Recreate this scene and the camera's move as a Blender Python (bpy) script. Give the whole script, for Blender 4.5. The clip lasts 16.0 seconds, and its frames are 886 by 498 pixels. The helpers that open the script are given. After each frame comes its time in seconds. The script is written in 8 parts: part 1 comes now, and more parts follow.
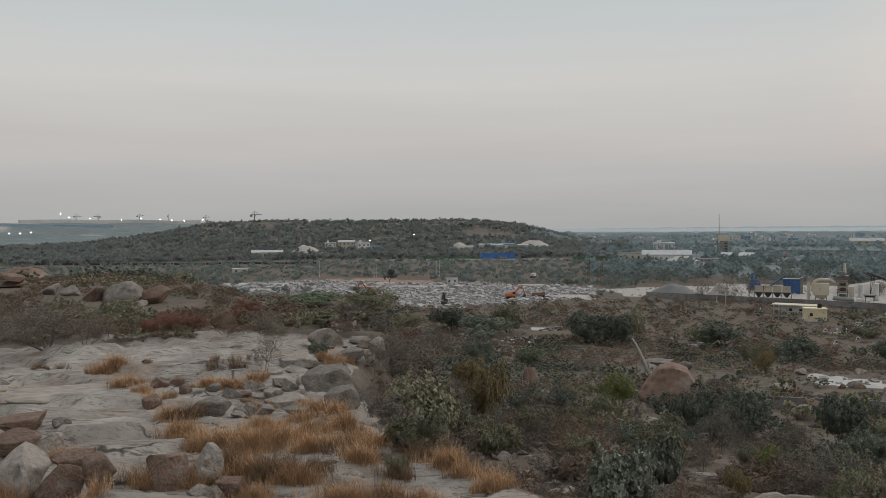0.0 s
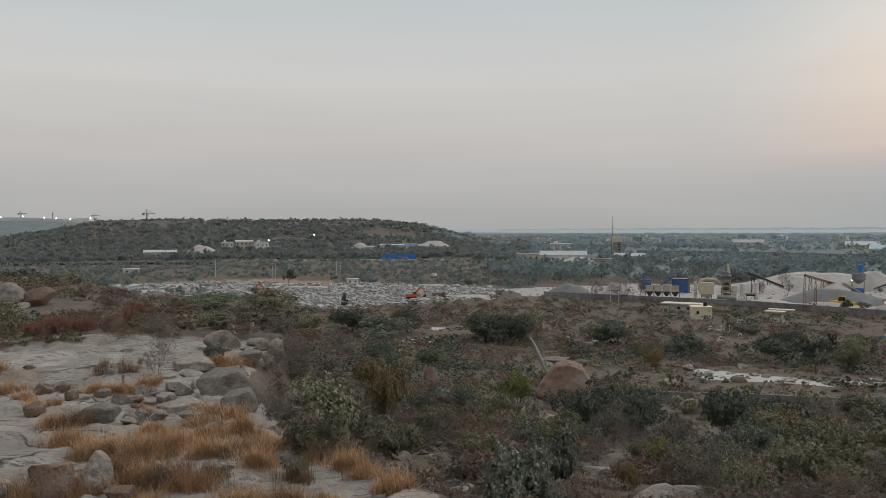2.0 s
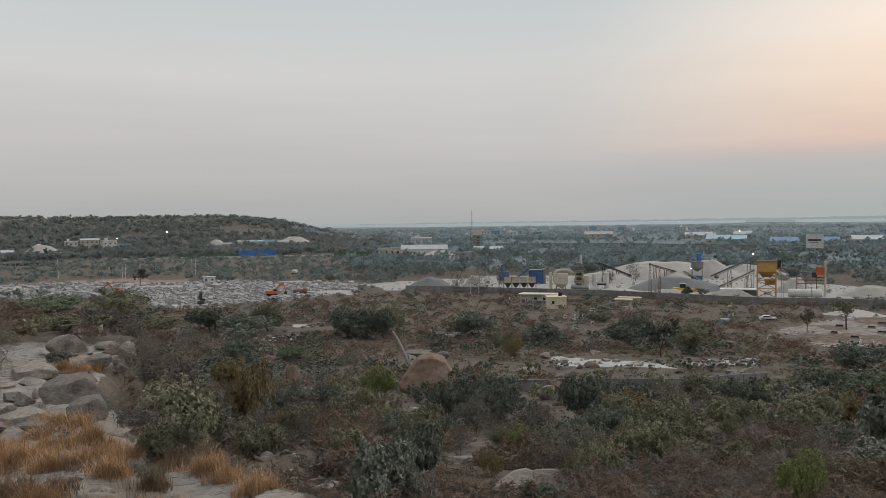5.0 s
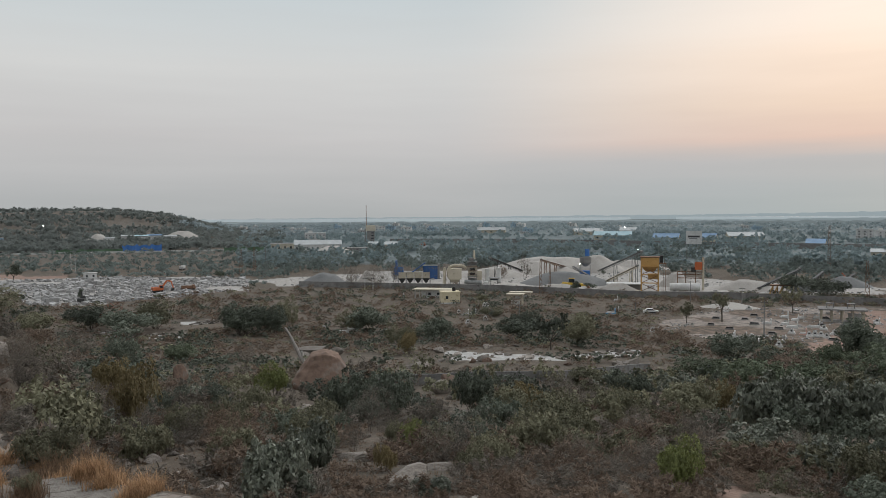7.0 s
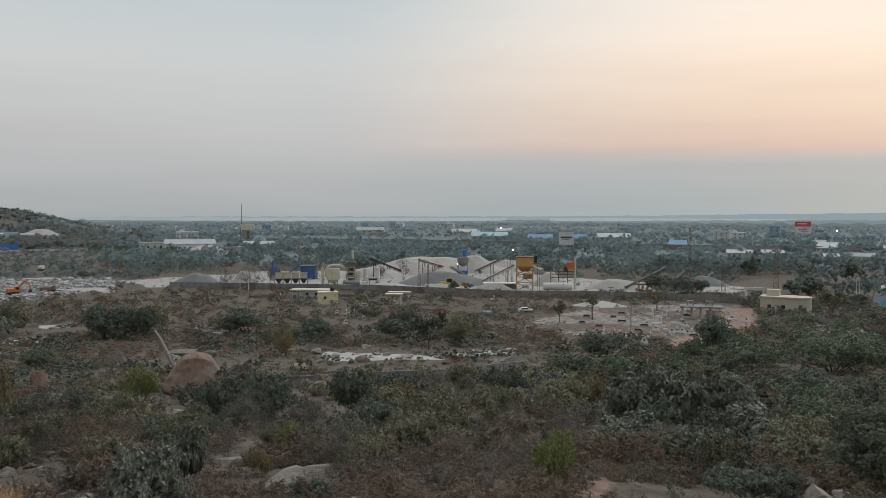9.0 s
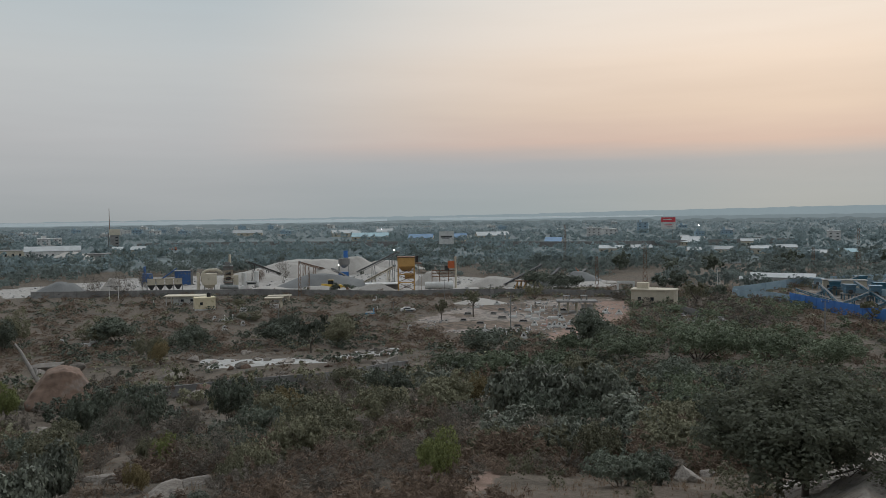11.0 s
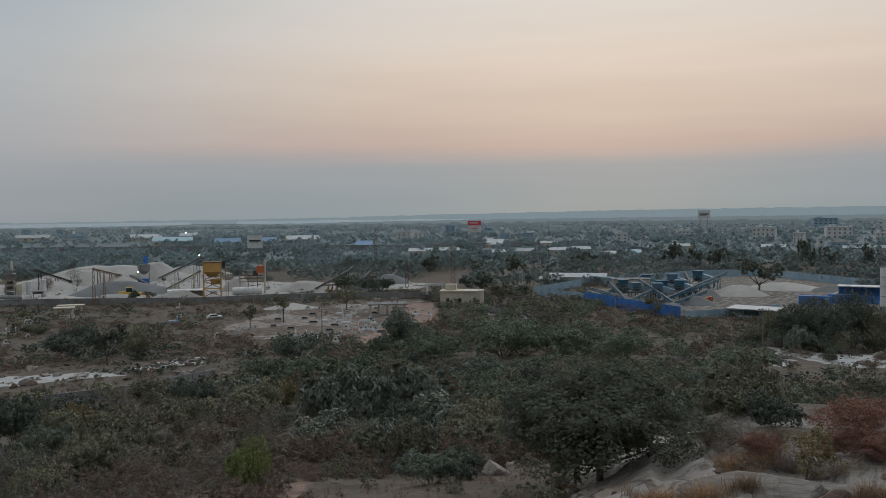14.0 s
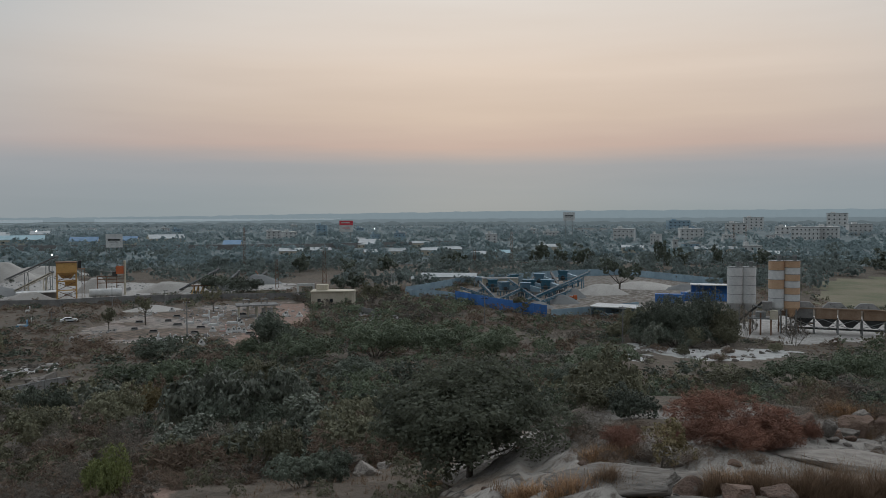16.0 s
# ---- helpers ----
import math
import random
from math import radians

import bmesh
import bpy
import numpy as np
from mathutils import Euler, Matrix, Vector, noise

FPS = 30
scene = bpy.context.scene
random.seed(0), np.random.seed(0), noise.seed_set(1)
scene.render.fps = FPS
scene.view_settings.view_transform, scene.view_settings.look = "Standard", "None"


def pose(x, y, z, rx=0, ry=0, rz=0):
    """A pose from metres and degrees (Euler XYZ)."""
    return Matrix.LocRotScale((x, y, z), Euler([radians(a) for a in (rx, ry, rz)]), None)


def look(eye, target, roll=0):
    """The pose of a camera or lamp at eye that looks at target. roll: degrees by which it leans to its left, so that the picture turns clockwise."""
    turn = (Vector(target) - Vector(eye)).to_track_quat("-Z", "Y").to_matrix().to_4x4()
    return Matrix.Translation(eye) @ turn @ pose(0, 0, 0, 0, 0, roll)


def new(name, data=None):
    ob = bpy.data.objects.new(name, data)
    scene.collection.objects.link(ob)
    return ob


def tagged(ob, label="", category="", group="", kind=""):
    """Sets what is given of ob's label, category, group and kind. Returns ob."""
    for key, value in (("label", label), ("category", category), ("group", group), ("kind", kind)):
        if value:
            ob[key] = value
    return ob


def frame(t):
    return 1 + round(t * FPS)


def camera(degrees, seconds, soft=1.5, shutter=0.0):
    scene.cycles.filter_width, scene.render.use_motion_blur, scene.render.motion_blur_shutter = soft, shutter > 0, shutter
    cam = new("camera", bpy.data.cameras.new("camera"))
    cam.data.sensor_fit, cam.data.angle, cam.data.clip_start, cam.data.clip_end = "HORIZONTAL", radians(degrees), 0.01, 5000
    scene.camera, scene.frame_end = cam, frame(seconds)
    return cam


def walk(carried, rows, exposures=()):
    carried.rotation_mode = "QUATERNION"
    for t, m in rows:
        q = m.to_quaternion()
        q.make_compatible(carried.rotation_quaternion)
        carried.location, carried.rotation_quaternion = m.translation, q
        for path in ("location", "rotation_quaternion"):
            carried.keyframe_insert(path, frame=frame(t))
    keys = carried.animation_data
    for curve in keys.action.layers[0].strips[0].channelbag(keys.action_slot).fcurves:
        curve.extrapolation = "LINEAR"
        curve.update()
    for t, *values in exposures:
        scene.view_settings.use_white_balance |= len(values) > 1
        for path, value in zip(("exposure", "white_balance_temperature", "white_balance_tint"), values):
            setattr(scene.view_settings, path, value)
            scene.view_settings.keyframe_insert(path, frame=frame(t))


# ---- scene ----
# ---------------------------------------------------------------- camera: a drone that hovers and turns
cam = camera(57.01, 16.0, soft=0.7)
TILT, LEAN = -1.55, 0.42
ROWS = [
    (0.0, 0.00, -0.00, 0.00),
    (0.5, -1.33, -0.00, -0.03),
    (1.0, -2.72, -0.00, -0.05),
    (1.5, -5.18, 0.01, -0.08),
    (2.0, -6.95, 0.03, -0.13),
    (2.5, -8.35, 0.03, -0.12),
    (3.0, -9.95, 0.03, 0.10),
    (3.5, -11.83, -0.00, 0.27),
    (4.0, -13.55, -0.09, 0.49),
    (6.5, -21.97, -0.76, 0.61),
    (7.0, -24.06, -0.79, 0.55),
    (7.5, -25.71, -0.81, 0.52),
    (8.0, -27.79, -0.84, 0.51),
    (8.5, -29.97, -0.84, 0.36),
    (9.0, -32.56, -0.85, 0.28),
    (11.5, -43.19, -1.05, 1.50),
    (12.0, -45.88, -1.10, 1.42),
    (12.5, -48.66, -0.86, 1.47),
    (13.0, -50.39, -0.91, 1.73),
    (13.5, -51.96, -0.98, 1.77),
    (14.0, -54.15, -1.04, 1.65),
    (14.5, -56.37, -1.11, 1.58),
    (15.0, -58.04, -1.15, 1.56),
    (15.5, -60.24, -1.20, 1.45),
    (16.0, -63.12, -1.27, 1.34),
]
EYE = 28.0


def table(v, *pairs):
    return float(np.interp(v, pairs[0::2], pairs[1::2]))


def ease(v, a, b):
    v = min(1.0, max(0.0, (v - a) / (b - a)))
    return v * v * (3 - 2 * v)


def lie(az, d):
    """The height of the land at a bearing (degrees from the first heading) and a distance from the drone's spot."""
    valley = table(d, 0, 4.5, 10, 5.4, 20, 7.6, 30, 10, 45, 13.5, 60, 16.2, 80, 19, 105, 22, 130, 24.5, 160, 26.5, 200, 28, 9000, 28)
    left = table(d, 0, 4.0, 10, 4.3, 15, 5, 30, 6.1, 50, 7, 75, 8, 105, 8.3, 140, 8.9, 180, 10, 215, 13.5, 250, 26, 280, 28, 9000, 28)
    edge = table(d, 0, 16, 8, 14, 14.7, 6.2, 17.3, 0.6, 24, -4.6, 30, -7, 38, -8.4, 44, -6.2, 55, -4.6, 70, -6, 98, -13.8, 140, -17, 190, -21, 240, -24)
    right = table(d, 0, 4.0, 10, 4.5, 16, 5.6, 22, 6.5, 28, 7.1, 36, 7.9, 50, 10, 9000, 28)
    lap = table(d, 0, 8, 24, 7, 34, 9, 48, 8, 90, 3)
    drop = valley + (left - valley) * ease(az, edge + lap, edge)
    w = ease(az, 58, 78) * ease(d, 56, 34)
    drop += (right - drop) * w if az < 180 else 0
    # the ground under the works is lowered to fit them to the camera's view
    drop += 1.7 * ease(d, 272, 300) * ease(d, 600, 470) * ease(az, 8, 13) * ease(az, 66, 60)
    # the wooded hill and the quarry ridge far off
    hill = table(az, -40, 0, -30, 0, -24, 3, -19, 19, -16, 33, -12, 37, -8, 35, -3, 36, 2, 36, 5, 30, 7.5, 16, 9.5, 4, 11, 0)
    far = ease(d, 760, 1350) * ease(d, 2300, 1500)
    ridge = table(az, -60, 44, -14, 46, -9, 30, 0, 0) * ease(d, 1900, 2500)
    return EYE - drop + hill * far + ridge


walk(cam, [(t, pose(0, 0, EYE, TILT, LEAN, 0) @ pose(0, 0, 0, 90 + pitch, roll, yaw)) for t, yaw, pitch, roll in ROWS],
     exposures=[(0.0, -0.06, 6620, 11), (4.0, -0.02, 6600, 11), (7.0, 0.06, 6430, 10), (9.0, 0.0, 6340, 9), (11.5, -0.27, 6200, 8), (13.0, -0.41, 6090, 8), (16.0, -0.45, 6050, 8)])

# ---------------------------------------------------------------- sky and a soft fill lamp
SUN_AZ, SUN_EL = 66.0, 9.0


def srgb(r, g, b):
    return tuple((c / 255 / 12.92 if c < 11 else ((c / 255 + 0.055) / 1.055) ** 2.4) for c in (r, g, b)) + (1.0,)


def make_world():
    w = bpy.data.worlds.new("dusk_sky")
    scene.world = w
    w.use_nodes = True
    nt = w.node_tree
    nt.nodes.clear()
    N, L = nt.nodes.new, nt.links.new
    co = N("ShaderNodeTexCoord")
    sep = N("ShaderNodeSeparateXYZ")
    L(co.outputs["Generated"], sep.inputs[0])
    up = N("ShaderNodeMapRange")
    up.inputs["From Min"].default_value, up.inputs["From Max"].default_value = 0.0, 0.5
    # faint streaks of cloud, drawn out along the horizon
    stretch = N("ShaderNodeMapping")
    stretch.inputs["Scale"].default_value = (2.0, 2.0, 24.0)
    L(co.outputs["Generated"], stretch.inputs[0])
    cloud = N("ShaderNodeTexNoise")
    cloud.inputs["Scale"].default_value, cloud.inputs["Detail"].default_value = 1.3, 5.0
    L(stretch.outputs[0], cloud.inputs["Vector"])
    wob = N("ShaderNodeMath")
    wob.operation = "MULTIPLY_ADD"
    wob.inputs[1].default_value = 0.03
    L(cloud.outputs["Fac"], wob.inputs[0])
    L(sep.outputs["Z"], wob.inputs[2])
    off = N("ShaderNodeMath")
    off.operation = "SUBTRACT"
    off.inputs[1].default_value = 0.015
    L(wob.outputs[0], off.inputs[0])
    L(off.outputs[0], up.inputs["Value"])

    def ramp(stops, gain=1.0):
        r = N("ShaderNodeValToRGB")
        e = r.color_ramp.elements
        while len(e) < len(stops):
            e.new(0.5)
        for el, (p, c) in zip(e, stops):
            el.position, el.color = p, tuple(v * gain for v in srgb(*c))
        L(up.outputs[0], r.inputs[0])
        return r

    cool = ramp([(0.0, (164, 167, 167)), (0.06, (173, 174, 174)), (0.18, (188, 186, 185)), (0.34, (201, 201, 199)), (0.55, (188, 197, 200)), (0.75, (205, 212, 217)), (1.0, (244, 249, 252))], 1.06)
    warm = ramp([(0.0, (143, 153, 155)), (0.06, (150, 156, 158)), (0.115, (162, 161, 161)), (0.17, (198, 172, 158)), (0.24, (214, 190, 170)), (0.35, (227, 205, 185)), (0.5, (231, 217, 203)), (0.75, (223, 220, 220)), (1.0, (228, 233, 240))], 1.29)
    dot = N("ShaderNodeVectorMath")
    dot.operation = "DOT_PRODUCT"
    dot.inputs[1].default_value = (math.sin(radians(68)), math.cos(radians(68)), 0)
    L(co.outputs["Generated"], dot.inputs[0])
    side = N("ShaderNodeMapRange")
    side.interpolation_type = "SMOOTHSTEP"
    side.inputs["From Min"].default_value, side.inputs["From Max"].default_value = 0.7, 1.0
    L(dot.outputs["Value"], side.inputs["Value"])
    mix = N("ShaderNodeMix")
    mix.data_type = "RGBA"
    L(side.outputs[0], mix.inputs["Factor"])
    L(cool.outputs[0], mix.inputs["A"])
    L(warm.outputs[0], mix.inputs["B"])
    veil = N("ShaderNodeBackground")
    L(mix.outputs["Result"], veil.inputs[0])
    # the sky behind, away from the sunset, has gone dim
    dim = N("ShaderNodeMapRange")
    dim.interpolation_type = "SMOOTHSTEP"
    dim.inputs["From Min"].default_value, dim.inputs["From Max"].default_value = -0.85, -0.05
    dim.inputs["To Min"].default_value = 0.55
    L(dot.outputs["Value"], dim.inputs["Value"])
    # thin cloud, a little brighter and darker in streaks
    streak = N("ShaderNodeMapRange")
    streak.inputs["From Min"].default_value, streak.inputs["From Max"].default_value = 0.32, 0.68
    streak.inputs["To Min"].default_value, streak.inputs["To Max"].default_value = 0.982, 1.018
    L(cloud.outputs["Fac"], streak.inputs["Value"])
    both = N("ShaderNodeMath")
    both.operation = "MULTIPLY"
    L(dim.outputs[0], both.inputs[0])
    L(streak.outputs[0], both.inputs[1])
    L(both.outputs[0], veil.inputs[1])
    sky = N("ShaderNodeTexSky")
    sky.sky_type, sky.sun_disc = "NISHITA", False
    sky.sun_elevation, sky.sun_rotation = radians(SUN_EL), radians(SUN_AZ)
    clear = N("ShaderNodeBackground")
    L(sky.outputs[0], clear.inputs[0])
    clear.inputs[1].default_value = 0.0015
    add = N("ShaderNodeAddShader")
    L(veil.outputs[0], add.inputs[0])
    L(clear.outputs[0], add.inputs[1])
    out = N("ShaderNodeOutputWorld")
    L(add.outputs[0], out.inputs[0])


make_world()
# soft lamp added for the veiled upper sky, far above the low sunset
sky_fill = new("sky_fill", bpy.data.lights.new("sky_fill", "SUN"))
sky_fill.data.energy, sky_fill.data.angle, sky_fill.data.color = 0.6, radians(60), (1.0, 0.95, 0.9)
sky_fill.matrix_world = look((0, 0, 0), (-math.sin(radians(SUN_AZ)) * math.cos(radians(38)), -math.cos(radians(SUN_AZ)) * math.cos(radians(38)), -math.sin(radians(38))))


# ---------------------------------------------------------------- materials
def material(name, a, b, scale=1.0, rough=0.9, bump=0.0, fine=None, vary=0.0, metal=0.0, speck=None, island=0.0, thin=0.0):
    """Two colours mixed by coarse and fine noise in the object's own metres; vary: brightness from piece to piece."""
    m = bpy.data.materials.new(name)
    m.use_nodes = True
    nt = m.node_tree
    N, L = nt.nodes.new, nt.links.new
    bsdf = nt.nodes["Principled BSDF"]
    bsdf.inputs["Roughness"].default_value, bsdf.inputs["Metallic"].default_value = rough, metal
    bsdf.inputs["Specular IOR Level"].default_value = 0.25
    co = N("ShaderNodeTexCoord")
    n1 = N("ShaderNodeTexNoise")
    n1.inputs["Scale"].default_value, n1.inputs["Detail"].default_value = scale, 6.0
    n2 = N("ShaderNodeTexNoise")
    n2.inputs["Scale"].default_value, n2.inputs["Detail"].default_value = fine or scale * 9, 4.0
    L(co.outputs["Object"], n1.inputs["Vector"])
    L(co.outputs["Object"], n2.inputs["Vector"])
    avg = N("ShaderNodeMath")
    avg.operation = "MULTIPLY_ADD"
    avg.inputs[1].default_value = 0.45
    L(n2.outputs["Fac"], avg.inputs[0])
    half = N("ShaderNodeMath")
    half.operation = "MULTIPLY"
    half.inputs[1].default_value = 0.55
    L(n1.outputs["Fac"], half.inputs[0])
    L(half.outputs[0], avg.inputs[2])
    span = N("ShaderNodeMapRange")
    span.inputs["From Min"].default_value, span.inputs["From Max"].default_value = 0.34, 0.66
    L(avg.outputs[0], span.inputs["Value"])
    mix = N("ShaderNodeMix")
    mix.data_type = "RGBA"
    mix.inputs["A"].default_value, mix.inputs["B"].default_value = (*a, 1), (*b, 1)
    L(span.outputs[0], mix.inputs["Factor"])
    col = mix.outputs["Result"]
    if speck:
        n3 = N("ShaderNodeTexNoise")
        n3.inputs["Scale"].default_value, n3.inputs["Detail"].default_value = speck[1], 8.0
        L(co.outputs["Object"], n3.inputs["Vector"])
        cut = N("ShaderNodeMapRange")
        cut.inputs["From Min"].default_value, cut.inputs["From Max"].default_value = speck[2], speck[2] + 0.12
        L(n3.outputs["Fac"], cut.inputs["Value"])
        mx = N("ShaderNodeMix")
        mx.data_type = "RGBA"
        mx.inputs["B"].default_value = (*speck[0], 1)
        L(cut.outputs[0], mx.inputs["Factor"])
        L(col, mx.inputs["A"])
        col = mx.outputs["Result"]
    if vary or island:
        hsv = N("ShaderNodeHueSaturation")
        L(col, hsv.inputs["Color"])
        src = None
        if vary:
            info = N("ShaderNodeObjectInfo")
            src = info.outputs["Random"]
            rng = N("ShaderNodeMapRange")
            rng.inputs["To Min"].default_value, rng.inputs["To Max"].default_value = 1 - vary, 1 + vary
            L(src, rng.inputs["Value"])
            src = rng.outputs[0]
        if island:
            geo = N("ShaderNodeNewGeometry")
            ri = N("ShaderNodeMapRange")
            ri.inputs["To Min"].default_value, ri.inputs["To Max"].default_value = 1 - island, 1 + island
            L(geo.outputs["Random Per Island"], ri.inputs["Value"])
            if src:
                mul = N("ShaderNodeMath")
                mul.operation = "MULTIPLY"
                L(src, mul.inputs[0])
                L(ri.outputs[0], mul.inputs[1])
                src = mul.outputs[0]
            else:
                src = ri.outputs[0]
        L(src, hsv.inputs["Value"])
        col = hsv.outputs["Color"]
    L(col, bsdf.inputs["Base Color"])
    if bump:
        bp = N("ShaderNodeBump")
        bp.inputs["Strength"].default_value, bp.inputs["Distance"].default_value = bump, 0.05 if bump < 0.9 else 0.16
        L(avg.outputs[0], bp.inputs["Height"])
        L(bp.outputs[0], bsdf.inputs["Normal"])
    if thin:
        # leaves let light through
        glow_through, both = N("ShaderNodeBsdfTranslucent"), N("ShaderNodeMixShader")
        L(col, glow_through.inputs["Color"])
        both.inputs[0].default_value = thin
        L(bsdf.outputs[0], both.inputs[1])
        L(glow_through.outputs[0], both.inputs[2])
        L(both.outputs[0], nt.nodes["Material Output"].inputs["Surface"])
    return m


GRANITE = material("granite", (0.145, 0.124, 0.108), (0.3, 0.268, 0.236), 0.9, 0.9, 0.9, 7, 0.3, speck=((0.075, 0.068, 0.062), 1.3, 0.57))
GRANITE_PINK = material("weathered_granite", (0.1, 0.07, 0.055), (0.225, 0.15, 0.115), 1.3, 0.9, 0.9, 8, 0.2, speck=((0.22, 0.2, 0.18), 1.6, 0.57))
RUBBLE = material("quarried_stone", (0.24, 0.235, 0.23), (0.38, 0.37, 0.36), 0.1, 0.95, 0.3, 3, 0.0, island=0.25)
LEAF = {
    "dark": material("dark_leaves", (0.073, 0.085, 0.063), (0.162, 0.178, 0.138), 0.16, 0.65, 0, 5, 0.3, island=0.3, thin=0.16),
    "olive": material("olive_leaves", (0.126, 0.121, 0.077), (0.222, 0.212, 0.142), 0.16, 0.75, 0, 5, 0.3, island=0.3, thin=0.16),
    "green": material("green_leaves", (0.093, 0.113, 0.07), (0.18, 0.208, 0.138), 0.16, 0.7, 0, 5, 0.25, island=0.3, thin=0.16),
    "lime": material("bright_green_leaves", (0.142, 0.158, 0.054), (0.236, 0.258, 0.1), 0.5, 0.7, 0, 3, 0.15, island=0.35, thin=0.2),
    "yellow": material("yellowing_leaves", (0.165, 0.13, 0.066), (0.265, 0.212, 0.112), 0.16, 0.75, 0, 5, 0.2, island=0.32, thin=0.2),
    "silver": material("silvery_leaves", (0.086, 0.096, 0.068), (0.225, 0.235, 0.19), 0.5, 0.45, 0, 5, 0.2, island=0.35, thin=0.14),
    "rust": material("rust_dry_leaves", (0.165, 0.082, 0.058), (0.275, 0.142, 0.1), 0.5, 0.8, 0, 3, 0.2, island=0.35, thin=0.2),
    # next four: haze put into the colour, paler, bluer and more translucent
    "far": material("haze_toned_far_leaves", (0.255, 0.315, 0.322), (0.325, 0.385, 0.39), 0.02, 0.8, 0, 0.2, 0.0, island=0.06, thin=0.6),
    "yard": material("haze_paled_tree_leaves", (0.18, 0.212, 0.2), (0.255, 0.292, 0.275), 0.02, 0.8, 0, 0.2, 0.0, island=0.1, thin=0.55),
    "distant": material("haze_toned_distant_leaves", (0.32, 0.375, 0.39), (0.385, 0.44, 0.455), 0.01, 0.8, 0, 0.1, 0.0, island=0.04, thin=0.55),
    "hill": material("haze_toned_hill_leaves", (0.168, 0.186, 0.176), (0.256, 0.276, 0.26), 0.02, 0.8, 0, 0.2, 0.0, island=0.08, thin=0.55),
    "tree": material("small_dark_leaves", (0.078, 0.085, 0.06), (0.152, 0.158, 0.112), 0.4, 0.7, 0, 3, 0.0, island=0.25, thin=0.4),
    "grey": material("grey_dry_twigs", (0.13, 0.112, 0.094), (0.225, 0.196, 0.166), 0.16, 0.9, 0, 5, 0.25, island=0.35, thin=0.2),
    "brown": material("brown_dry_scrub", (0.13, 0.093, 0.07), (0.215, 0.16, 0.12), 0.16, 0.9, 0, 5, 0.25, island=0.32, thin=0.2),
}
BARK = material("bark", (0.07, 0.06, 0.05), (0.14, 0.12, 0.10), 3, 0.95, 0.5)
DRY_GRASS = material("golden_dry_grass", (0.26, 0.15, 0.08), (0.52, 0.335, 0.19), 0.7, 0.85, 0, 4, island=0.4, thin=0.16)
BROWN_GRASS = material("brown_dry_grass", (0.155, 0.102, 0.066), (0.26, 0.18, 0.12), 0.15, 0.9, 0, 2, island=0.35, thin=0.4)


# ---------------------------------------------------------------- meshes
class Shape:
    """Vertices and faces gathered into one mesh."""

    def __init__(self):
        self.v, self.f = [], []

    def box(self, x, y, z, sx, sy, sz, rz=0.0, taper=1.0):
        """A box that stands at z, with its foot's middle at x, y; taper shrinks its top."""
        c, s, k = math.cos(radians(rz)), math.sin(radians(rz)), len(self.v)
        for h, t in ((0, 1.0), (sz, taper)):
            for a, b in ((-1, -1), (1, -1), (1, 1), (-1, 1)):
                px, py = a * sx / 2 * t, b * sy / 2 * t
                self.v.append((x + px * c - py * s, y + px * s + py * c, z + h))
        self.f += [(k + 3, k + 2, k + 1, k), (k + 4, k + 5, k + 6, k + 7)] + [(k + i, k + (i + 1) % 4, k + 4 + (i + 1) % 4, k + 4 + i) for i in range(4)]
        return self

    def tube(self, p, q, r, r2=None, n=6, caps=True):
        p, q, k = Vector(p), Vector(q), len(self.v)
        ax = (q - p).normalized()
        u = ax.cross((0, 0, 1) if abs(ax.z) < 0.9 else (1, 0, 0)).normalized()
        w = ax.cross(u)
        for o, rad in ((p, r), (q, r if r2 is None else r2)):
            for i in range(n):
                a = 2 * math.pi * i / n
                self.v.append(tuple(o + (u * math.cos(a) + w * math.sin(a)) * rad))
        self.f += [(k + i, k + (i + 1) % n, k + n + (i + 1) % n, k + n + i) for i in range(n)]
        if caps:
            self.v += self.v[k:k + 2 * n]
            self.f += [tuple(range(k + 3 * n - 1, k + 2 * n - 1, -1)), tuple(range(k + 3 * n, k + 4 * n))]
        return self

    def beam(self, p, q, w, h):
        """A square bar from p to q."""
        p, q, k = Vector(p), Vector(q), len(self.v)
        ax = (q - p).normalized()
        u = ax.cross((0, 0, 1) if abs(ax.z) < 0.95 else (0, 1, 0)).normalized() * (w / 2)
        t = u.cross(ax).normalized() * (h / 2)
        for o in (p, q):
            self.v += [tuple(o - u - t), tuple(o + u - t), tuple(o + u + t), tuple(o - u + t)]
        self.f += [(k + 3, k + 2, k + 1, k), (k + 4, k + 5, k + 6, k + 7)] + [(k + i, k + (i + 1) % 4, k + 4 + (i + 1) % 4, k + 4 + i) for i in range(4)]
        return self

    def prism(self, outline, y0, y1, x=0.0, z=0.0):
        """A side view (x, z) drawn out from y0 to y1."""
        k, n = len(self.v), len(outline)
        for y in (y0, y1):
            self.v += [(x + a, y, z + b) for a, b in outline]
        self.f += [tuple(range(k, k + n)), tuple(range(k + 2 * n - 1, k + n - 1, -1))]
        self.f += [(k + (i + 1) % n, k + i, k + n + i, k + n + (i + 1) % n) for i in range(n)]
        return self

    def mesh(self, name, mat, smooth=False):
        me = bpy.data.meshes.new(name)
        me.from_pydata(self.v, [], self.f)
        me.materials.append(mat)
        if smooth:
            me.polygons.foreach_set("use_smooth", [len(f) < 5 for f in self.f])
        me.update()
        return me


def part(name, shape, mat, parent, label="", smooth=False):
    ob = new(name, shape.mesh(name, mat, smooth) if isinstance(shape, Shape) else shape)
    ob.parent = parent
    return tagged(ob, label)


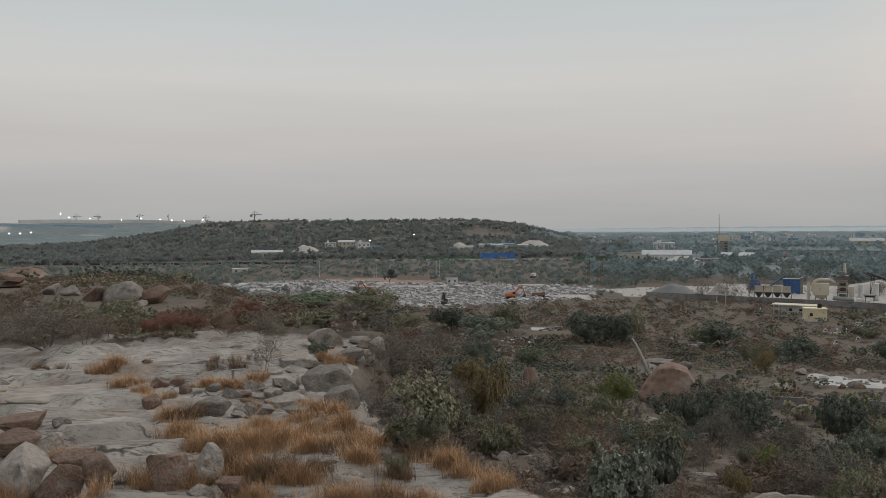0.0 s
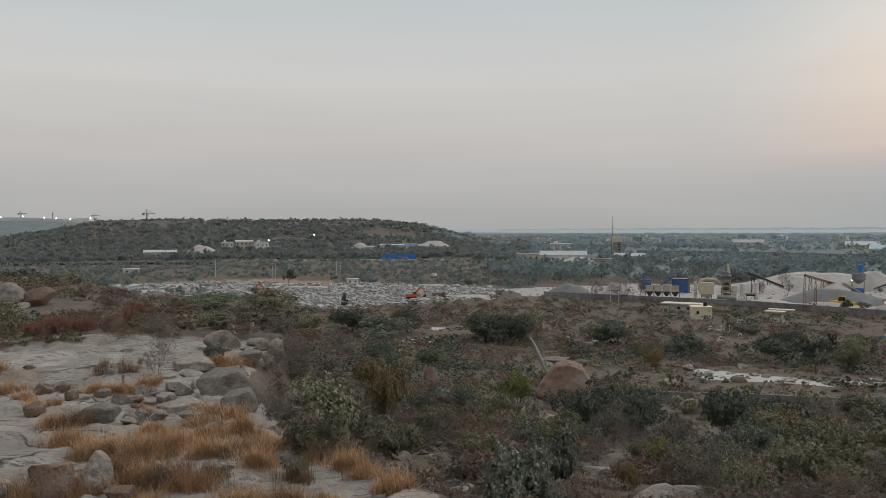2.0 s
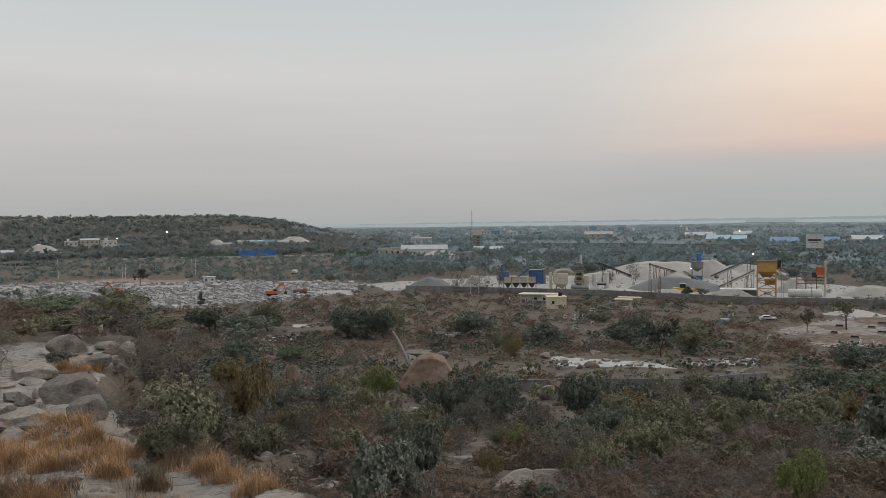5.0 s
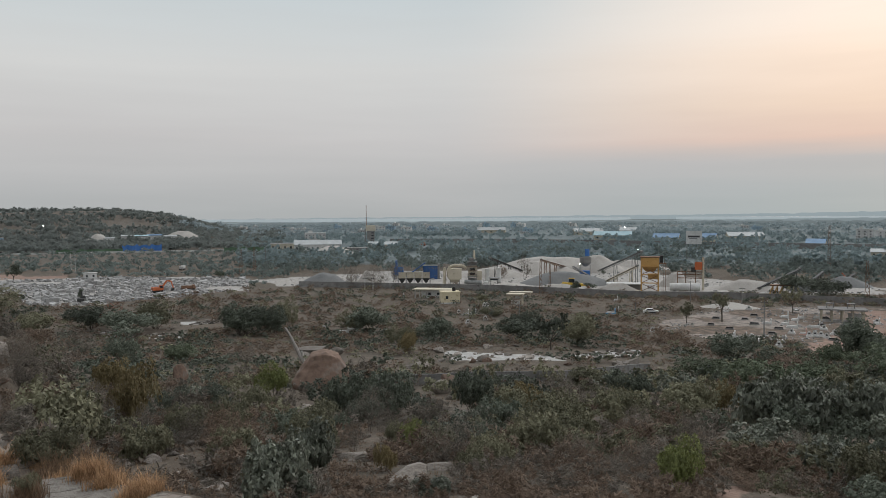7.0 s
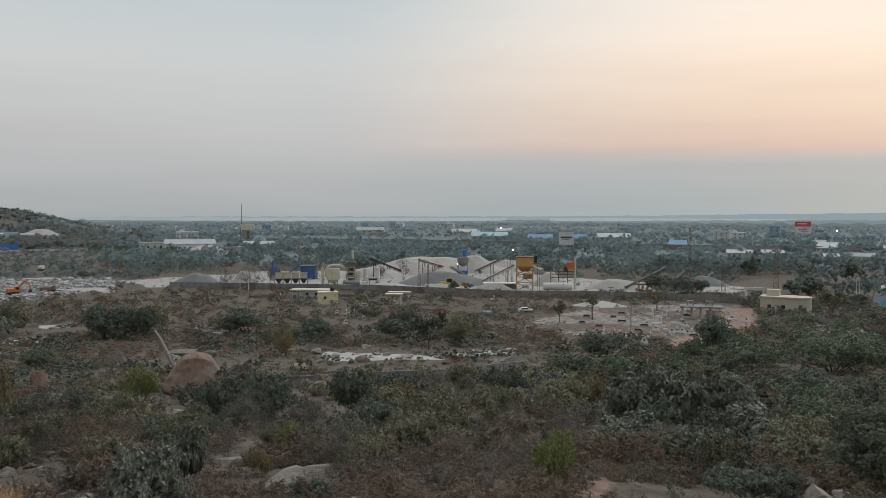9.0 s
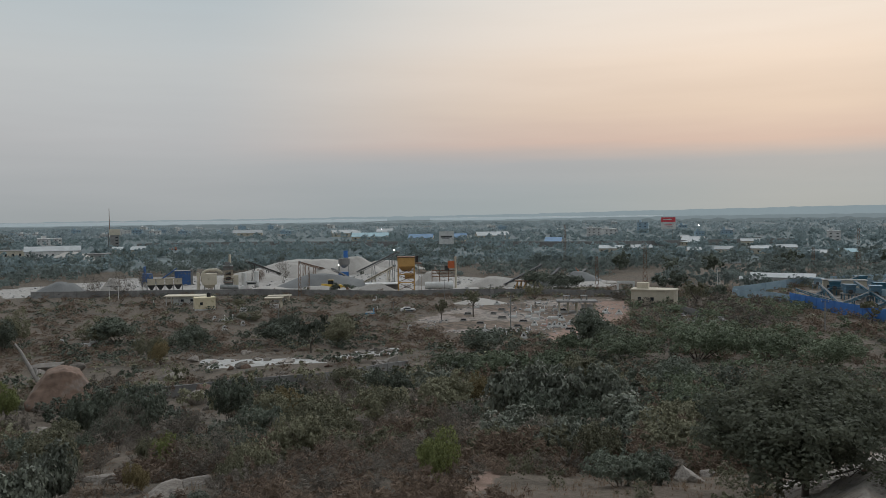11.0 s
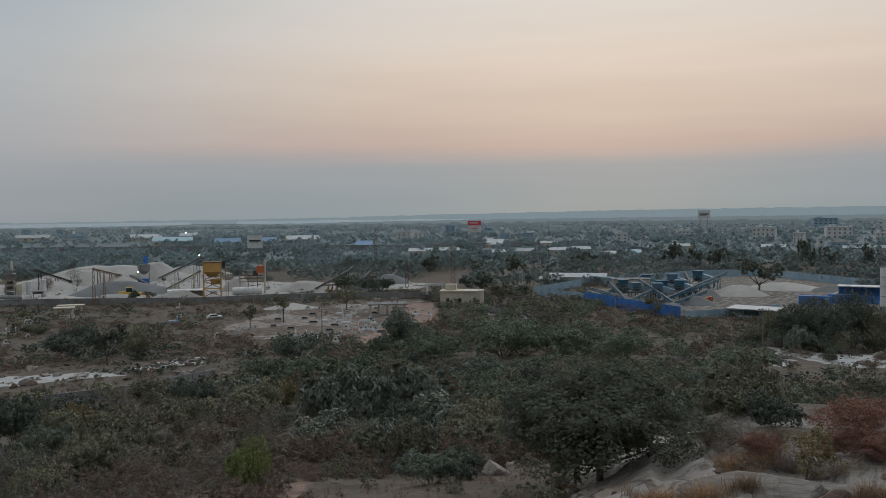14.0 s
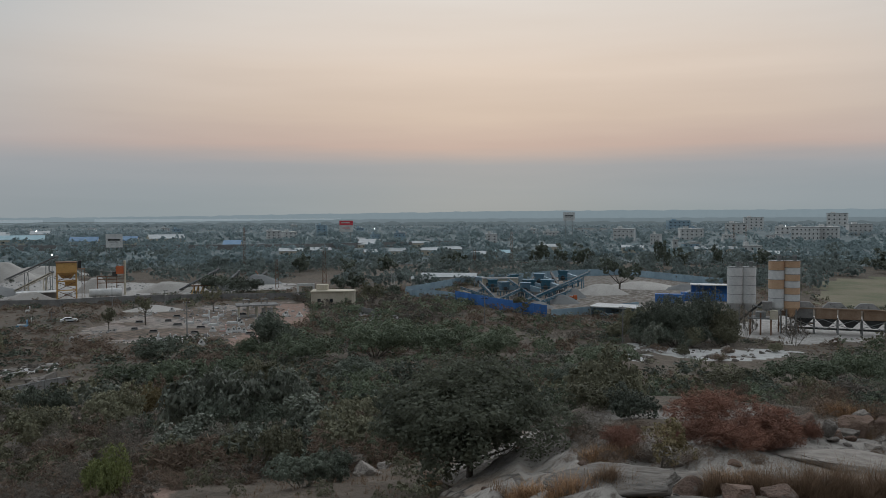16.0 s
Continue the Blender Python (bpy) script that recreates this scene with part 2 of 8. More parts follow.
def rough_land(x, y):
    """The lie of the land with its humps, hollows and rock steps."""
    d, az = math.hypot(x, y), math.degrees(math.atan2(x, y))
    z = lie(az, d)
    n = noise.noise((x * 0.045, y * 0.045, 3.0))
    z += 0.9 * n * ease(d, 30, 70) * ease(d, 240, 150)
    if d < 130:
        z += (0.22 * noise.noise((x * 0.21, y * 0.21, 9.0)) + 0.3 * noise.noise((x * 0.12, y * 0.17, 4.0))) * ease(d, 130, 70) * ease(d, 6, 12)
        bare = rockiness(x, y, az, d)
        step = noise.noise((x * 0.09 + 0.02 * y, y * 0.16, 1.0)) * 3.2
        z += 0.42 * (math.floor(step) + ease(step - math.floor(step), 0.86, 1.0) - step * 0.55) * bare
        flake = noise.noise((x * 0.3 + 0.1 * y, y * 0.42 - 0.1 * x, 6.0)) * 2.6
        z += 0.15 * (math.floor(flake) + ease(flake - math.floor(flake), 0.85, 1.0) - flake * 0.7) * bare
    if d > 500:
        z += 7.0 * noise.noise((x * 0.006, y * 0.006, 5.0)) * ease(z, 2, 20)
    return z


def rockiness(x, y, az, d):
    """1 where bare granite comes to the surface."""
    left = ease(az, table(d, 0, 20, 8, 18, 14.7, 7.4, 17.3, 1.8, 24, -2.4, 30, -3.6, 38, -4.4, 46, -2.6, 56, -2, 98, -13), table(d, 0, 18, 8, 16, 14.7, 6.4, 17.3, 0.8, 24, -4.4, 30, -7, 38, -8.6, 46, -6, 56, -5, 98, -16)) * ease(d, 66, 50)
    right = ease(az, 60, 65) * ease(d, 38, 32)
    n = noise.noise((x * 0.11, y * 0.11, 7.0)) + 0.5 * noise.noise((x * 0.4, y * 0.4, 2.0))
    if d < 100:
        return ease(max(left * 1.2, right * 0.86) * 1.3 + n * 1.0, 0.66, 0.9)
    return 0.0


def at(az, d):
    """The spot on the ground at a bearing and a distance."""
    x, y = d * math.sin(radians(az)), d * math.cos(radians(az))
    return x, y, rough_land(x, y)


def thing(name, az, d, label, category, turn=0.0, group="", sink=0.0, size=1.0):
    """An Empty on the ground that carries a thing's parts; its x runs to the right and its y away as seen from the hill."""
    e = new(name)
    e.matrix_world = Matrix.Translation(Vector(at(az, d)) - Vector((0, 0, sink))) @ pose(0, 0, 0, 0, 0, turn - az) @ Matrix.Diagonal((size, size, size, 1))
    return tagged(e, label, category, group)


# ---------------------------------------------------------------- the land
def inside(poly, x, y):
    hit = False
    for (x0, y0), (x1, y1) in zip(poly, poly[1:] + poly[:1]):
        if (y0 > y) != (y1 > y) and x < (x1 - x0) * (y - y0) / (y1 - y0) + x0:
            hit = not hit
    return hit


def reach(x, y, p, q):
    """How far a spot lies from the line between two points."""
    ux, uy = q[0] - p[0], q[1] - p[1]
    t = min(1.0, max(0.0, ((x - p[0]) * ux + (y - p[1]) * uy) / (ux * ux + uy * uy)))
    return math.hypot(x - p[0] - ux * t, y - p[1] - uy * t)


def area(*pairs):
    return [(d * math.sin(radians(a)), d * math.cos(radians(a))) for a, d in zip(pairs[0::2], pairs[1::2])]


STONE_FIELD = area(-16.42, 390.5, -13.83, 423.0, -8.86, 437.7, 1.00, 407.3, 10.81, 384.4, 10.42, 328.9, 6.93, 298.2, 0.20, 282.0, -2.98, 287.7, -3.77, 342.3, -13.46, 359.8)
CLEARED = area(-9.44, 421.4, -8.47, 451.9, -0.50, 444.7, -0.78, 408.9)
YARD = area(10.61, 380.5, 12.89, 398.4, 18.34, 422.2, 23.09, 426.4, 28.65, 452.8, 35.65, 500.3, 40.15, 400.0, 47.20, 371.5, 52.61, 367.8, 52.62, 335.5, 44.81, 323.0, 38.31, 311.0, 27.86, 330.9, 17.54, 341.6, 12.89, 350.6)
GRAVEYARD = area(38.32, 196.0, 38.88, 224.1, 44.13, 262.4, 52.39, 270.9, 52.31, 281.4, 54.07, 244.7, 51.64, 205.7, 48.26, 184.3, 43.79, 190.6)
RED_TRACK = area(48.10, 171.5, 48.59, 191.8, 51.28, 215.3, 51.43, 262.4, 53.37, 266.1, 54.08, 225.5, 50.93, 187.6, 49.58, 171.1)
BLUE_YARD = area(62.16, 292.3, 71.64, 386.7, 77.37, 382.8, 82.83, 331.5, 82.14, 259.8, 71.65, 228.2, 70.09, 248.6, 63.75, 282.0)
SILO_YARD = area(82.51, 204.0, 83.91, 240.3, 91.47, 254.7, 91.74, 208.6, 86.33, 185.4)
FIELD = area(87.96, 278.1, 88.10, 372.3, 91.68, 418.0, 95.58, 397.6, 95.62, 265.1)
OUTCROPS = [
    area(-3.79, 221.9, -2.20, 222.3, -1.81, 214.9, -3.40, 214.5), area(0.78, 216.6, 2.97, 214.0, 3.28, 202.4, 1.18, 203.6), area(3.56, 205.7, 6.72, 203.6, 6.52, 198.4, 4.15, 199.2),
    area(5.74, 226.4, 8.48, 227.3, 8.87, 220.1, 6.13, 217.9), area(-10.05, 274.8, -8.30, 274.8, -8.11, 260.3, -9.86, 74.1), area(-7.92, 58.9, -5.37, 222.8, -4.98, 200.4, -5.78, 47.8, -7.34, 52.4),
    area(24.06, 156.7, 26.25, 153.6, 32.58, 147.3, 32.97, 140.1, 28.64, 139.6, 25.85, 141.8, 24.45, 142.1), area(32.77, 152.1, 34.91, 159.9, 37.95, 163.1, 37.58, 153.6, 34.91, 145.8), area(35.87, 141.0, 38.33, 142.1, 37.96, 136.0, 36.06, 136.3),
    area(76.09, 178.5, 78.53, 174.6, 81.45, 170.1, 86.84, 176.0, 87.01, 165.4, 82.89, 153.3, 79.27, 156.4, 76.47, 165.1), area(74.46, 162.1, 77.25, 158.6, 77.25, 145.0, 75.11, 149.7),
]
FOOTPATHS = [area(42.63, 34.7, 43.88, 34.5, 45.47, 34.7), area(44.06, 34.1, 43.53, 30.9, 42.82, 28.1), area(38.72, 89.7, 39.02, 83.0, 38.54, 76.5, 37.14, 69.5, 35.88, 63.0)]


def ground_kind(x, y, az, d):
    """Shares of bare rock, pale gravel, red earth, pasture, haze-toned plain and pale outcrop at a spot."""
    j, k = noise.noise((x * 0.08, y * 0.08, 0)) * d * 0.012, noise.noise((x * 0.08, y * 0.08, 8)) * d * 0.02
    a, b = x + j, y + k
    rock, gravel, red, field, pale = rockiness(x, y, az, d), 0.0, 0.0, 0.0, 0.0
    if d > 120:
        pale = max((1.0 if inside(p, a, b) else 0.0) for p in OUTCROPS) * ease(noise.noise((x * 0.25, y * 0.25, 4)), -0.55, -0.2)
        busy = inside(BLUE_YARD, a, b)
        gravel = 1.0 if inside(STONE_FIELD, a, b) or inside(YARD, a, b) or inside(SILO_YARD, a, b) else 0.46 if busy else 0.0
        if inside(GRAVEYARD, a, b):
            gravel = 0.52 * ease(noise.noise((x * 0.06, y * 0.06, 6)), -0.25, 0.15)
            red = 0.45
        red = max(red, 0.36 if busy else 0.0, 1.0 if inside(RED_TRACK, a, b) else 0.0, 0.7 if inside(CLEARED, a, b) else 0.0)
        field = 1.0 if inside(FIELD, a, b) else 0.0
        if d > 1900 and az < -9:
            gravel = 0.8 * ease(noise.noise((x * 0.004, y * 0.007, 6)), -0.05, 0.35)
    elif d < 120:
        if 30 < az < 50:
            near = min(reach(x, y, p, q) for line in FOOTPATHS for p, q in zip(line, line[1:]))
            red = 0.62 * ease(near + 0.25 * noise.noise((x, y, 3)), 0.9, 0.25)
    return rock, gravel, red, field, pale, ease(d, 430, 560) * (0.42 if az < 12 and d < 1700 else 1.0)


def ground_material():
    m = bpy.data.materials.new("scrubland_ground")
    m.use_nodes = True
    nt = m.node_tree
    N, L = nt.nodes.new, nt.links.new
    bsdf = nt.nodes["Principled BSDF"]
    bsdf.inputs["Roughness"].default_value, bsdf.inputs["Specular IOR Level"].default_value = 0.95, 0.2
    co = N("ShaderNodeTexCoord")

    def tex(scale, detail=6.0, stretch=None, rough=0.6):
        n = N("ShaderNodeTexNoise")
        n.inputs["Scale"].default_value, n.inputs["Detail"].default_value, n.inputs["Roughness"].default_value = scale, detail, rough
        if stretch:
            mp = N("ShaderNodeMapping")
            mp.inputs["Scale"].default_value = stretch
            mp.inputs["Rotation"].default_value = (0, 0, 0.6)
            L(co.outputs["Object"], mp.inputs[0])
            L(mp.outputs[0], n.inputs["Vector"])
        else:
            L(co.outputs["Object"], n.inputs["Vector"])
        return n.outputs["Fac"]

    def span(v, a, b):
        r = N("ShaderNodeMapRange")
        r.inputs["From Min"].default_value, r.inputs["From Max"].default_value = a, b
        L(v, r.inputs["Value"])
        return r.outputs[0]

    def mix(fac, a, b):
        x = N("ShaderNodeMix")
        x.data_type = "RGBA"
        L(fac, x.inputs["Factor"])
        for k, v in (("A", a), ("B", b)):
            if isinstance(v, tuple):
                x.inputs[k].default_value = (*v, 1)
            else:
                L(v, x.inputs[k])
        return x.outputs["Result"]

    def share(name, blur):
        a = N("ShaderNodeAttribute")
        a.attribute_name = name
        s = N("ShaderNodeMath")
        s.operation = "MULTIPLY_ADD"
        s.inputs[1].default_value = 0.5
        L(blur, s.inputs[0])
        L(a.outputs["Fac"], s.inputs[2])
        return span(s.outputs[0], 0.66, 0.86)

    coarse, mid, fine = tex(0.05), tex(0.5), tex(5.0, 8.0)
    soil = mix(span(coarse, 0.4, 0.62), (0.12, 0.094, 0.074), (0.09, 0.076, 0.062))
    soil = mix(span(mid, 0.45, 0.7), soil, (0.162, 0.132, 0.106))
    soil = mix(span(fine, 0.5, 0.75), soil, (0.055, 0.05, 0.03))
    rock = mix(span(mid, 0.36, 0.64), (0.19, 0.17, 0.15), (0.34, 0.312, 0.28))
    rock = mix(span(tex(1.1, 8.0, (1.0, 4.5, 1.0), 0.7), 0.53, 0.63), rock, (0.115, 0.095, 0.08))
    rock = mix(span(fine, 0.6, 0.72), rock, (0.2, 0.19, 0.17))
    rock = mix(span(tex(0.23), 0.55, 0.7), rock, (0.25, 0.19, 0.145))
    crack = N("ShaderNodeTexVoronoi")
    crack.feature = "DISTANCE_TO_EDGE"
    crack.inputs["Scale"].default_value = 0.3
    warp = N("ShaderNodeMapping")
    warp.inputs["Scale"].default_value = (1.0, 1.9, 0.4)
    warp.inputs["Rotation"].default_value = (0, 0, -0.5)
    bend = N("ShaderNodeMix")
    bend.data_type = "VECTOR"
    bend.inputs["Factor"].default_value = 0.12
    wn = N("ShaderNodeTexNoise")
    wn.inputs["Scale"].default_value, wn.inputs["Detail"].default_value = 0.6, 6.0
    L(co.outputs["Object"], wn.inputs["Vector"])
    stir = N("ShaderNodeVectorMath")
    stir.operation = "SCALE"
    stir.inputs["Scale"].default_value = 14.0
    L(wn.outputs["Color"], stir.inputs[0])
    L(co.outputs["Object"], bend.inputs["A"])
    L(stir.outputs[0], bend.inputs["B"])
    L(bend.outputs["Result"], warp.inputs[0])
    L(warp.outputs[0], crack.inputs["Vector"])
    seam = N("ShaderNodeMath")
    seam.operation = "MULTIPLY"
    L(span(crack.outputs["Distance"], 0.034, 0.008), seam.inputs[0])
    L(span(tex(0.35, 4.0), 0.5, 0.6), seam.inputs[1])
    rock = mix(span(tex(3.2, 6.0, (0.5, 4.0, 1.0), 0.75), 0.575, 0.64), rock, (0.085, 0.07, 0.058))
    rock = mix(seam.outputs[0], rock, (0.06, 0.052, 0.045))
    gravel = mix(span(mid, 0.35, 0.65), (0.28, 0.262, 0.242), (0.41, 0.387, 0.362))
    gravel = mix(span(fine, 0.55, 0.7), gravel, (0.16, 0.145, 0.13))
    red = mix(span(mid, 0.35, 0.65), (0.2, 0.13, 0.1), (0.29, 0.205, 0.165))
    field = mix(span(coarse, 0.4, 0.6), (0.19, 0.165, 0.115), (0.13, 0.13, 0.08))
    # far plain: blue-grey that puts the haze into the ground colour
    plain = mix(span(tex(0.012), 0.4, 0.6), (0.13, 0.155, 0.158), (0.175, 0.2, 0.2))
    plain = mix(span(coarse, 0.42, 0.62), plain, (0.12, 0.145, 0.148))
    pale = mix(span(mid, 0.35, 0.65), (0.33, 0.32, 0.305), (0.46, 0.45, 0.43))
    pale = mix(span(fine, 0.58, 0.72), pale, (0.24, 0.22, 0.2))
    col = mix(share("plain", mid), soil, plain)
    col = mix(share("field", mid), col, field)
    col = mix(share("gravel", mid), col, gravel)
    col = mix(share("red", mid), col, red)
    col = mix(share("pale", fine), col, pale)
    col = mix(share("rock", fine), col, rock)
    L(col, bsdf.inputs["Base Color"])
    bp = N("ShaderNodeBump")
    bp.inputs["Strength"].default_value, bp.inputs["Distance"].default_value = 1.0, 0.16
    L(tex(2.2, 10.0), bp.inputs["Height"])
    L(bp.outputs[0], bsdf.inputs["Normal"])
    return m


def make_ground():
    azs = [-40 + 0.45 * i for i in range(325)] + [106 + 6.2 * i for i in range(1, 35)]
    ds = [0.5, 2, 4, 6]
    while ds[-1] < 4700:
        ds.append(ds[-1] * (1.0145 if ds[-1] < 420 else 1.05) if ds[-1] > 8 else ds[-1] + 0.7)
    verts, kinds = [], []
    for d in ds:
        for az in azs:
            x, y = d * math.sin(radians(az)), d * math.cos(radians(az))
            verts.append((x, y, rough_land(x, y)))
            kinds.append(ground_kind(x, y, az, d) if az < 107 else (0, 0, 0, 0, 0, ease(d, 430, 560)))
    n = len(azs)
    faces = [(r * n + i, (r + 1) * n + i, (r + 1) * n + (i + 1) % n, r * n + (i + 1) % n) for r in range(len(ds) - 1) for i in range(n)]
    faces.append(tuple(range(n)))
    me = bpy.data.meshes.new("ground")
    me.from_pydata(verts, [], [f[::-1] for f in faces])
    for i, name in enumerate(("rock", "gravel", "red", "field", "pale", "plain")):
        a = me.attributes.new(name, "FLOAT", "POINT")
        a.data.foreach_set("value", [k[i] for k in kinds])
    me.materials.append(ground_material())
    me.polygons.foreach_set("use_smooth", [True] * len(me.polygons))
    me.update()
    tagged(new("ground", me), "scrubland of brown earth, dry grass and bare granite slabs", "ground", kind="structure")


make_ground()

RNG = np.random.default_rng(7)
TAKEN = []


# ---------------------------------------------------------------- boulders
def rock_mesh(seed, fine=3, cuts=13, knobby=0.1):
    """A weathered block about 2 across: a ball cut by a few flat breaks, then roughened and rounded."""
    rng = np.random.default_rng(seed)
    bm = bmesh.new()
    bmesh.ops.create_icosphere(bm, subdivisions=fine, radius=1.0)
    planes = []
    for _ in range(cuts):
        n = Vector(rng.normal(size=3)).normalized()
        planes.append((n, rng.uniform(0.36, 0.7)))
    if seed > 600:
        # the great boulder: a blunt dome with a long sloping back and a broken front
        planes = [(Vector(n).normalized(), lim) for n, lim in (((-0.85, 0, 0.55), 0.6), ((-0.3, 0, 0.95), 0.66), ((0.85, 0, 0.5), 0.68), ((-0.1, -0.95, 0.3), 0.6), ((0.6, -0.75, 0.2), 0.66), ((-0.6, -0.65, 0.45), 0.68), ((0.42, 0, 0.9), 0.7), ((-0.95, 0.1, 0.05), 0.82), ((0.97, 0, 0.05), 0.8))]
    off = Vector(rng.uniform(0, 50, 3))
    for v in bm.verts:
        p = v.co.copy()
        for n, lim in planes:
            over = p.dot(n) - lim
            if over > 0:
                p -= n * over * 0.97
        p *= 1 + knobby * noise.noise(p * 1.1 + off) + 0.05 * noise.noise(p * 4 + off) + (0.03 * noise.noise(p * 9 + off) + 0.015 * noise.noise(p * 21 + off) if fine > 3 else 0)
        v.co = p
    for axis, size in enumerate((1.45, 1.45, 1.35)):
        lo, hi = min(v.co[axis] for v in bm.verts), max(v.co[axis] for v in bm.verts)
        for v in bm.verts:
            v.co[axis] = ((v.co[axis] - lo) / (hi - lo) - 0.5) * size
    me = bpy.data.meshes.new("boulder")
    bm.to_mesh(me)
    bm.free()
    me.polygons.foreach_set("use_smooth", [True] * len(me.polygons))
    return me


ROCKS = {}
STONES = []


def rock(az, d, w, h, deep=None, mat=None, seed=None, tone="grey", sink=0.24, group="", label="", turn=None, dome=False):
    """A boulder w wide and h high, sunk a little into the ground."""
    fine = 5 if seed == 40 else (4 if w > 0.6 else 3) if d < 45 or w > 5 else 3
    s = int(RNG.integers(9)) if seed is None else seed
    mat = GRANITE if tone == "grey" else GRANITE_PINK
    key = (s, fine, tone, dome)
    if key not in ROCKS:
        ROCKS[key] = rock_mesh(s * 17 + fine, max(4, fine) if dome else fine, 7 if dome else 13, 0.16 if dome else 0.1)
        ROCKS[key].materials.append(mat)
    ob = new("boulder", ROCKS[key])
    x, y, z = at(az, d)
    ob.matrix_world = Matrix.Translation((x, y, z + h * (0.5 - sink))) @ pose(0, 0, 0, 0, 0, float(RNG.uniform(-40, 40)) - az if turn is None else turn - az) @ Matrix.Diagonal((w / 1.45, (deep or w * 0.8) / 1.45, h / 1.35, 1))
    if not group:
        STONES.extend([(x, y, w * 0.6), (x * (1 - 1.5 / d), y * (1 - 1.5 / d), w * 0.6), (x * (1 - 3.5 / d), y * (1 - 3.5 / d), w * 0.5)] + [(x * (1 - k / d), y * (1 - k / d), w * 0.5) for k in (7, 11, 16) if d > 80])
        TAKEN.append((x, y, w * 0.5))
    return tagged(ob, label or ("rounded pale grey granite boulder on the rock" if tone == "grey" else "reddish brown weathered granite boulder on dry ground"), "boulder", group)


def px_rock(az, d, w, h, tone="grey", **more):
    return rock(az, d, w, h, tone=tone, **more)


# on the near slab, along its edge and on the ridge behind
px_rock(-27.67, 26.2, 1.84, 0.67, "pink", deep=0.96, label="flat reddish granite block split from the slab")
px_rock(-27.99, 24.3, 1.41, 0.58, "pink")
px_rock(-27.89, 18.6, 1.33, 1.37, dome=True, label="big smooth grey boulder among dry grass")
px_rock(-26.13, 23.6, 0.89, 0.86, dome=True)
px_rock(-24.59, 19.1, 1.01, 0.93, "pink")
px_rock(-23.05, 17.7, 0.73, 0.77, "pink", label="broken pinkish wedge of granite on the slab")
px_rock(-25.49, 18.1, 0.98, 0.94, "pink")
px_rock(-18.94, 17.3, 0.94, 0.93, "pink", seed=2, label="dark wedge-shaped granite boulder on the slab")
px_rock(-16.54, 17.6, 0.98, 0.82, dome=True)
px_rock(-14.85, 16.1, 0.61, 0.53, "pink", dome=True, label="round egg-shaped boulder lying on the slab")
px_rock(-16.81, 16.2, 0.55, 0.37)
px_rock(-12.56, 17.6, 0.40, 0.43)
px_rock(-11.02, 18.6, 0.37, 0.39)
px_rock(-6.66, 16.9, 0.67, 0.41, dome=True)
px_rock(-8.69, 18.3, 0.72, 0.32, deep=0.37)
px_rock(-16.11, 28.4, 1.72, 0.82, deep=0.89, label="flat-topped slab of grey granite, broken along its edge")
px_rock(-14.20, 28.7, 0.52, 0.50)
px_rock(-13.53, 29.0, 0.48, 0.75)
px_rock(-14.60, 30.9, 0.78, 0.53)
px_rock(-15.86, 33.9, 0.66, 0.35)
px_rock(-10.97, 30.5, 1.67, 0.68, deep=0.87)
px_rock(-12.43, 29.4, 0.70, 0.45)
px_rock(-12.91, 34.7, 0.57, 0.65)
px_rock(-11.96, 31.1, 0.74, 0.53)
px_rock(-11.45, 35.4, 0.63, 0.54)
px_rock(-10.76, 34.5, 0.69, 0.59)
px_rock(-9.91, 36.3, 0.54, 0.47)
px_rock(-9.81, 31.1, 0.39, 0.59)
px_rock(-13.55, 35.2, 0.47, 0.51)
px_rock(-10.13, 28.5, 1.27, 0.44, deep=0.66)
px_rock(-18.22, 37.4, 0.72, 0.42, "pink")
px_rock(-19.26, 35.3, 0.79, 0.45, "pink")
px_rock(-17.62, 34.0, 0.56, 0.44, "pink")
px_rock(-19.85, 30.7, 0.73, 0.55, "pink")
px_rock(-12.02, 37.7, 1.12, 0.39)
px_rock(-8.17, 33.8, 2.18, 1.31, dome=True, label="large rounded grey boulder on the slab's edge")
px_rock(-7.16, 28.7, 1.32, 1.08, dome=True, label="striped rounded grey boulder below the slab")
px_rock(-7.79, 29.8, 0.67, 0.46)
px_rock(-5.76, 24.1, 0.65, 0.42, dome=True)
px_rock(-5.36, 27.2, 0.61, 0.37, dome=True)
px_rock(-6.54, 25.1, 0.38, 0.26)
px_rock(-3.87, 20.2, 0.73, 0.32)
px_rock(-10.28, 39.5, 2.20, 0.87, deep=1.14, label="broken ledge of the granite slab with a dark undercut edge")
px_rock(-8.33, 51.3, 2.26, 1.73, dome=True)
px_rock(-4.80, 48.3, 1.21, 1.23)
px_rock(-6.58, 41.8, 1.54, 0.64)
px_rock(-5.77, 52.4, 1.54, 0.53)
px_rock(-7.29, 38.6, 1.03, 0.53)
px_rock(-27.95, 146.2, 4.69, 1.84, "pink", dome=True)
px_rock(-27.94, 145.1, 3.85, 1.60, "pink", dome=True, sink=-0.55)
px_rock(-25.65, 118.7, 2.61, 2.00, dome=True)
px_rock(-24.57, 116.3, 3.40, 1.66, dome=True)
px_rock(-23.18, 103.4, 2.88, 2.26, "pink", dome=True)
px_rock(-21.48, 102.4, 4.92, 3.09, dome=True, label="huge split dome of grey granite on the ridge")
px_rock(-19.50, 94.3, 3.98, 2.53, "pink", dome=True, label="brown half of a huge split dome on the ridge")
px_rock(-20.24, 205.9, 3.35, 3.85, "pink", dome=True)
px_rock(-27.31, 193.0, 10.43, 4.54, "pink", dome=True)
px_rock(-17.79, 201.8, 6.23, 2.73, dome=True)
px_rock(-15.17, 62.5, 1.93, 1.80, "pink", dome=True, label="tall rounded boulder with a pale broken face")
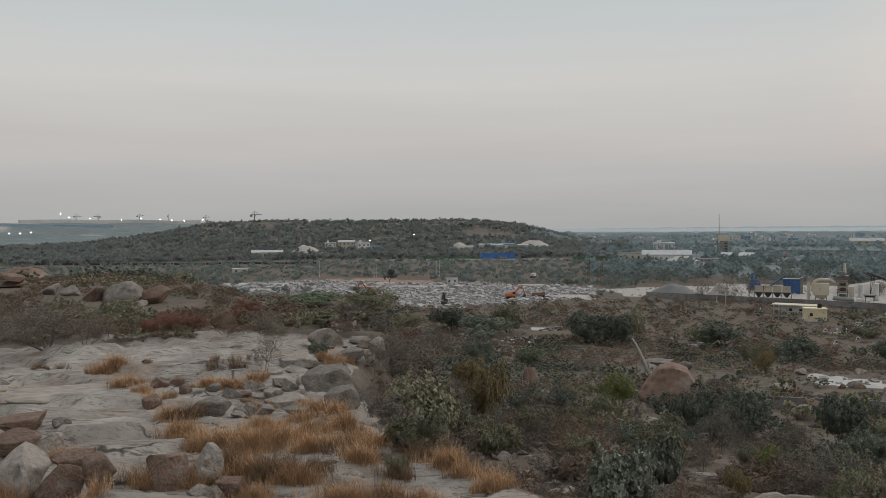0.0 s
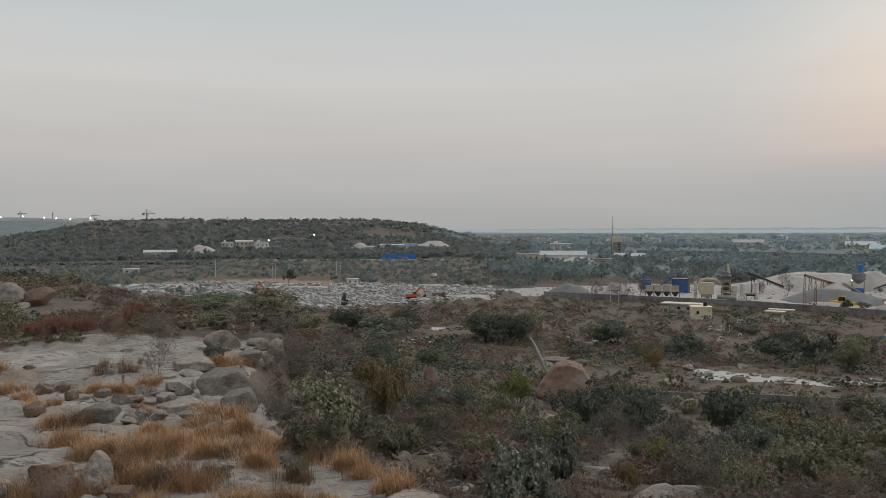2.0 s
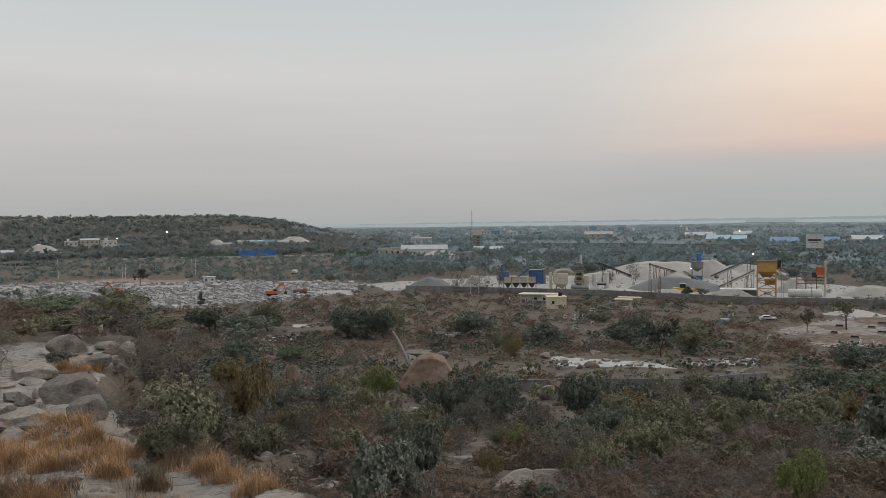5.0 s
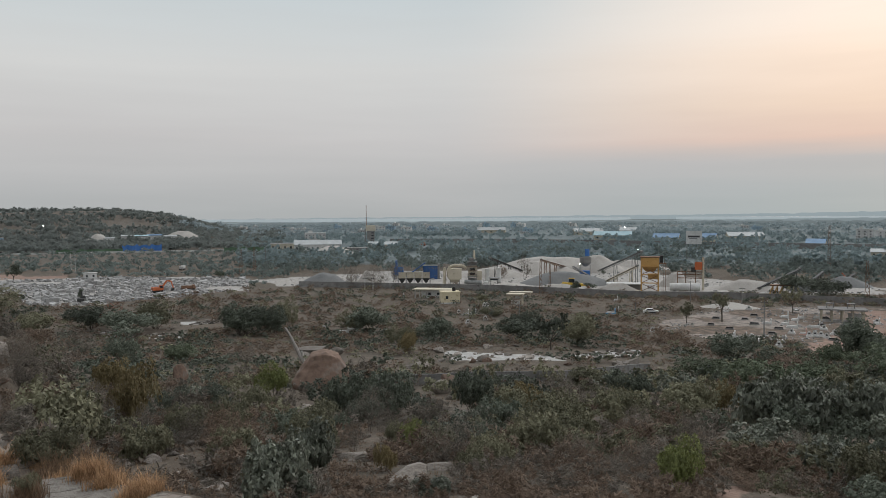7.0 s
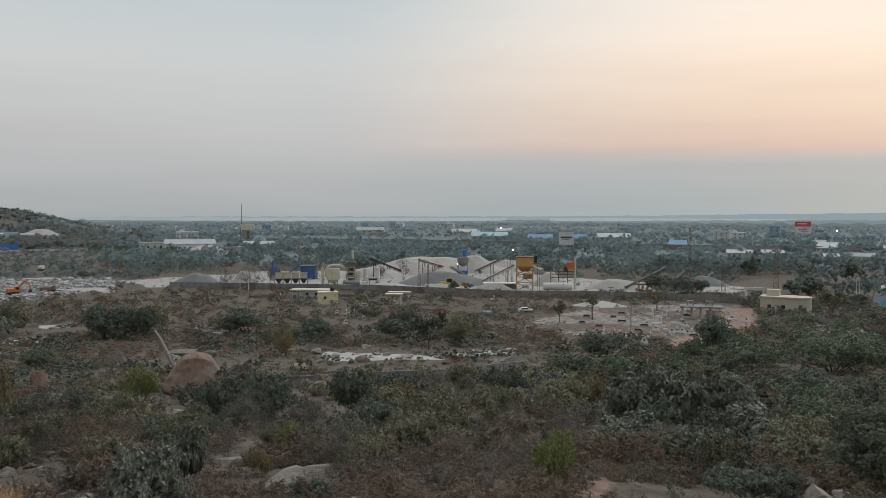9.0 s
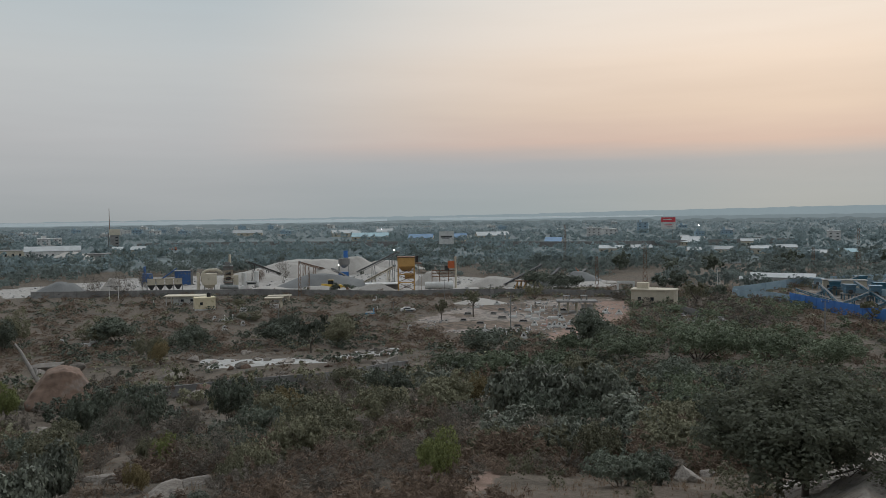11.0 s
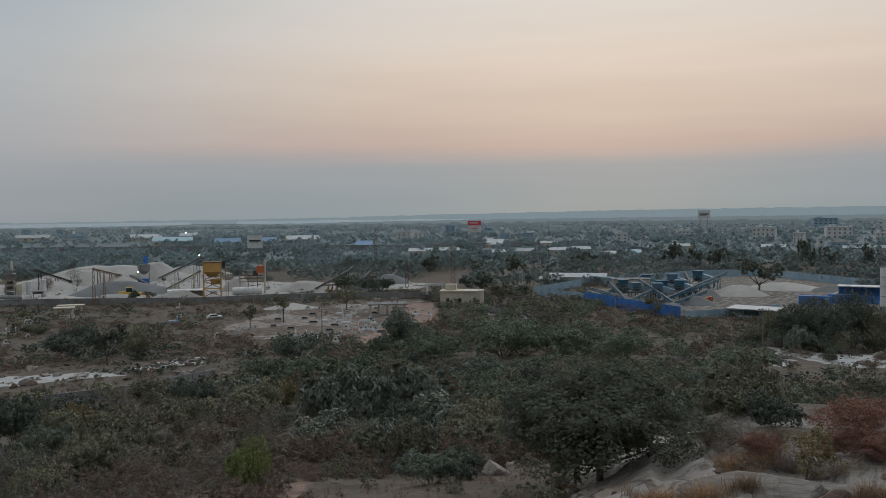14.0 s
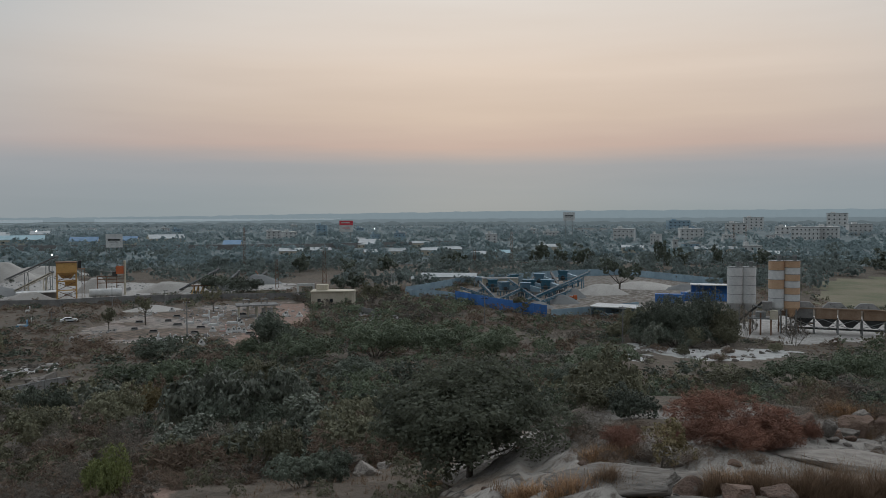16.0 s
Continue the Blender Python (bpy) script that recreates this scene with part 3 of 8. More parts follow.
px_rock(-13.07, 76.2, 1.23, 1.55, "pink", dome=True)
px_rock(-20.38, 92.0, 1.35, 0.93, dome=True)
px_rock(-16.24, 67.1, 0.99, 0.80, dome=True)
# broken plates and ledges of the slab
rock(-26.82, 36.4, 6.55, 1.01, 2.6, seed=11, turn=8, sink=0.55, label="broken ledge of the granite slab with a dark undercut edge")
rock(75.19, 19.1, 3.44, 0.5, 1.7, seed=15, turn=14, sink=0.62, label="broken ledge of the granite slab with a dark undercut edge")
rock(80.81, 22.2, 3.07, 0.52, 1.6, seed=16, turn=0, sink=0.55, label="broken ledge of the granite slab with a dark undercut edge")
rock(89.08, 26.2, 4.36, 0.65, 2.0, seed=17, turn=-6, sink=0.55, label="broken ledge of the granite slab with a dark undercut edge")
# the valley
rock(15.45, 101.4, 7.2, 6.2, 6.5, tone="pink", seed=40, turn=0, label="huge brown granite boulder standing beside a low wall")
px_rock(0.53, 61.9, 0.66, 0.65)
px_rock(1.17, 59.1, 1.07, 0.77)
px_rock(2.12, 54.2, 0.82, 0.52)
px_rock(2.44, 50.0, 0.61, 0.53)
px_rock(3.91, 49.8, 0.68, 0.44)
px_rock(5.89, 40.7, 0.62, 0.43)
px_rock(5.38, 53.4, 0.65, 0.47)
px_rock(6.17, 48.8, 0.60, 0.43)
px_rock(7.11, 44.2, 0.54, 0.39)
px_rock(6.48, 36.3, 0.56, 0.29)
px_rock(7.43, 35.8, 0.55, 0.35)
px_rock(2.99, 43.0, 0.59, 0.34)
px_rock(4.70, 46.3, 0.50, 0.37)
px_rock(-0.27, 71.5, 0.97, 0.62)
px_rock(4.50, 39.0, 0.45, 0.31)
px_rock(12.82, 72.2, 2.28, 1.69, dome=True)
px_rock(14.29, 81.4, 2.44, 1.26, dome=True)
px_rock(15.11, 78.9, 1.42, 0.82)
px_rock(13.69, 68.6, 0.73, 0.54)
px_rock(6.04, 122.3, 2.46, 3.77, "pink", label="upright reddish boulder among the shrubs")
px_rock(23.82, 95.6, 2.85, 2.46)
px_rock(24.55, 102.2, 2.74, 2.10, "pink", dome=True)
px_rock(22.64, 88.0, 1.71, 0.91)
px_rock(24.49, 88.4, 1.19, 0.76)
px_rock(22.39, 131.7, 2.94, 1.58)
px_rock(21.78, 132.3, 2.36, 1.13)
px_rock(21.26, 120.4, 2.69, 0.82)
px_rock(21.40, 32.0, 2.18, 0.73, deep=1.13)
px_rock(17.62, 42.1, 1.91, 0.59, deep=0.99)
px_rock(23.01, 35.4, 2.15, 0.43, deep=1.11)
px_rock(18.63, 53.8, 0.57, 0.42)
px_rock(14.78, 155.5, 6.46, 1.94)
px_rock(16.26, 151.8, 4.21, 2.31)
px_rock(22.05, 122.3, 1.86, 0.85)
px_rock(23.70, 153.6, 2.13, 1.49)
px_rock(25.45, 153.6, 1.49, 0.74)
px_rock(26.09, 139.3, 1.25, 1.06, "pink")
px_rock(27.25, 160.8, 1.78, 0.89)
px_rock(29.63, 127.1, 1.23, 0.79)
px_rock(37.41, 74.2, 0.82, 0.51)
px_rock(84.02, 23.4, 0.49, 0.13, "pink")
# the far slab
px_rock(79.91, 20.6, 1.04, 0.61, "pink", label="tilted reddish boulder with a pale chipped rim")
px_rock(83.17, 18.5, 0.8, 0.5, "pink", seed=2, sink=0.4)
px_rock(85.72, 18.6, 0.8, 0.5, "pink", seed=5, sink=0.4)
px_rock(87.25, 30.0, 1.03, 0.93, "pink", dome=True)
px_rock(88.68, 30.3, 0.59, 0.79)
px_rock(90.35, 33.2, 1.49, 0.97, "pink", dome=True)
px_rock(90.40, 33.8, 0.86, 0.70)
px_rock(91.60, 33.2, 0.85, 0.69, "pink")
px_rock(89.71, 32.6, 0.98, 0.39)
px_rock(57.71, 35.5, 1.19, 0.75)
px_rock(58.91, 37.6, 0.69, 0.40)
px_rock(72.06, 120.1, 1.97, 1.44)
px_rock(74.19, 118.3, 2.29, 1.42)
px_rock(73.23, 114.5, 1.71, 0.79)
px_rock(83.25, 138.6, 1.65, 0.95)

# broken flat blocks in heaps on the slab and along its edge
for n, az, d, ra, rd, w0, w1 in ((9, -12.4, 31.5, 2.0, 1.6, 0.2, 0.55), (6, -18.7, 34.5, 2.0, 1.4, 0.15, 0.4), (9, -6.4, 25.5, 1.4, 1.6, 0.2, 0.6), (14, -6.0, 48.0, 2.4, 5.0, 0.4, 1.2), (8, -9.0, 38.0, 1.6, 2.0, 0.3, 0.8), (8, -25.0, 18.2, 3.0, 0.7, 0.12, 0.35),
                                 (6, -14.5, 17.2, 3.5, 0.8, 0.1, 0.3), (8, 89.39, 30.8, 3.0, 1.2, 0.3, 0.7), (8, 81.17, 21.5, 5.0, 1.5, 0.12, 0.35), (8, -3.6, 20.8, 1.4, 1.2, 0.2, 0.6)):
    for _ in range(n):
        w = float(RNG.uniform(w0, w1))
        px_rock(az + float(RNG.normal()) * ra * 0.6, d + float(RNG.normal()) * rd * 0.6, w, w * float(RNG.uniform(0.28, 0.6)), "grey" if RNG.random() < 0.8 else "pink", group="broken blocks on the slab", sink=0.15)

# small boulders in the gully and on the outcrops
for n, (t0, t1, d0, d1, w0, w1) in ((24, (-2, 9, 26, 62, 0.4, 1.2)), (16, (14, 40, 120, 165, 0.8, 2.2)), (8, (-6, 8, 150, 225, 1.0, 2.8)), (8, (72, 92, 120, 180, 0.8, 2.4)), (12, (-30, -6, 14, 60, 0.2, 0.7)), (8, (66, 94, 14, 34, 0.15, 0.5))):
    for _ in range(n):
        w = float(RNG.uniform(w0, w1))
        px_rock(float(RNG.uniform(t0, t1)), float(RNG.uniform(d0, d1)), w, w * float(RNG.uniform(0.45, 0.75)), "grey" if RNG.random() < 0.7 else "pink", group="loose boulders")


# ---------------------------------------------------------------- plants
def quads(name, q, mat, corners=4):
    """One mesh of many loose small faces, from an array of faces, corners, xyz."""
    n = len(q)
    me = bpy.data.meshes.new(name)
    me.vertices.add(n * corners)
    me.vertices.foreach_set("co", np.ascontiguousarray(q, dtype=np.float32).ravel())
    me.loops.add(n * corners)
    me.loops.foreach_set("vertex_index", np.arange(n * corners, dtype=np.int32))
    me.polygons.add(n)
    me.polygons.foreach_set("loop_start", np.arange(0, n * corners, corners, dtype=np.int32))
    me.materials.append(mat)
    me.update(calc_edges=True)
    return me


def leaf_faces(centres, size, rng, droop, out, thin=False):
    """A small leaf at each centre, turned at random but mostly outwards, or a thin twig."""
    n = len(centres)
    a = rng.normal(size=(n, 3))
    a[:, 2] = a[:, 2] * 0.7 - droop
    f = out + 0.5 * rng.normal(size=(n, 3))
    if not thin:
        a = np.cross(f, a)
    a /= np.linalg.norm(a, axis=1, keepdims=True)
    b = np.cross(f, a)
    b /= np.linalg.norm(b, axis=1, keepdims=True)
    s = size * rng.uniform(0.6, 1.35, (n, 1))
    c = np.asarray(centres)
    if thin:
        q = np.stack([c - a * s * 1.2, c + a * s * 1.2, c + a * s * 0.7 + b * s * 0.3], 1)
    else:
        q = np.stack([c - a * s, c + a * s * 0.5 + b * s * 0.75, c + a * s * 0.5 - b * s * 0.75], 1)
    # every face turns its front outwards
    back = np.einsum("ij,ij->i", np.cross(q[:, 1] - q[:, 0], q[:, 2] - q[:, 0]), out) < 0
    q[back] = q[back][:, ::-1]
    return q


def crown_points(n, rng, lobes, flat=0.75, hollow=0.55, plump=1.0):
    """Points in a crown of half-width 1 that stands on z 0.12: a few uneven masses, each set with tufts of leaves that face outwards."""
    pts, out, cen = [], [], []
    masses = max(4, lobes // 3)
    for k in range(masses):
        r, t = math.sqrt(rng.uniform(0.0, 1.0)) * 0.6, rng.uniform(0, 2 * math.pi)
        cen.append((r * math.cos(t), r * math.sin(t), rng.uniform(0.3, 0.85) * flat * (1.2 - 0.55 * r), rng.uniform(0.26, 0.46) * plump))
    tufts_each = max(3, min(34, int(n * 0.86 / masses / 24)))
    for x, y, z, rad in cen:
        inner = int(n * 0.14 / masses)
        v = rng.normal(size=(inner, 3))
        v *= rad * 0.45 / np.linalg.norm(v, axis=1, keepdims=True)
        pts.append(v + (x, y, z + 0.06))
        out.append(v / (rad * 0.45) + np.array([0, 0, 0.5]))
        m = int(n * 0.86 / masses / tufts_each)
        for _ in range(tufts_each):
            w = rng.normal(size=3)
            w[2] = abs(w[2]) * 1.1 - 0.35
            w /= np.linalg.norm(w)
            g = rad * rng.uniform(0.16, 0.36)
            c = np.array((x, y, z + 0.1)) + w * rad * rng.uniform(0.62, 1.0) * (1, 1, 0.85)
            v = rng.normal(size=(m, 3)) + w * 0.9 + (0, 0, 0.35)
            v /= np.linalg.norm(v, axis=1, keepdims=True)
            v *= (rng.uniform(hollow ** 2, 1.15, (m, 1)) ** 0.5) * g
            out.append(v / np.linalg.norm(v, axis=1, keepdims=True) + 0.8 * w + np.array([0, 0, 0.25]) + 0.2 * rng.normal(size=(m, 3)))
            pts.append(v + c)
    p, out = np.concatenate(pts), np.concatenate(out)
    out /= np.linalg.norm(out, axis=1, keepdims=True)
    keep = p[:, 2] > 0.03
    return p[keep], cen, out[keep]


def stems(cen, rng, twigs, r, low=0.0, trunk=False):
    s = Shape()
    hub = (0, 0, 0.22 * low)
    if trunk:
        s.tube((0, 0, -0.08), (rng.uniform(-0.03, 0.03), 0, low), r * 2.6, r * 1.7, 7)
        hub = (0, 0, low * 0.96)
    for x, y, z, rad in cen:
        mid = Vector((x * 0.55, y * 0.55, hub[2] + (z - hub[2]) * 0.5))
        s.tube(hub if trunk else (x * 0.08, y * 0.08, -0.05), mid, r * (1.4 if trunk else 1.0), r * 0.7, 5, False)
        s.tube(mid, (x, y, z), r * 0.7, r * 0.3, 4, False)
        for _ in range(twigs):
            o = Vector((x, y, z)) * rng.uniform(0.55, 1.0)
            v = Vector(rng.normal(size=3)).normalized()
            v.z = abs(v.z) * 0.9
            e = o + v * rad * rng.uniform(0.7, 1.4)
            m = o.lerp(e, 0.55) + Vector(rng.normal(size=3)) * 0.05 * rad
            s.tube(o, m, r * 0.33, r * 0.22, 3, False)
            s.tube(m, e, r * 0.22, r * 0.08, 3, False)
    return s


PLANTS = {}
TWIGGY = ("brown", "grey", "rust")


def plant_kind(key, colour, n, leaf, lobes, flat, twigs, r, low=0.0, trunk=False, hollow=0.55, count=3, stem_mat=None, droop=0.0):
    PLANTS[key] = []
    for i in range(count):
        rng = np.random.default_rng(len(PLANTS) * 31 + i)
        p, cen, out = crown_points(n, rng, lobes, flat, hollow)
        if trunk:
            p[:, 2] += low
            cen = [(x, y, z + low, rad) for x, y, z, rad in cen]
        PLANTS[key].append((quads("crown", leaf_faces(p, leaf, rng, droop, out, colour in TWIGGY), LEAF[colour], 3), stems(cen, rng, twigs, r, low, trunk).mesh("woody_base", stem_mat or BARK)))


for tone in ("dark", "olive", "green", "silver", "yellow"):
    plant_kind("near_" + tone, tone, 6500, 0.036 if tone != "silver" else 0.046, 24, 0.72, 3, 0.010, hollow=0.4, count=3)
    plant_kind("mid_" + tone, tone, 8200, 0.025, 22, 0.64, 0, 0.013, hollow=0.5, count=3)
plant_kind("near_lime", "lime", 9000, 0.028, 22, 0.75, 3, 0.016, count=1)
plant_kind("near_rust", "rust", 15000, 0.03, 34, 0.62, 12, 0.008, hollow=0.3, count=1, stem_mat=LEAF["rust"])
plant_kind("near_grey", "grey", 3200, 0.024, 14, 0.75, 20, 0.012, count=3, stem_mat=LEAF["grey"])
plant_kind("near_brown", "brown", 4600, 0.026, 14, 0.6, 20, 0.011, count=2, stem_mat=LEAF["brown"])
plant_kind("mid_grey", "grey", 900, 0.04, 12, 0.65, 16, 0.014, count=2, stem_mat=LEAF["grey"])
plant_kind("mid_brown", "brown", 2400, 0.042, 13, 0.5, 10, 0.014, count=3, stem_mat=LEAF["brown"])
plant_kind("mid_rust", "rust", 1000, 0.05, 9, 0.5, 10, 0.014, count=1, stem_mat=LEAF["brown"])
plant_kind("big_tree", "tree", 60000, 0.0185, 66, 0.72, 10, 0.013, 0.2, True, 0.45, 1)
plant_kind("grove_dark", "dark", 15000, 0.02, 36, 0.78, 4, 0.012, hollow=0.45, count=2)
plant_kind("grove_olive", "olive", 13000, 0.02, 32, 0.78, 4, 0.012, hollow=0.45, count=1)
plant_kind("thin_tree", "yellow", 2200, 0.026, 9, 0.8, 26, 0.012, 0.3, True, 0.3, 1)
plant_kind("tree_dark", "dark", 1600, 0.065, 11, 0.8, 2, 0.02, 0.35, True, 0.45, 2)
plant_kind("tree_olive", "olive", 1300, 0.06, 9, 0.75, 4, 0.02, 0.5, True, 0.45, 2)
plant_kind("tree_open", "olive", 2000, 0.042, 10, 0.7, 6, 0.022, 0.75, True, 0.4, 2)

LOOKS = {"dark": "dark green leaves", "olive": "dull olive leaves", "green": "mid-green feathery leaves", "silver": "grey-green glossy leaves", "yellow": "yellowing sparse leaves", "lime": "fresh bright green leaves",
         "rust": "rust-red dry twigs", "grey": "bare grey twigs", "brown": "dry brown twigs", "tree": "dark dense leaves", "open": "thin open crown"}


def plant(key, az, d, w, h=None, group="", label=""):
    """A shrub or tree w wide and h high with its stems and its crown of leaves."""
    i = int(RNG.integers(len(PLANTS[key])))
    crown, stalks = PLANTS[key][i]
    tree = "tree" in key
    name = "tree" if tree else "shrub"
    size, tone = key.split("_")
    text = label or ("small tree with " + LOOKS.get(tone, LOOKS["tree"]) + " on a slender trunk" if tree else "rounded wild shrub with " + LOOKS[tone] + " on dry ground")
    e = new(name)
    x, y, z = at(az, d)
    top = {"big": 1.35, "thin": 1.4, "tree": 1.5}.get(size, 1.0)
    h = h or w * 0.62
    e.matrix_world = Matrix.Translation((x, y, z - 0.1)) @ pose(0, 0, 0, 0, 0, float(RNG.uniform(0, 360))) @ Matrix.Diagonal((w / 2, w / 2, h / top, 1))
    tagged(e, text, "tree" if tree else "shrub", group)
    part("crown", crown, None, e)
    part("trunk" if tree else "woody_base", stalks, None, e)
    TAKEN.append((x, y, w / 2))
    return e


# shrubs and trees that stand out
plant("near_brown", 74.6, 22.6, 2.2, 0.8)
plant("near_brown", 76.6, 24.2, 2.4, 0.8)
plant("near_rust", 75.8, 25.4, 2.0, 0.9)
plant("near_grey", 86.4, 30.8, 2.6, 1.6)
plant("near_rust", 87.4, 29.4, 1.0, 0.8)
plant("near_brown", 91.4, 34.0, 3.0, 1.3)
plant("near_grey", 72.6, 28.6, 2.8, 1.5)
plant("near_brown", 92.6, 31.4, 2.2, 0.9)
plant("near_grey", 19.3, 335.0, 14.0, 10.0)
plant("near_grey", 17.9, 338.0, 12.0, 9.0)
plant("near_grey", 20.6, 352.0, 11.0, 9.0)
plant("near_grey", 29.8, 372.0, 9.0, 11.0)
plant("near_brown", 28.2, 380.0, 8.0, 9.0)
plant("near_olive", 26.8, 262.0, 5.0, 2.4)
plant("mid_dark", 33.2, 318.0, 6.5, 4.6)
plant("near_grey", -4.87, 41.7, 2.43, 1.59)
plant("near_grey", -5.39, 45.4, 1.98, 1.24)
plant("near_brown", -6.81, 55.7, 2.82, 1.27)
plant("near_brown", -14.89, 88.3, 7.55, 2.37)
plant("near_grey", -12.66, 55.3, 3.59, 2.09)
plant("near_rust", -13.95, 69.3, 3.99, 2.09)
plant("near_olive", -2.41, 214.7, 12.40, 5.52)
plant("near_grey", -0.17, 167.9, 9.74, 6.37)
plant("near_grey", -1.69, 150.1, 9.79, 6.84)
plant("tree_dark", 31.60, 157.9, 7.81, 8.18)
plant("mid_dark", 29.73, 192.2, 8.37, 5.85)
plant("mid_dark", 19.04, 195.6, 16.83, 6.76)
plant("mid_dark", 23.32, 181.5, 14.37, 5.47)
plant("mid_olive", 20.96, 167.4, 7.31, 5.10)
plant("mid_dark", 30.08, 176.7, 16.48, 5.31)
plant("mid_olive", 33.46, 167.6, 10.91, 6.35)
plant("near_silver", 11.53, 23.6, 2.54, 2.03)
plant("near_silver", 14.84, 33.1, 2.55, 2.68)
plant("near_silver", 13.46, 23.7, 1.48, 1.11)
plant("near_olive", 10.95, 25.9, 1.41, 1.41)
plant("near_lime", 40.62, 29.8, 2.42, 2.13)
plant("near_yellow", 19.88, 34.6, 1.18, 1.40)
plant("near_brown", 18.19, 27.0, 2.50, 1.04)
plant("near_olive", -1.79, 20.3, 1.69, 1.13)
plant("near_olive", -2.92, 20.2, 1.08, 0.86)
plant("near_yellow", 2.98, 75.2, 5.12, 6.55)
plant("near_yellow", 1.82, 113.1, 5.96, 5.11)
plant("near_grey", -0.93, 81.5, 7.95, 6.72)
plant("near_grey", -3.48, 45.1, 3.72, 3.04)
plant("near_grey", 0.91, 73.2, 5.53, 4.98)
plant("near_grey", 3.49, 66.0, 3.03, 3.03)
plant("mid_dark", 2.61, 149.5, 7.83, 5.15)
plant("mid_dark", 5.30, 85.7, 5.18, 3.24)
plant("mid_dark", 8.78, 84.7, 6.37, 3.31)
plant("mid_brown", 6.78, 104.4, 8.58, 3.12)
plant("mid_grey", 10.14, 134.7, 9.06, 5.03)
plant("mid_green", 6.09, 151.6, 7.94, 3.40)
plant("near_lime", 12.20, 94.3, 4.81, 3.85)
plant("mid_olive", 11.04, 81.0, 4.91, 3.07)
plant("near_olive", 9.49, 50.6, 3.09, 1.55)
plant("near_dark", 17.13, 69.3, 4.99, 4.20)
plant("near_dark", 20.23, 66.6, 5.78, 4.22)
plant("near_dark", 18.43, 64.0, 3.42, 2.44)
plant("near_lime", 21.81, 46.7, 2.07, 2.16)
plant("near_olive", 20.61, 48.9, 1.89, 1.66)
plant("near_grey", 20.22, 57.1, 2.62, 1.75)
plant("near_dark", 26.03, 66.1, 4.75, 3.90)
plant("near_yellow", 30.02, 67.8, 4.37, 2.98)
plant("near_olive", 28.83, 66.0, 4.01, 2.61)
plant("near_dark", 24.62, 47.3, 3.97, 2.24)
plant("near_dark", 27.34, 46.1, 2.98, 1.98)
plant("near_silver", 25.43, 57.7, 3.08, 1.76)
plant("near_grey", 32.97, 69.4, 4.99, 3.36)
plant("near_olive", 35.69, 69.0, 4.97, 2.87)
plant("near_dark", 36.91, 90.8, 5.49, 3.57)
plant("near_olive", 34.33, 103.1, 6.97, 2.94)
plant("near_grey", 31.99, 96.3, 5.10, 2.91)
plant("near_olive", 32.98, 46.4, 3.20, 1.78)
plant("near_olive", 36.92, 51.0, 3.36, 1.80)
plant("near_grey", 31.01, 35.8, 1.94, 1.22)
plant("near_grey", 35.90, 33.0, 2.54, 1.27)
plant("near_grey", 37.62, 29.0, 2.02, 0.99)
plant("near_brown", 27.50, 29.3, 1.60, 1.00)
plant("near_olive", 25.90, 32.4, 1.75, 1.30)
plant("near_grey", 32.59, 28.3, 1.97, 0.88)
plant("near_brown", 30.21, 25.4, 1.98, 0.79)
plant("near_silver", 23.40, 24.7, 1.55, 0.70)
plant("near_olive", 41.14, 78.9, 6.82, 3.91)
plant("near_green", 45.06, 107.1, 9.98, 4.79)
plant("near_yellow", 43.48, 82.6, 4.38, 3.25)
plant("near_dark", 42.42, 68.3, 3.13, 2.09)
plant("near_silver", 46.13, 64.0, 6.73, 5.38)
plant("near_silver", 48.84, 63.8, 6.71, 4.99)
plant("near_silver", 51.59, 64.5, 6.30, 4.66)
plant("near_dark", 47.67, 61.1, 5.10, 3.24)
plant("near_dark", 50.31, 61.6, 5.13, 3.27)
plant("near_olive", 50.59, 106.0, 7.95, 3.97)
plant("near_green", 48.62, 117.2, 9.61, 3.84)
plant("mid_brown", 48.28, 141.0, 14.59, 3.54)
plant("mid_dark", 44.51, 147.6, 14.19, 5.46)
plant("mid_green", 41.66, 121.3, 9.94, 3.62)
plant("mid_dark", 51.98, 159.2, 15.29, 8.94)
plant("mid_green", 49.91, 156.4, 9.34, 3.97)
plant("near_brown", 44.59, 34.2, 3.14, 1.05)
plant("near_grey", 47.37, 34.7, 3.19, 1.17)
plant("mid_yellow", 21.62, 151.9, 5.94, 4.57)
plant("mid_olive", 17.89, 197.8, 13.21, 5.87)
plant("mid_brown", -3.41, 53.9, 4.80, 2.00)
plant("near_grey", -3.83, 47.1, 4.20, 2.80)
plant("near_grey", -1.84, 110.4, 8.26, 6.61)
plant("near_grey", -5.43, 28.6, 1.94, 1.30)
plant("near_brown", -3.82, 49.9, 4.09, 1.86)
plant("near_grey", -12.39, 38.8, 2.60, 1.79)
plant("near_grey", -25.97, 53.3, 5.86, 3.05)
plant("near_grey", -23.84, 52.1, 4.23, 2.31)
plant("near_olive", -7.34, 61.4, 5.42, 1.35)
plant("near_grey", -8.25, 15.3, 1.29, 0.71)
plant("near_olive", -3.48, 17.7, 0.69, 0.47)
plant("near_dark", -8.72, 42.6, 1.60, 0.83)
plant("near_brown", 84.02, 24.7, 1.5, 0.6)
plant("near_brown", 89.08, 26.7, 1.6, 0.5)
plant("near_grey", 86.07, 29.8, 1.8, 0.9)
plant("near_brown", 75.56, 24.4, 1.6, 0.6)
plant("near_grey", 72.86, 25.5, 1.6, 0.8)
plant("near_brown", 78.59, 23.6, 1.2, 0.5)
plant("near_brown", 91.61, 28.3, 1.6, 0.6)
plant("near_grey", -25.97, 53.1, 8.45, 3.23)
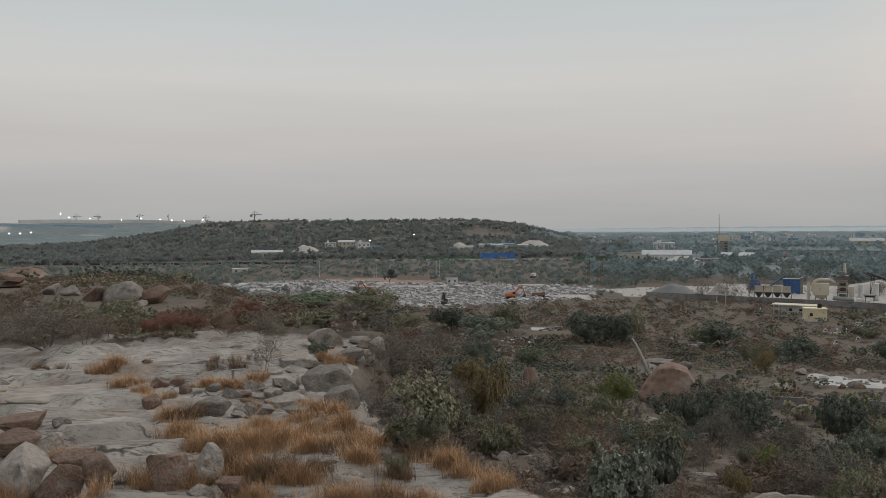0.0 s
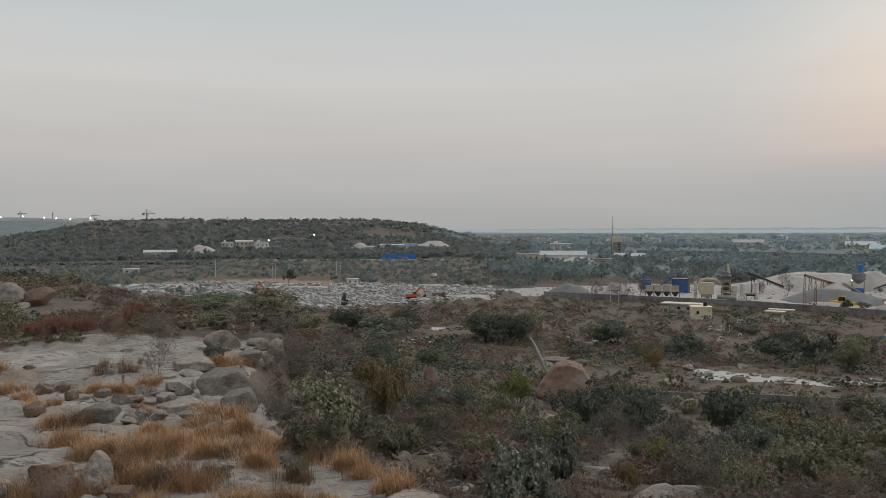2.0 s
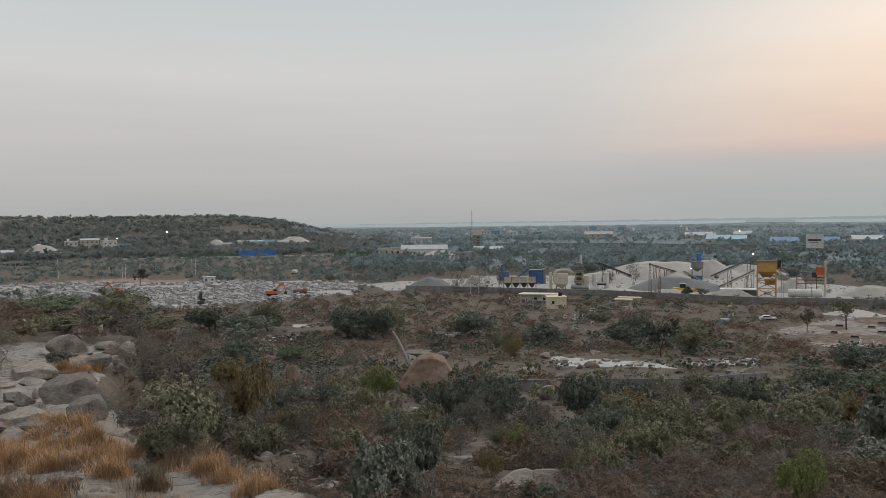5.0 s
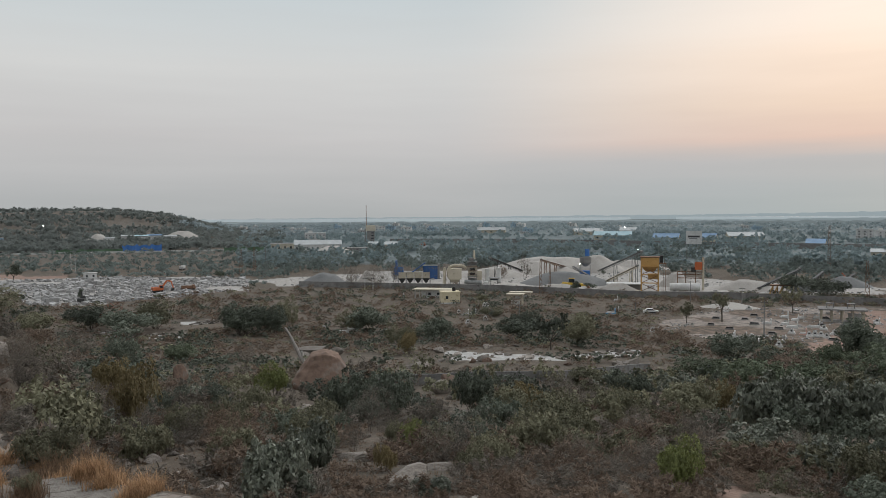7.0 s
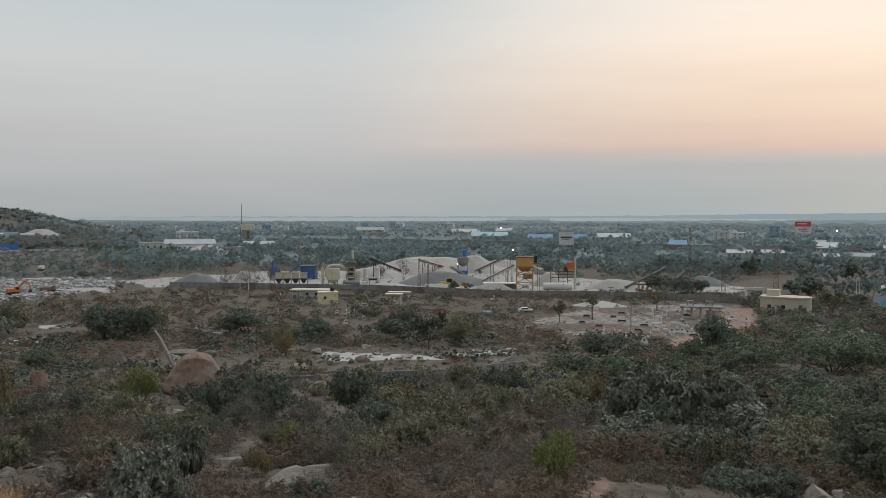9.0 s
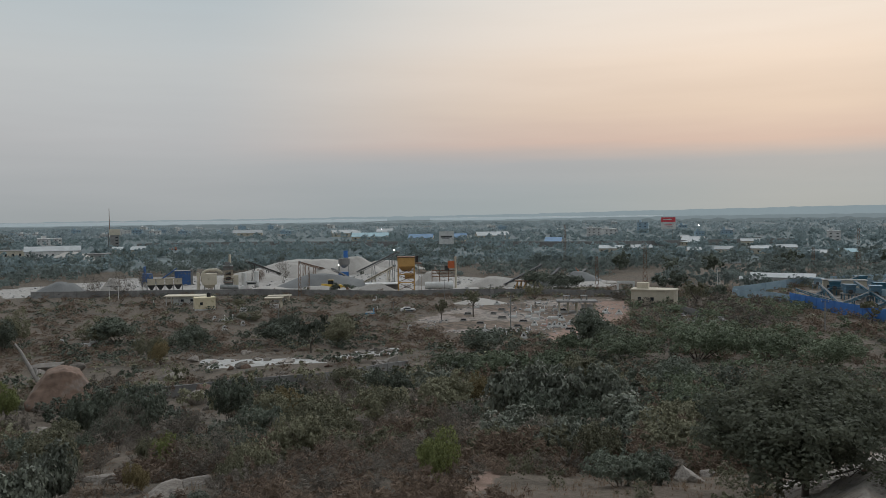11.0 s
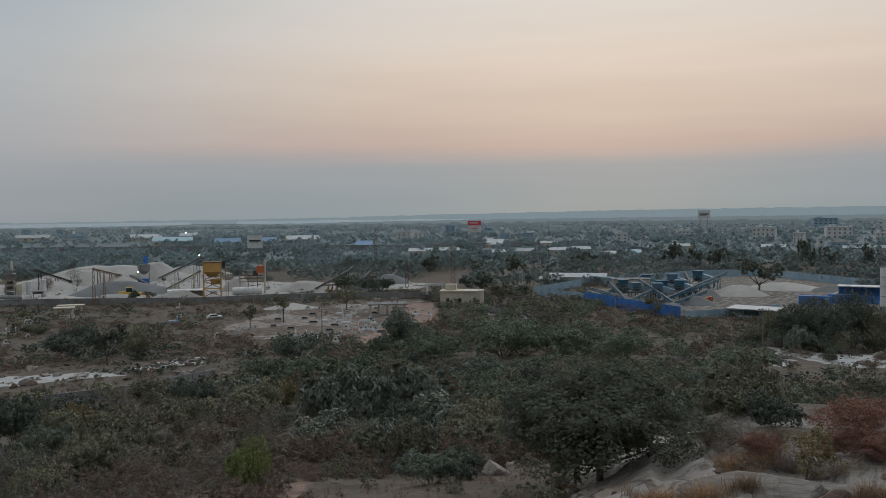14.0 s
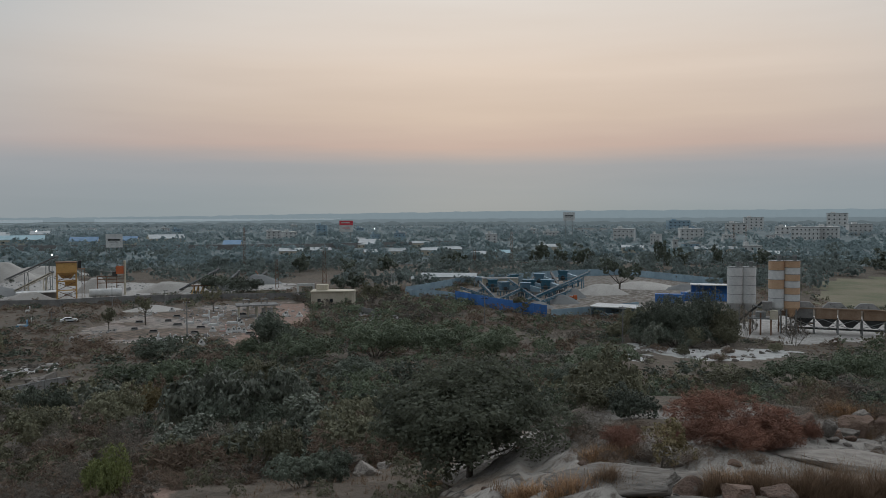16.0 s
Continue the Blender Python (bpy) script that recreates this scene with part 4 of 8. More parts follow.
plant("near_brown", -28.01, 69.6, 7.24, 2.12)
plant("near_olive", -21.62, 66.2, 5.05, 2.29)
plant("near_rust", -17.56, 60.8, 3.79, 1.43)
plant("near_brown", -22.48, 59.3, 5.34, 2.47)
plant("near_rust", -19.18, 58.9, 3.67, 1.63)
plant("near_brown", -15.00, 55.0, 3.43, 1.33)
plant("mid_olive", -5.36, 258.3, 26.83, 8.59)
plant("mid_green", -8.88, 288.8, 30.01, 6.00)
plant("mid_rust", 2.57, 214.0, 16.31, 7.71)
plant("mid_dark", 0.58, 220.1, 16.77, 6.86)
plant("mid_dark", 10.03, 196.0, 14.94, 8.15)
plant("mid_dark", 12.33, 192.5, 12.00, 8.00)
plant("mid_olive", 13.09, 206.5, 8.58, 8.58)
plant("mid_olive", 4.55, 214.5, 13.37, 7.43)
plant("tree_olive", 40.73, 214.5, 5.65, 5.65)
plant("tree_open", 43.00, 222.8, 7.72, 6.79)
plant("tree_olive", 47.33, 247.6, 6.52, 7.55)
plant("tree_open", 33.74, 178.5, 6.80, 5.93)
plant("mid_dark", 10.18, 195.2, 18.93, 7.44)
plant("mid_dark", 2.59, 205.2, 21.33, 6.40)
plant("mid_olive", 27.45, 225.0, 7.79, 3.12)
plant("tree_dark", 34.32, 319.8, 5.76, 3.77)
plant("big_tree", 65.0, 27.7, 8.6, 4.3, label="broad spreading tree with dense dark green crown beside a rock slab")
plant("near_grey", 70.83, 29.4, 2.24, 1.53)
plant("near_dark", 53.13, 28.7, 2.78, 1.39)
plant("near_silver", 53.15, 56.5, 6.26, 3.13)
plant("near_olive", 57.11, 63.1, 5.25, 2.62)
plant("mid_green", 53.39, 138.7, 16.34, 5.77)
plant("mid_green", 58.30, 144.4, 19.00, 7.50)
plant("mid_green", 62.51, 147.0, 19.35, 7.13)
plant("mid_green", 66.21, 141.5, 14.71, 5.88)
plant("mid_green", 74.47, 136.3, 13.21, 4.25)
plant("mid_dark", 56.34, 102.6, 12.79, 4.26)
plant("mid_brown", 60.99, 112.0, 12.42, 3.88)
plant("mid_olive", 64.75, 107.9, 11.95, 3.74)
plant("near_olive", 73.51, 34.1, 3.54, 1.42)
plant("near_dark", 76.41, 31.3, 2.81, 1.41)
plant("near_rust", 83.0, 27.4, 4.6, 1.8, label="wide dense rust-red dry bush at the edge of the slab")
plant("thin_tree", 78.2, 21.6, 3.0, 1.9)
for a, d, w, h in ((81.6, 26.6, 2.6, 1.0), (83.2, 26.4, 2.8, 1.1), (84.6, 27.0, 2.6, 1.2), (85.6, 27.2, 1.8, 0.8)):
    plant("near_rust", a, d, w, h, label="dense low rust-red dry bush at the edge of the slab")
for a, d, w, h, k in ((76.4, 178, 9, 5, "dark"), (77.8, 174, 8, 4.4, "silver"), (79.0, 173, 9, 4.6, "dark"), (80.2, 174, 8, 4.4, "olive"), (81.2, 177, 9, 5, "dark"), (82.4, 178, 8, 4.6, "olive"), (75.2, 182, 8, 4, "olive")):
    plant("mid_" + k, a, d, w, h)
for a, d, w, h, k in ((77.0, 158, 5, 2, "grey"), (78.2, 163, 6, 2.4, "brown"), (79.6, 160, 5, 2, "olive"), (80.8, 166, 6, 2.6, "grey"), (82.4, 163, 5, 2, "brown"), (83.8, 168, 6, 2.4, "grey"), (85.4, 170, 5, 2, "olive"), (81.6, 154, 6, 2.2, "brown")):
    plant("mid_" + k, a, d, w, h)
plant("near_grey", 86.13, 31.3, 2.60, 1.34)
plant("near_grey", 77.84, 24.3, 1.85, 1.01)
plant("near_brown", 75.94, 26.5, 2.75, 0.92)
plant("near_brown", 73.25, 24.3, 1.85, 0.67)
plant("near_brown", 80.43, 24.3, 2.53, 0.67)
plant("near_rust", 78.95, 26.4, 2.01, 0.82)
plant("near_brown", 88.06, 34.5, 3.11, 0.96)
plant("near_grey", 90.63, 107.2, 8.91, 3.71)
plant("near_grey", 73.24, 27.7, 2.50, 1.15)
plant("near_brown", 72.5, 27, 2.4, 0.9)
plant("near_brown", 90, 33, 3, 1.2)
plant("mid_green", 87.04, 118.0, 13.08, 4.50)
plant("mid_green", 90.92, 133.8, 12.98, 5.56)
plant("mid_olive", 82.91, 108.3, 11.25, 3.75)
plant("mid_dark", 72.06, 101.6, 8.44, 3.52)
plant("grove_dark", 77.78, 181.0, 13.16, 9.28)
plant("grove_dark", 79.2, 178.0, 15.0, 9.6)
plant("grove_olive", 76.5, 186.0, 10.0, 7.0)
plant("near_grey", 83.6, 196.0, 8.0, 7.0)
plant("near_grey", 86.6, 184.0, 9.0, 6.4)
plant("near_silver", 77.60, 170.8, 7.10, 5.44)
plant("grove_dark", 80.73, 184.6, 13.43, 10.74)
plant("grove_olive", 82.16, 183.2, 10.15, 7.61)
plant("tree_dark", 75.34, 301.8, 17.0, 14.0)
plant("mid_grey", 86.33, 187.6, 7.80, 5.85)
plant("tree_olive", 68.71, 227.3, 7.87, 5.67)
plant("tree_dark", 35.20, 408.9, 2.83, 2.83)
plant("tree_dark", -3.76, 407.3, 9.59, 8.46)
plant("mid_dark", 8.69, 386.7, 7.50, 3.75)
plant("tree_dark", -0.00, 292.3, 2.83, 5.67)
plant("tree_olive", -6.06, 332.9, 4.15, 4.61)
plant("mid_dark", 47.96, 327.6, 20.42, 7.71)
plant("mid_dark", 49.30, 314.7, 19.62, 7.85)
plant("tree_dark", 56.61, 295.3, 14.32, 10.23)
plant("tree_olive", 58.18, 248.6, 8.61, 7.75)
plant("tree_dark", 59.37, 273.7, 9.48, 5.69)


def free(x, y):
    return not any((x - p) ** 2 + (y - q) ** 2 < (r + 0.8) ** 2 for p, q, r in STONES)


def spread(n, az0, az1, d0, d1, seed, gap, keep, tones, size, flat=0.6, group="scrub in the valley"):
    """Scatter shrubs over a stretch of the plan, thinned out by keep() and kept apart."""
    rng = np.random.default_rng(seed)
    for _ in range(n):
        az, d = rng.uniform(az0, az1), math.sqrt(rng.uniform(d0 ** 2, d1 ** 2))
        x, y = d * math.sin(radians(az)), d * math.cos(radians(az))
        tone, w = tones[int(rng.integers(len(tones)))], rng.uniform(*size) * (0.7 + 0.6 * rng.random())
        if rng.random() > keep(az, d, x, y) or max(ground_kind(x, y, az, d)[:5]) > 0.3:
            continue
        if any((x - a) ** 2 + (y - b) ** 2 < ((r + w / 2) * gap) ** 2 for a, b, r in TAKEN):
            continue
        if d < 64:
            plant("near_" + tone, az, d, w, w * flat * rng.uniform(0.75, 1.2), group)
        else:
            TAKEN.append((x, y, w / 2))
            BEYOND.setdefault(tone, []).append((x, y, w, w * flat * rng.uniform(0.75, 1.2)))


BEYOND = {}


def clear_of(az, d):
    """Thinned ground: the camera's view of the outcrop, the brown clearing, the strip above the field wall and the
    meadow round the sheds.
    """
    # thinned before the pale outcrop so that it shows from the camera
    if 75 < az < 88.5 and 118 < d < 180:
        return 0.1
    if 41 < az < 57 and 52 < d < 72:
        return 0.06
    if 14 < az < 42 and 118 < d < 155:
        return 0.25
    if az < 46 and 195 < d < 330:
        return 0.3
    return 1.0


spread(330, 52, 100, 75, 215, 1, 0.62, lambda a, d, x, y: clear_of(a, d), ["green", "dark", "olive", "brown", "green", "grey"], (4, 7.5), 0.55)
spread(620, -2, 56, 34, 118, 2, 0.66, lambda a, d, x, y: clear_of(a, d), ["dark", "olive", "grey", "brown", "olive", "dark", "silver", "grey"], (2.4, 5.4), 0.66)
spread(900, -12, 60, 118, 335, 3, 0.8, lambda a, d, x, y: clear_of(a, d), ["dark", "dark", "brown", "olive", "brown", "grey"], (3, 7), 0.42)
spread(240, -34, -8, 62, 330, 4, 0.8, lambda a, d, x, y: 1.0 if free(x, y) else 0.0, ["dark", "olive", "brown", "green", "brown"], (2.2, 5), 0.45)
spread(60, -34, -9, 46, 70, 5, 0.8, lambda a, d, x, y: 1.0, ["brown", "grey", "rust", "brown"], (2, 3.4), 0.34)
spread(90, 56, 96, 36, 80, 6, 0.75, lambda a, d, x, y: 1.0, ["brown", "olive", "dark", "grey", "green"], (3, 5.5), 0.6)


# ---------------------------------------------------------------- woods farther off, scrub and grass that nobody could count
def woods(name, spots, colour, label, leaf=0.16, n=90, calm=0.0):
    """Trees far off as one thing: every spot is x, y, width, height."""
    rng = np.random.default_rng(len(spots))
    leaf *= 1.45 if colour in TWIGGY else 1.0
    kinds = []
    for k in range(6):
        p, _, out = crown_points(n, rng, 20 if n > 500 else 12, 0.75, 0.4, 1.15)
        kinds.append(leaf_faces(p, leaf, rng, 0.0, out * (1 - calm) + np.array([0.0, 0.0, 1.6 * calm]), colour in TWIGGY))
    out = []
    for x, y, w, h in spots:
        t = rng.uniform(0, 6.28)
        c, s = math.cos(t), math.sin(t)
        h *= 0.8
        q = kinds[int(rng.integers(6))]
        v = np.stack([(q[..., 0] * c - q[..., 1] * s) * w / 2 + x, (q[..., 0] * s + q[..., 1] * c) * w / 2 + y, q[..., 2] * h + lie(math.degrees(math.atan2(x, y)), math.hypot(x, y)) - 0.3], -1)
        out.append(v)
    tagged(new(name, quads(name, np.concatenate(out), LEAF[colour], 3)), label, "trees", kind="stuff")


def wood_spots(n, az0, az1, d0, d1, seed, w, keep=lambda a, d, x, y: True):
    rng = np.random.default_rng(seed)
    out = []
    for _ in range(n):
        a, d = rng.uniform(az0, az1), math.exp(rng.uniform(math.log(d0), math.log(d1)))
        x, y = d * math.sin(radians(a)), d * math.cos(radians(a))
        if max(ground_kind(x, y, a, d)[:5]) < 0.3 and keep(a, d, x, y):
            s = rng.uniform(*w)
            out.append((x, y, s, s * rng.uniform(0.45, 0.75)))
    return out


def bare_hill(a, d, x, y):
    return noise.noise((x * 0.008, y * 0.008, 2)) > -0.42


for tone, spots in BEYOND.items():
    for near, leaf, many in ((True, 0.062, 760), (False, 0.08, 240)):
        chosen = [p for p in spots if (math.hypot(p[0], p[1]) < 112) == near]
        if chosen:
            woods("valley_shrubbery" if near else "flatland_scrub", chosen, tone, "scattered " + ("rounded" if near else "low") + " shrubs with " + LOOKS[tone] + (" in the valley" if near else " on the flat land"), leaf, many)
# far tones below carry haze in their colour; calm evens out leaf shading
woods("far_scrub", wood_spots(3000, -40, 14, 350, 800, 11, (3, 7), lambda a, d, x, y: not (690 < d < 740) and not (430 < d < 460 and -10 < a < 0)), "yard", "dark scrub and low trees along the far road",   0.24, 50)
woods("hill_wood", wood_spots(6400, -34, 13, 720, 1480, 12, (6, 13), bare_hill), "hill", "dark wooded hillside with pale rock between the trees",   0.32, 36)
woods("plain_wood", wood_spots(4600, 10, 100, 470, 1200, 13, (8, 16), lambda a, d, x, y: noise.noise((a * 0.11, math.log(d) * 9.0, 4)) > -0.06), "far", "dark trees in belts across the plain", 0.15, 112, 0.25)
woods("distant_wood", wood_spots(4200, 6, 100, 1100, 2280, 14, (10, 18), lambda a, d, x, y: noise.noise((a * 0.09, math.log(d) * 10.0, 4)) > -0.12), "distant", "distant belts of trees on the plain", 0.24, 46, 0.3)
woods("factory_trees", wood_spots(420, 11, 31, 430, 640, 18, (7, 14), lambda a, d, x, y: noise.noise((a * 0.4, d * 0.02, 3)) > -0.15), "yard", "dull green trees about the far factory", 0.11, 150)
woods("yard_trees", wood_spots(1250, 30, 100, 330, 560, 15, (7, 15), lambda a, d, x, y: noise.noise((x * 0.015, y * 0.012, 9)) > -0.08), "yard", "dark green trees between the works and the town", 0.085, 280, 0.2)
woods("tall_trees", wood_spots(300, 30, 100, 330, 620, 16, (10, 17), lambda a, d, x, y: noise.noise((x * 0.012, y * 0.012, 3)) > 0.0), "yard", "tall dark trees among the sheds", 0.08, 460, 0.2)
woods("great_trees", [(d * math.sin(radians(a)), d * math.cos(radians(a)), w, h) for a, d, w, h in ((70.2, 452, 20, 15), (71.5, 458, 19, 14), (73.0, 448, 18, 15), (78.1, 430, 15, 19), (79.3, 440, 20, 13), (81.8, 452, 13, 14), (84.6, 462, 20, 12), (91.0, 440, 24, 12), (64.0, 420, 18, 12), (59.5, 400, 20, 12), (56.5, 410, 16, 11), (53.0, 420, 18, 12))], "dark", "large dark trees beyond the crusher yard", 0.075, 700)


def blades(name, patches, mat, label, category, seed, few=12):
    """Dry grass as one thing: tufts of bent blades; every patch is bearing, distance, half-width, half-depth, tufts, height."""
    rng = np.random.default_rng(seed)
    out = []
    for az, d, rw, rd, n, h in patches:
        cx, cy = d * math.sin(radians(az)), d * math.cos(radians(az))
        ca, sa = math.cos(radians(-az)), math.sin(radians(-az))
        knots = [(rng.normal() * 0.45 * rw, rng.normal() * 0.45 * rd, rng.uniform(0.55, 1.35)) for _ in range(max(1, n // 7))]
        for _ in range(int(n * (0.8 if few > 9 else 1))):
            u, v, grown = knots[int(rng.integers(len(knots)))]
            u, v = u + rng.normal() * 0.13, v + rng.normal() * 0.1
            x, y = cx + u * ca - v * sa, cy + u * sa + v * ca
            z = rough_land(x, y) - 0.03
            m = few
            t, tall = rng.uniform(0, 6.28, m), 0.82 * grown * h * rng.uniform(0.6, 1.2) * rng.uniform(0.45, 1.1, m)
            lean, wide = rng.uniform(0.15, 1.1, m) * tall, 0.0042 * (0.75 + 0.02 * d)
            o = np.stack([x + rng.normal(size=m) * 0.12 * h, y + rng.normal(size=m) * 0.12 * h, np.full(m, z)], 1)
            dirs = np.stack([np.cos(t), np.sin(t), np.zeros(m)], 1)
            side = np.stack([-np.sin(t), np.cos(t), np.zeros(m)], 1) * wide
            mid = o + dirs * lean[:, None] * 0.35 + np.array([0, 0, 1.0]) * tall[:, None] * 0.6
            tip = o + dirs * lean[:, None] + np.array([0, 0, 1.0]) * tall[:, None]
            out.append(np.stack([o - side, o + side, mid + side * 0.8, mid - side * 0.8], 1))
            out.append(np.stack([mid - side * 0.8, mid + side * 0.8, tip + side * 0.15, tip - side * 0.15], 1))
    tagged(new(name, quads(name, np.concatenate(out), mat)), label, category, kind="stuff")


GOLD = []
GOLD.append((-22.68, 41.5, 0.88, 0.46, 105, 0.70))
GOLD.append((-22.00, 41.4, 0.58, 0.31, 75, 0.70))
GOLD.append((-21.23, 36.8, 0.63, 0.33, 90, 0.55))
GOLD.append((-20.47, 33.0, 0.47, 0.25, 60, 0.50))
GOLD.append((-19.42, 32.1, 0.50, 0.26, 60, 0.50))
GOLD.append((-16.08, 36.6, 0.62, 0.33, 105, 0.55))
GOLD.append((-14.48, 35.6, 0.76, 0.40, 120, 0.50))
GOLD.append((-12.71, 36.5, 0.67, 0.35, 90, 0.55))
GOLD.append((-12.96, 29.9, 0.43, 0.25, 60, 0.50))
GOLD.append((-18.73, 28.0, 0.48, 0.25, 105, 0.60))
GOLD.append((-17.73, 24.6, 0.49, 0.25, 150, 0.65))
GOLD.append((-16.39, 23.3, 0.54, 0.28, 225, 0.70))
GOLD.append((-14.73, 23.0, 0.66, 0.35, 285, 0.75))
GOLD.append((-13.04, 21.5, 0.62, 0.33, 285, 0.75))
GOLD.append((-11.31, 22.1, 0.57, 0.30, 225, 0.70))
GOLD.append((-9.77, 20.3, 0.44, 0.25, 120, 0.50))
GOLD.append((-14.00, 17.4, 0.50, 0.26, 180, 0.55))
GOLD.append((-10.57, 16.7, 0.48, 0.25, 165, 0.50))
GOLD.append((-12.06, 24.8, 0.71, 0.36, 165, 0.50))
GOLD.append((-10.72, 26.9, 0.65, 0.34, 135, 0.50))
GOLD.append((-9.18, 23.5, 0.62, 0.31, 165, 0.55))
GOLD.append((-7.43, 20.5, 0.50, 0.26, 165, 0.55))
GOLD.append((-5.86, 18.4, 0.40, 0.25, 135, 0.55))
GOLD.append((-9.54, 29.8, 0.43, 0.25, 75, 0.50))
GOLD.append((-8.73, 28.5, 0.48, 0.25, 105, 0.60))
GOLD.append((-7.72, 26.5, 0.49, 0.25, 135, 0.65))
GOLD.append((-6.82, 23.8, 0.45, 0.25, 135, 0.65))
GOLD.append((-5.84, 23.4, 0.40, 0.25, 120, 0.60))
GOLD.append((-4.98, 19.9, 0.32, 0.25, 90, 0.60))
GOLD.append((-7.83, 40.3, 0.86, 0.44, 90, 0.60))
GOLD.append((-6.77, 41.3, 0.53, 0.28, 45, 0.50))
GOLD.append((-2.08, 20.2, 0.35, 0.25, 75, 0.38))
GOLD.append((-0.88, 18.6, 0.45, 0.25, 165, 0.45))
GOLD.append((0.51, 18.0, 0.43, 0.25, 165, 0.45))
GOLD.append((1.91, 17.3, 0.41, 0.25, 150, 0.41))
GOLD.append((3.22, 16.3, 0.35, 0.25, 135, 0.38))
GOLD.append((-7.46, 14.7, 0.47, 0.25, 180, 0.50))
GOLD.append((-5.49, 14.6, 0.47, 0.25, 180, 0.50))
GOLD.append((-3.30, 14.8, 0.44, 0.25, 135, 0.45))
GOLD.append((-1.10, 15.9, 0.39, 0.25, 90, 0.30))
GOLD.append((-28.20, 18.2, 0.40, 0.25, 120, 0.55))
GOLD.append((-24.01, 16.8, 0.48, 0.25, 105, 0.35))
GOLD.append((-25.35, 23.1, 0.34, 0.25, 90, 0.50))
GOLD.append((-20.21, 17.3, 0.30, 0.25, 90, 0.50))
GOLD.append((-16.98, 17.3, 0.38, 0.25, 105, 0.50))
GOLD.append((-28.07, 38.9, 1.11, 0.58, 45, 0.20))
GOLD.append((-25.86, 38.7, 1.10, 0.58, 45, 0.20))
GOLD.append((-13.64, 15.9, 0.46, 0.25, 90, 0.45))
GOLD.append((4.13, 16.0, 0.22, 0.25, 75, 0.38))
GOLD.append((69.13, 19.5, 0.48, 0.25, 120, 0.50))
GOLD.append((72.09, 18.4, 0.46, 0.25, 135, 0.50))
GOLD.append((74.99, 24.5, 0.60, 0.31, 120, 0.50))
GOLD.append((73.84, 24.5, 0.36, 0.25, 75, 0.55))
GOLD.append((81.83, 21.6, 0.29, 0.25, 90, 0.60))
GOLD.append((83.41, 21.4, 0.28, 0.25, 90, 0.70))
GOLD.append((84.88, 28.7, 0.37, 0.25, 60, 0.50))
GOLD.append((89.69, 34.4, 1.09, 0.56, 165, 0.60))
GOLD.append((87.73, 102.5, 2.92, 1.52, 120, 0.60))
GOLD.append((91.10, 113.9, 3.25, 1.69, 135, 0.70))
GOLD.append((62.11, 27.4, 0.29, 0.25, 45, 0.50))
GOLD.append((56.53, 43.9, 0.76, 0.40, 60, 0.50))
GOLD.append((50.10, 41.0, 0.73, 0.38, 60, 0.60))
blades("golden_grass", GOLD, DRY_GRASS, "clumps of golden dry grass in cracks of the rock", "grass", 21)
BROWN = []
BROWN.append((-22.18, 41.0, 1.55, 0.73, 60, 0.50))
BROWN.append((-17.65, 27.6, 0.70, 0.33, 90, 0.60))
BROWN.append((-15.12, 17.7, 0.68, 0.32, 130, 0.55))
BROWN.append((-12.11, 17.0, 0.67, 0.31, 140, 0.60))
BROWN.append((-9.79, 17.0, 0.55, 0.26, 100, 0.50))
BROWN.append((-20.41, 57.9, 2.19, 1.02, 70, 0.60))
BROWN.append((-14.27, 39.9, 1.52, 0.71, 60, 0.60))
BROWN.append((-6.64, 19.9, 0.52, 0.24, 60, 0.50))
BROWN.append((-3.48, 17.5, 0.35, 0.20, 60, 0.50))
BROWN.append((-3.50, 14.8, 0.49, 0.23, 80, 0.50))
BROWN.append((-8.98, 24.4, 0.63, 0.29, 50, 0.45))
BROWN.append((-25.18, 45.3, 1.71, 0.80, 60, 0.40))
BROWN.append((-20.91, 17.7, 0.35, 0.20, 60, 0.50))
BROWN.append((-0.98, 19.4, 0.76, 0.35, 90, 0.60))
BROWN.append((82.27, 20.7, 0.54, 0.25, 150, 0.75))
BROWN.append((84.40, 20.9, 0.55, 0.26, 200, 0.80))
BROWN.append((86.46, 21.0, 0.55, 0.26, 200, 0.80))
BROWN.append((88.47, 21.3, 0.55, 0.26, 200, 0.80))
BROWN.append((90.41, 21.8, 0.57, 0.26, 200, 0.80))
BROWN.append((92.28, 22.5, 0.58, 0.28, 160, 0.80))
BROWN.append((94.09, 23.4, 0.61, 0.28, 120, 0.80))
BROWN.append((76.73, 18.7, 0.49, 0.23, 80, 0.45))
BROWN.append((74.04, 18.9, 0.49, 0.23, 80, 0.45))
BROWN.append((75.57, 24.9, 0.65, 0.30, 80, 0.50))
BROWN.append((86.08, 28.7, 0.37, 0.20, 50, 0.55))
BROWN.append((91.13, 33.0, 0.85, 0.40, 60, 0.50))
BROWN.append((67.73, 20.0, 0.52, 0.25, 60, 0.40))
blades("brown_grass", BROWN, BROWN_GRASS, "tall brown dry grass on the rock's ledges", "grass", 22)


def off_track(x, y):
    return max(ground_kind(x, y, math.degrees(math.atan2(x, y)), math.hypot(x, y))[:5]) > 0.35


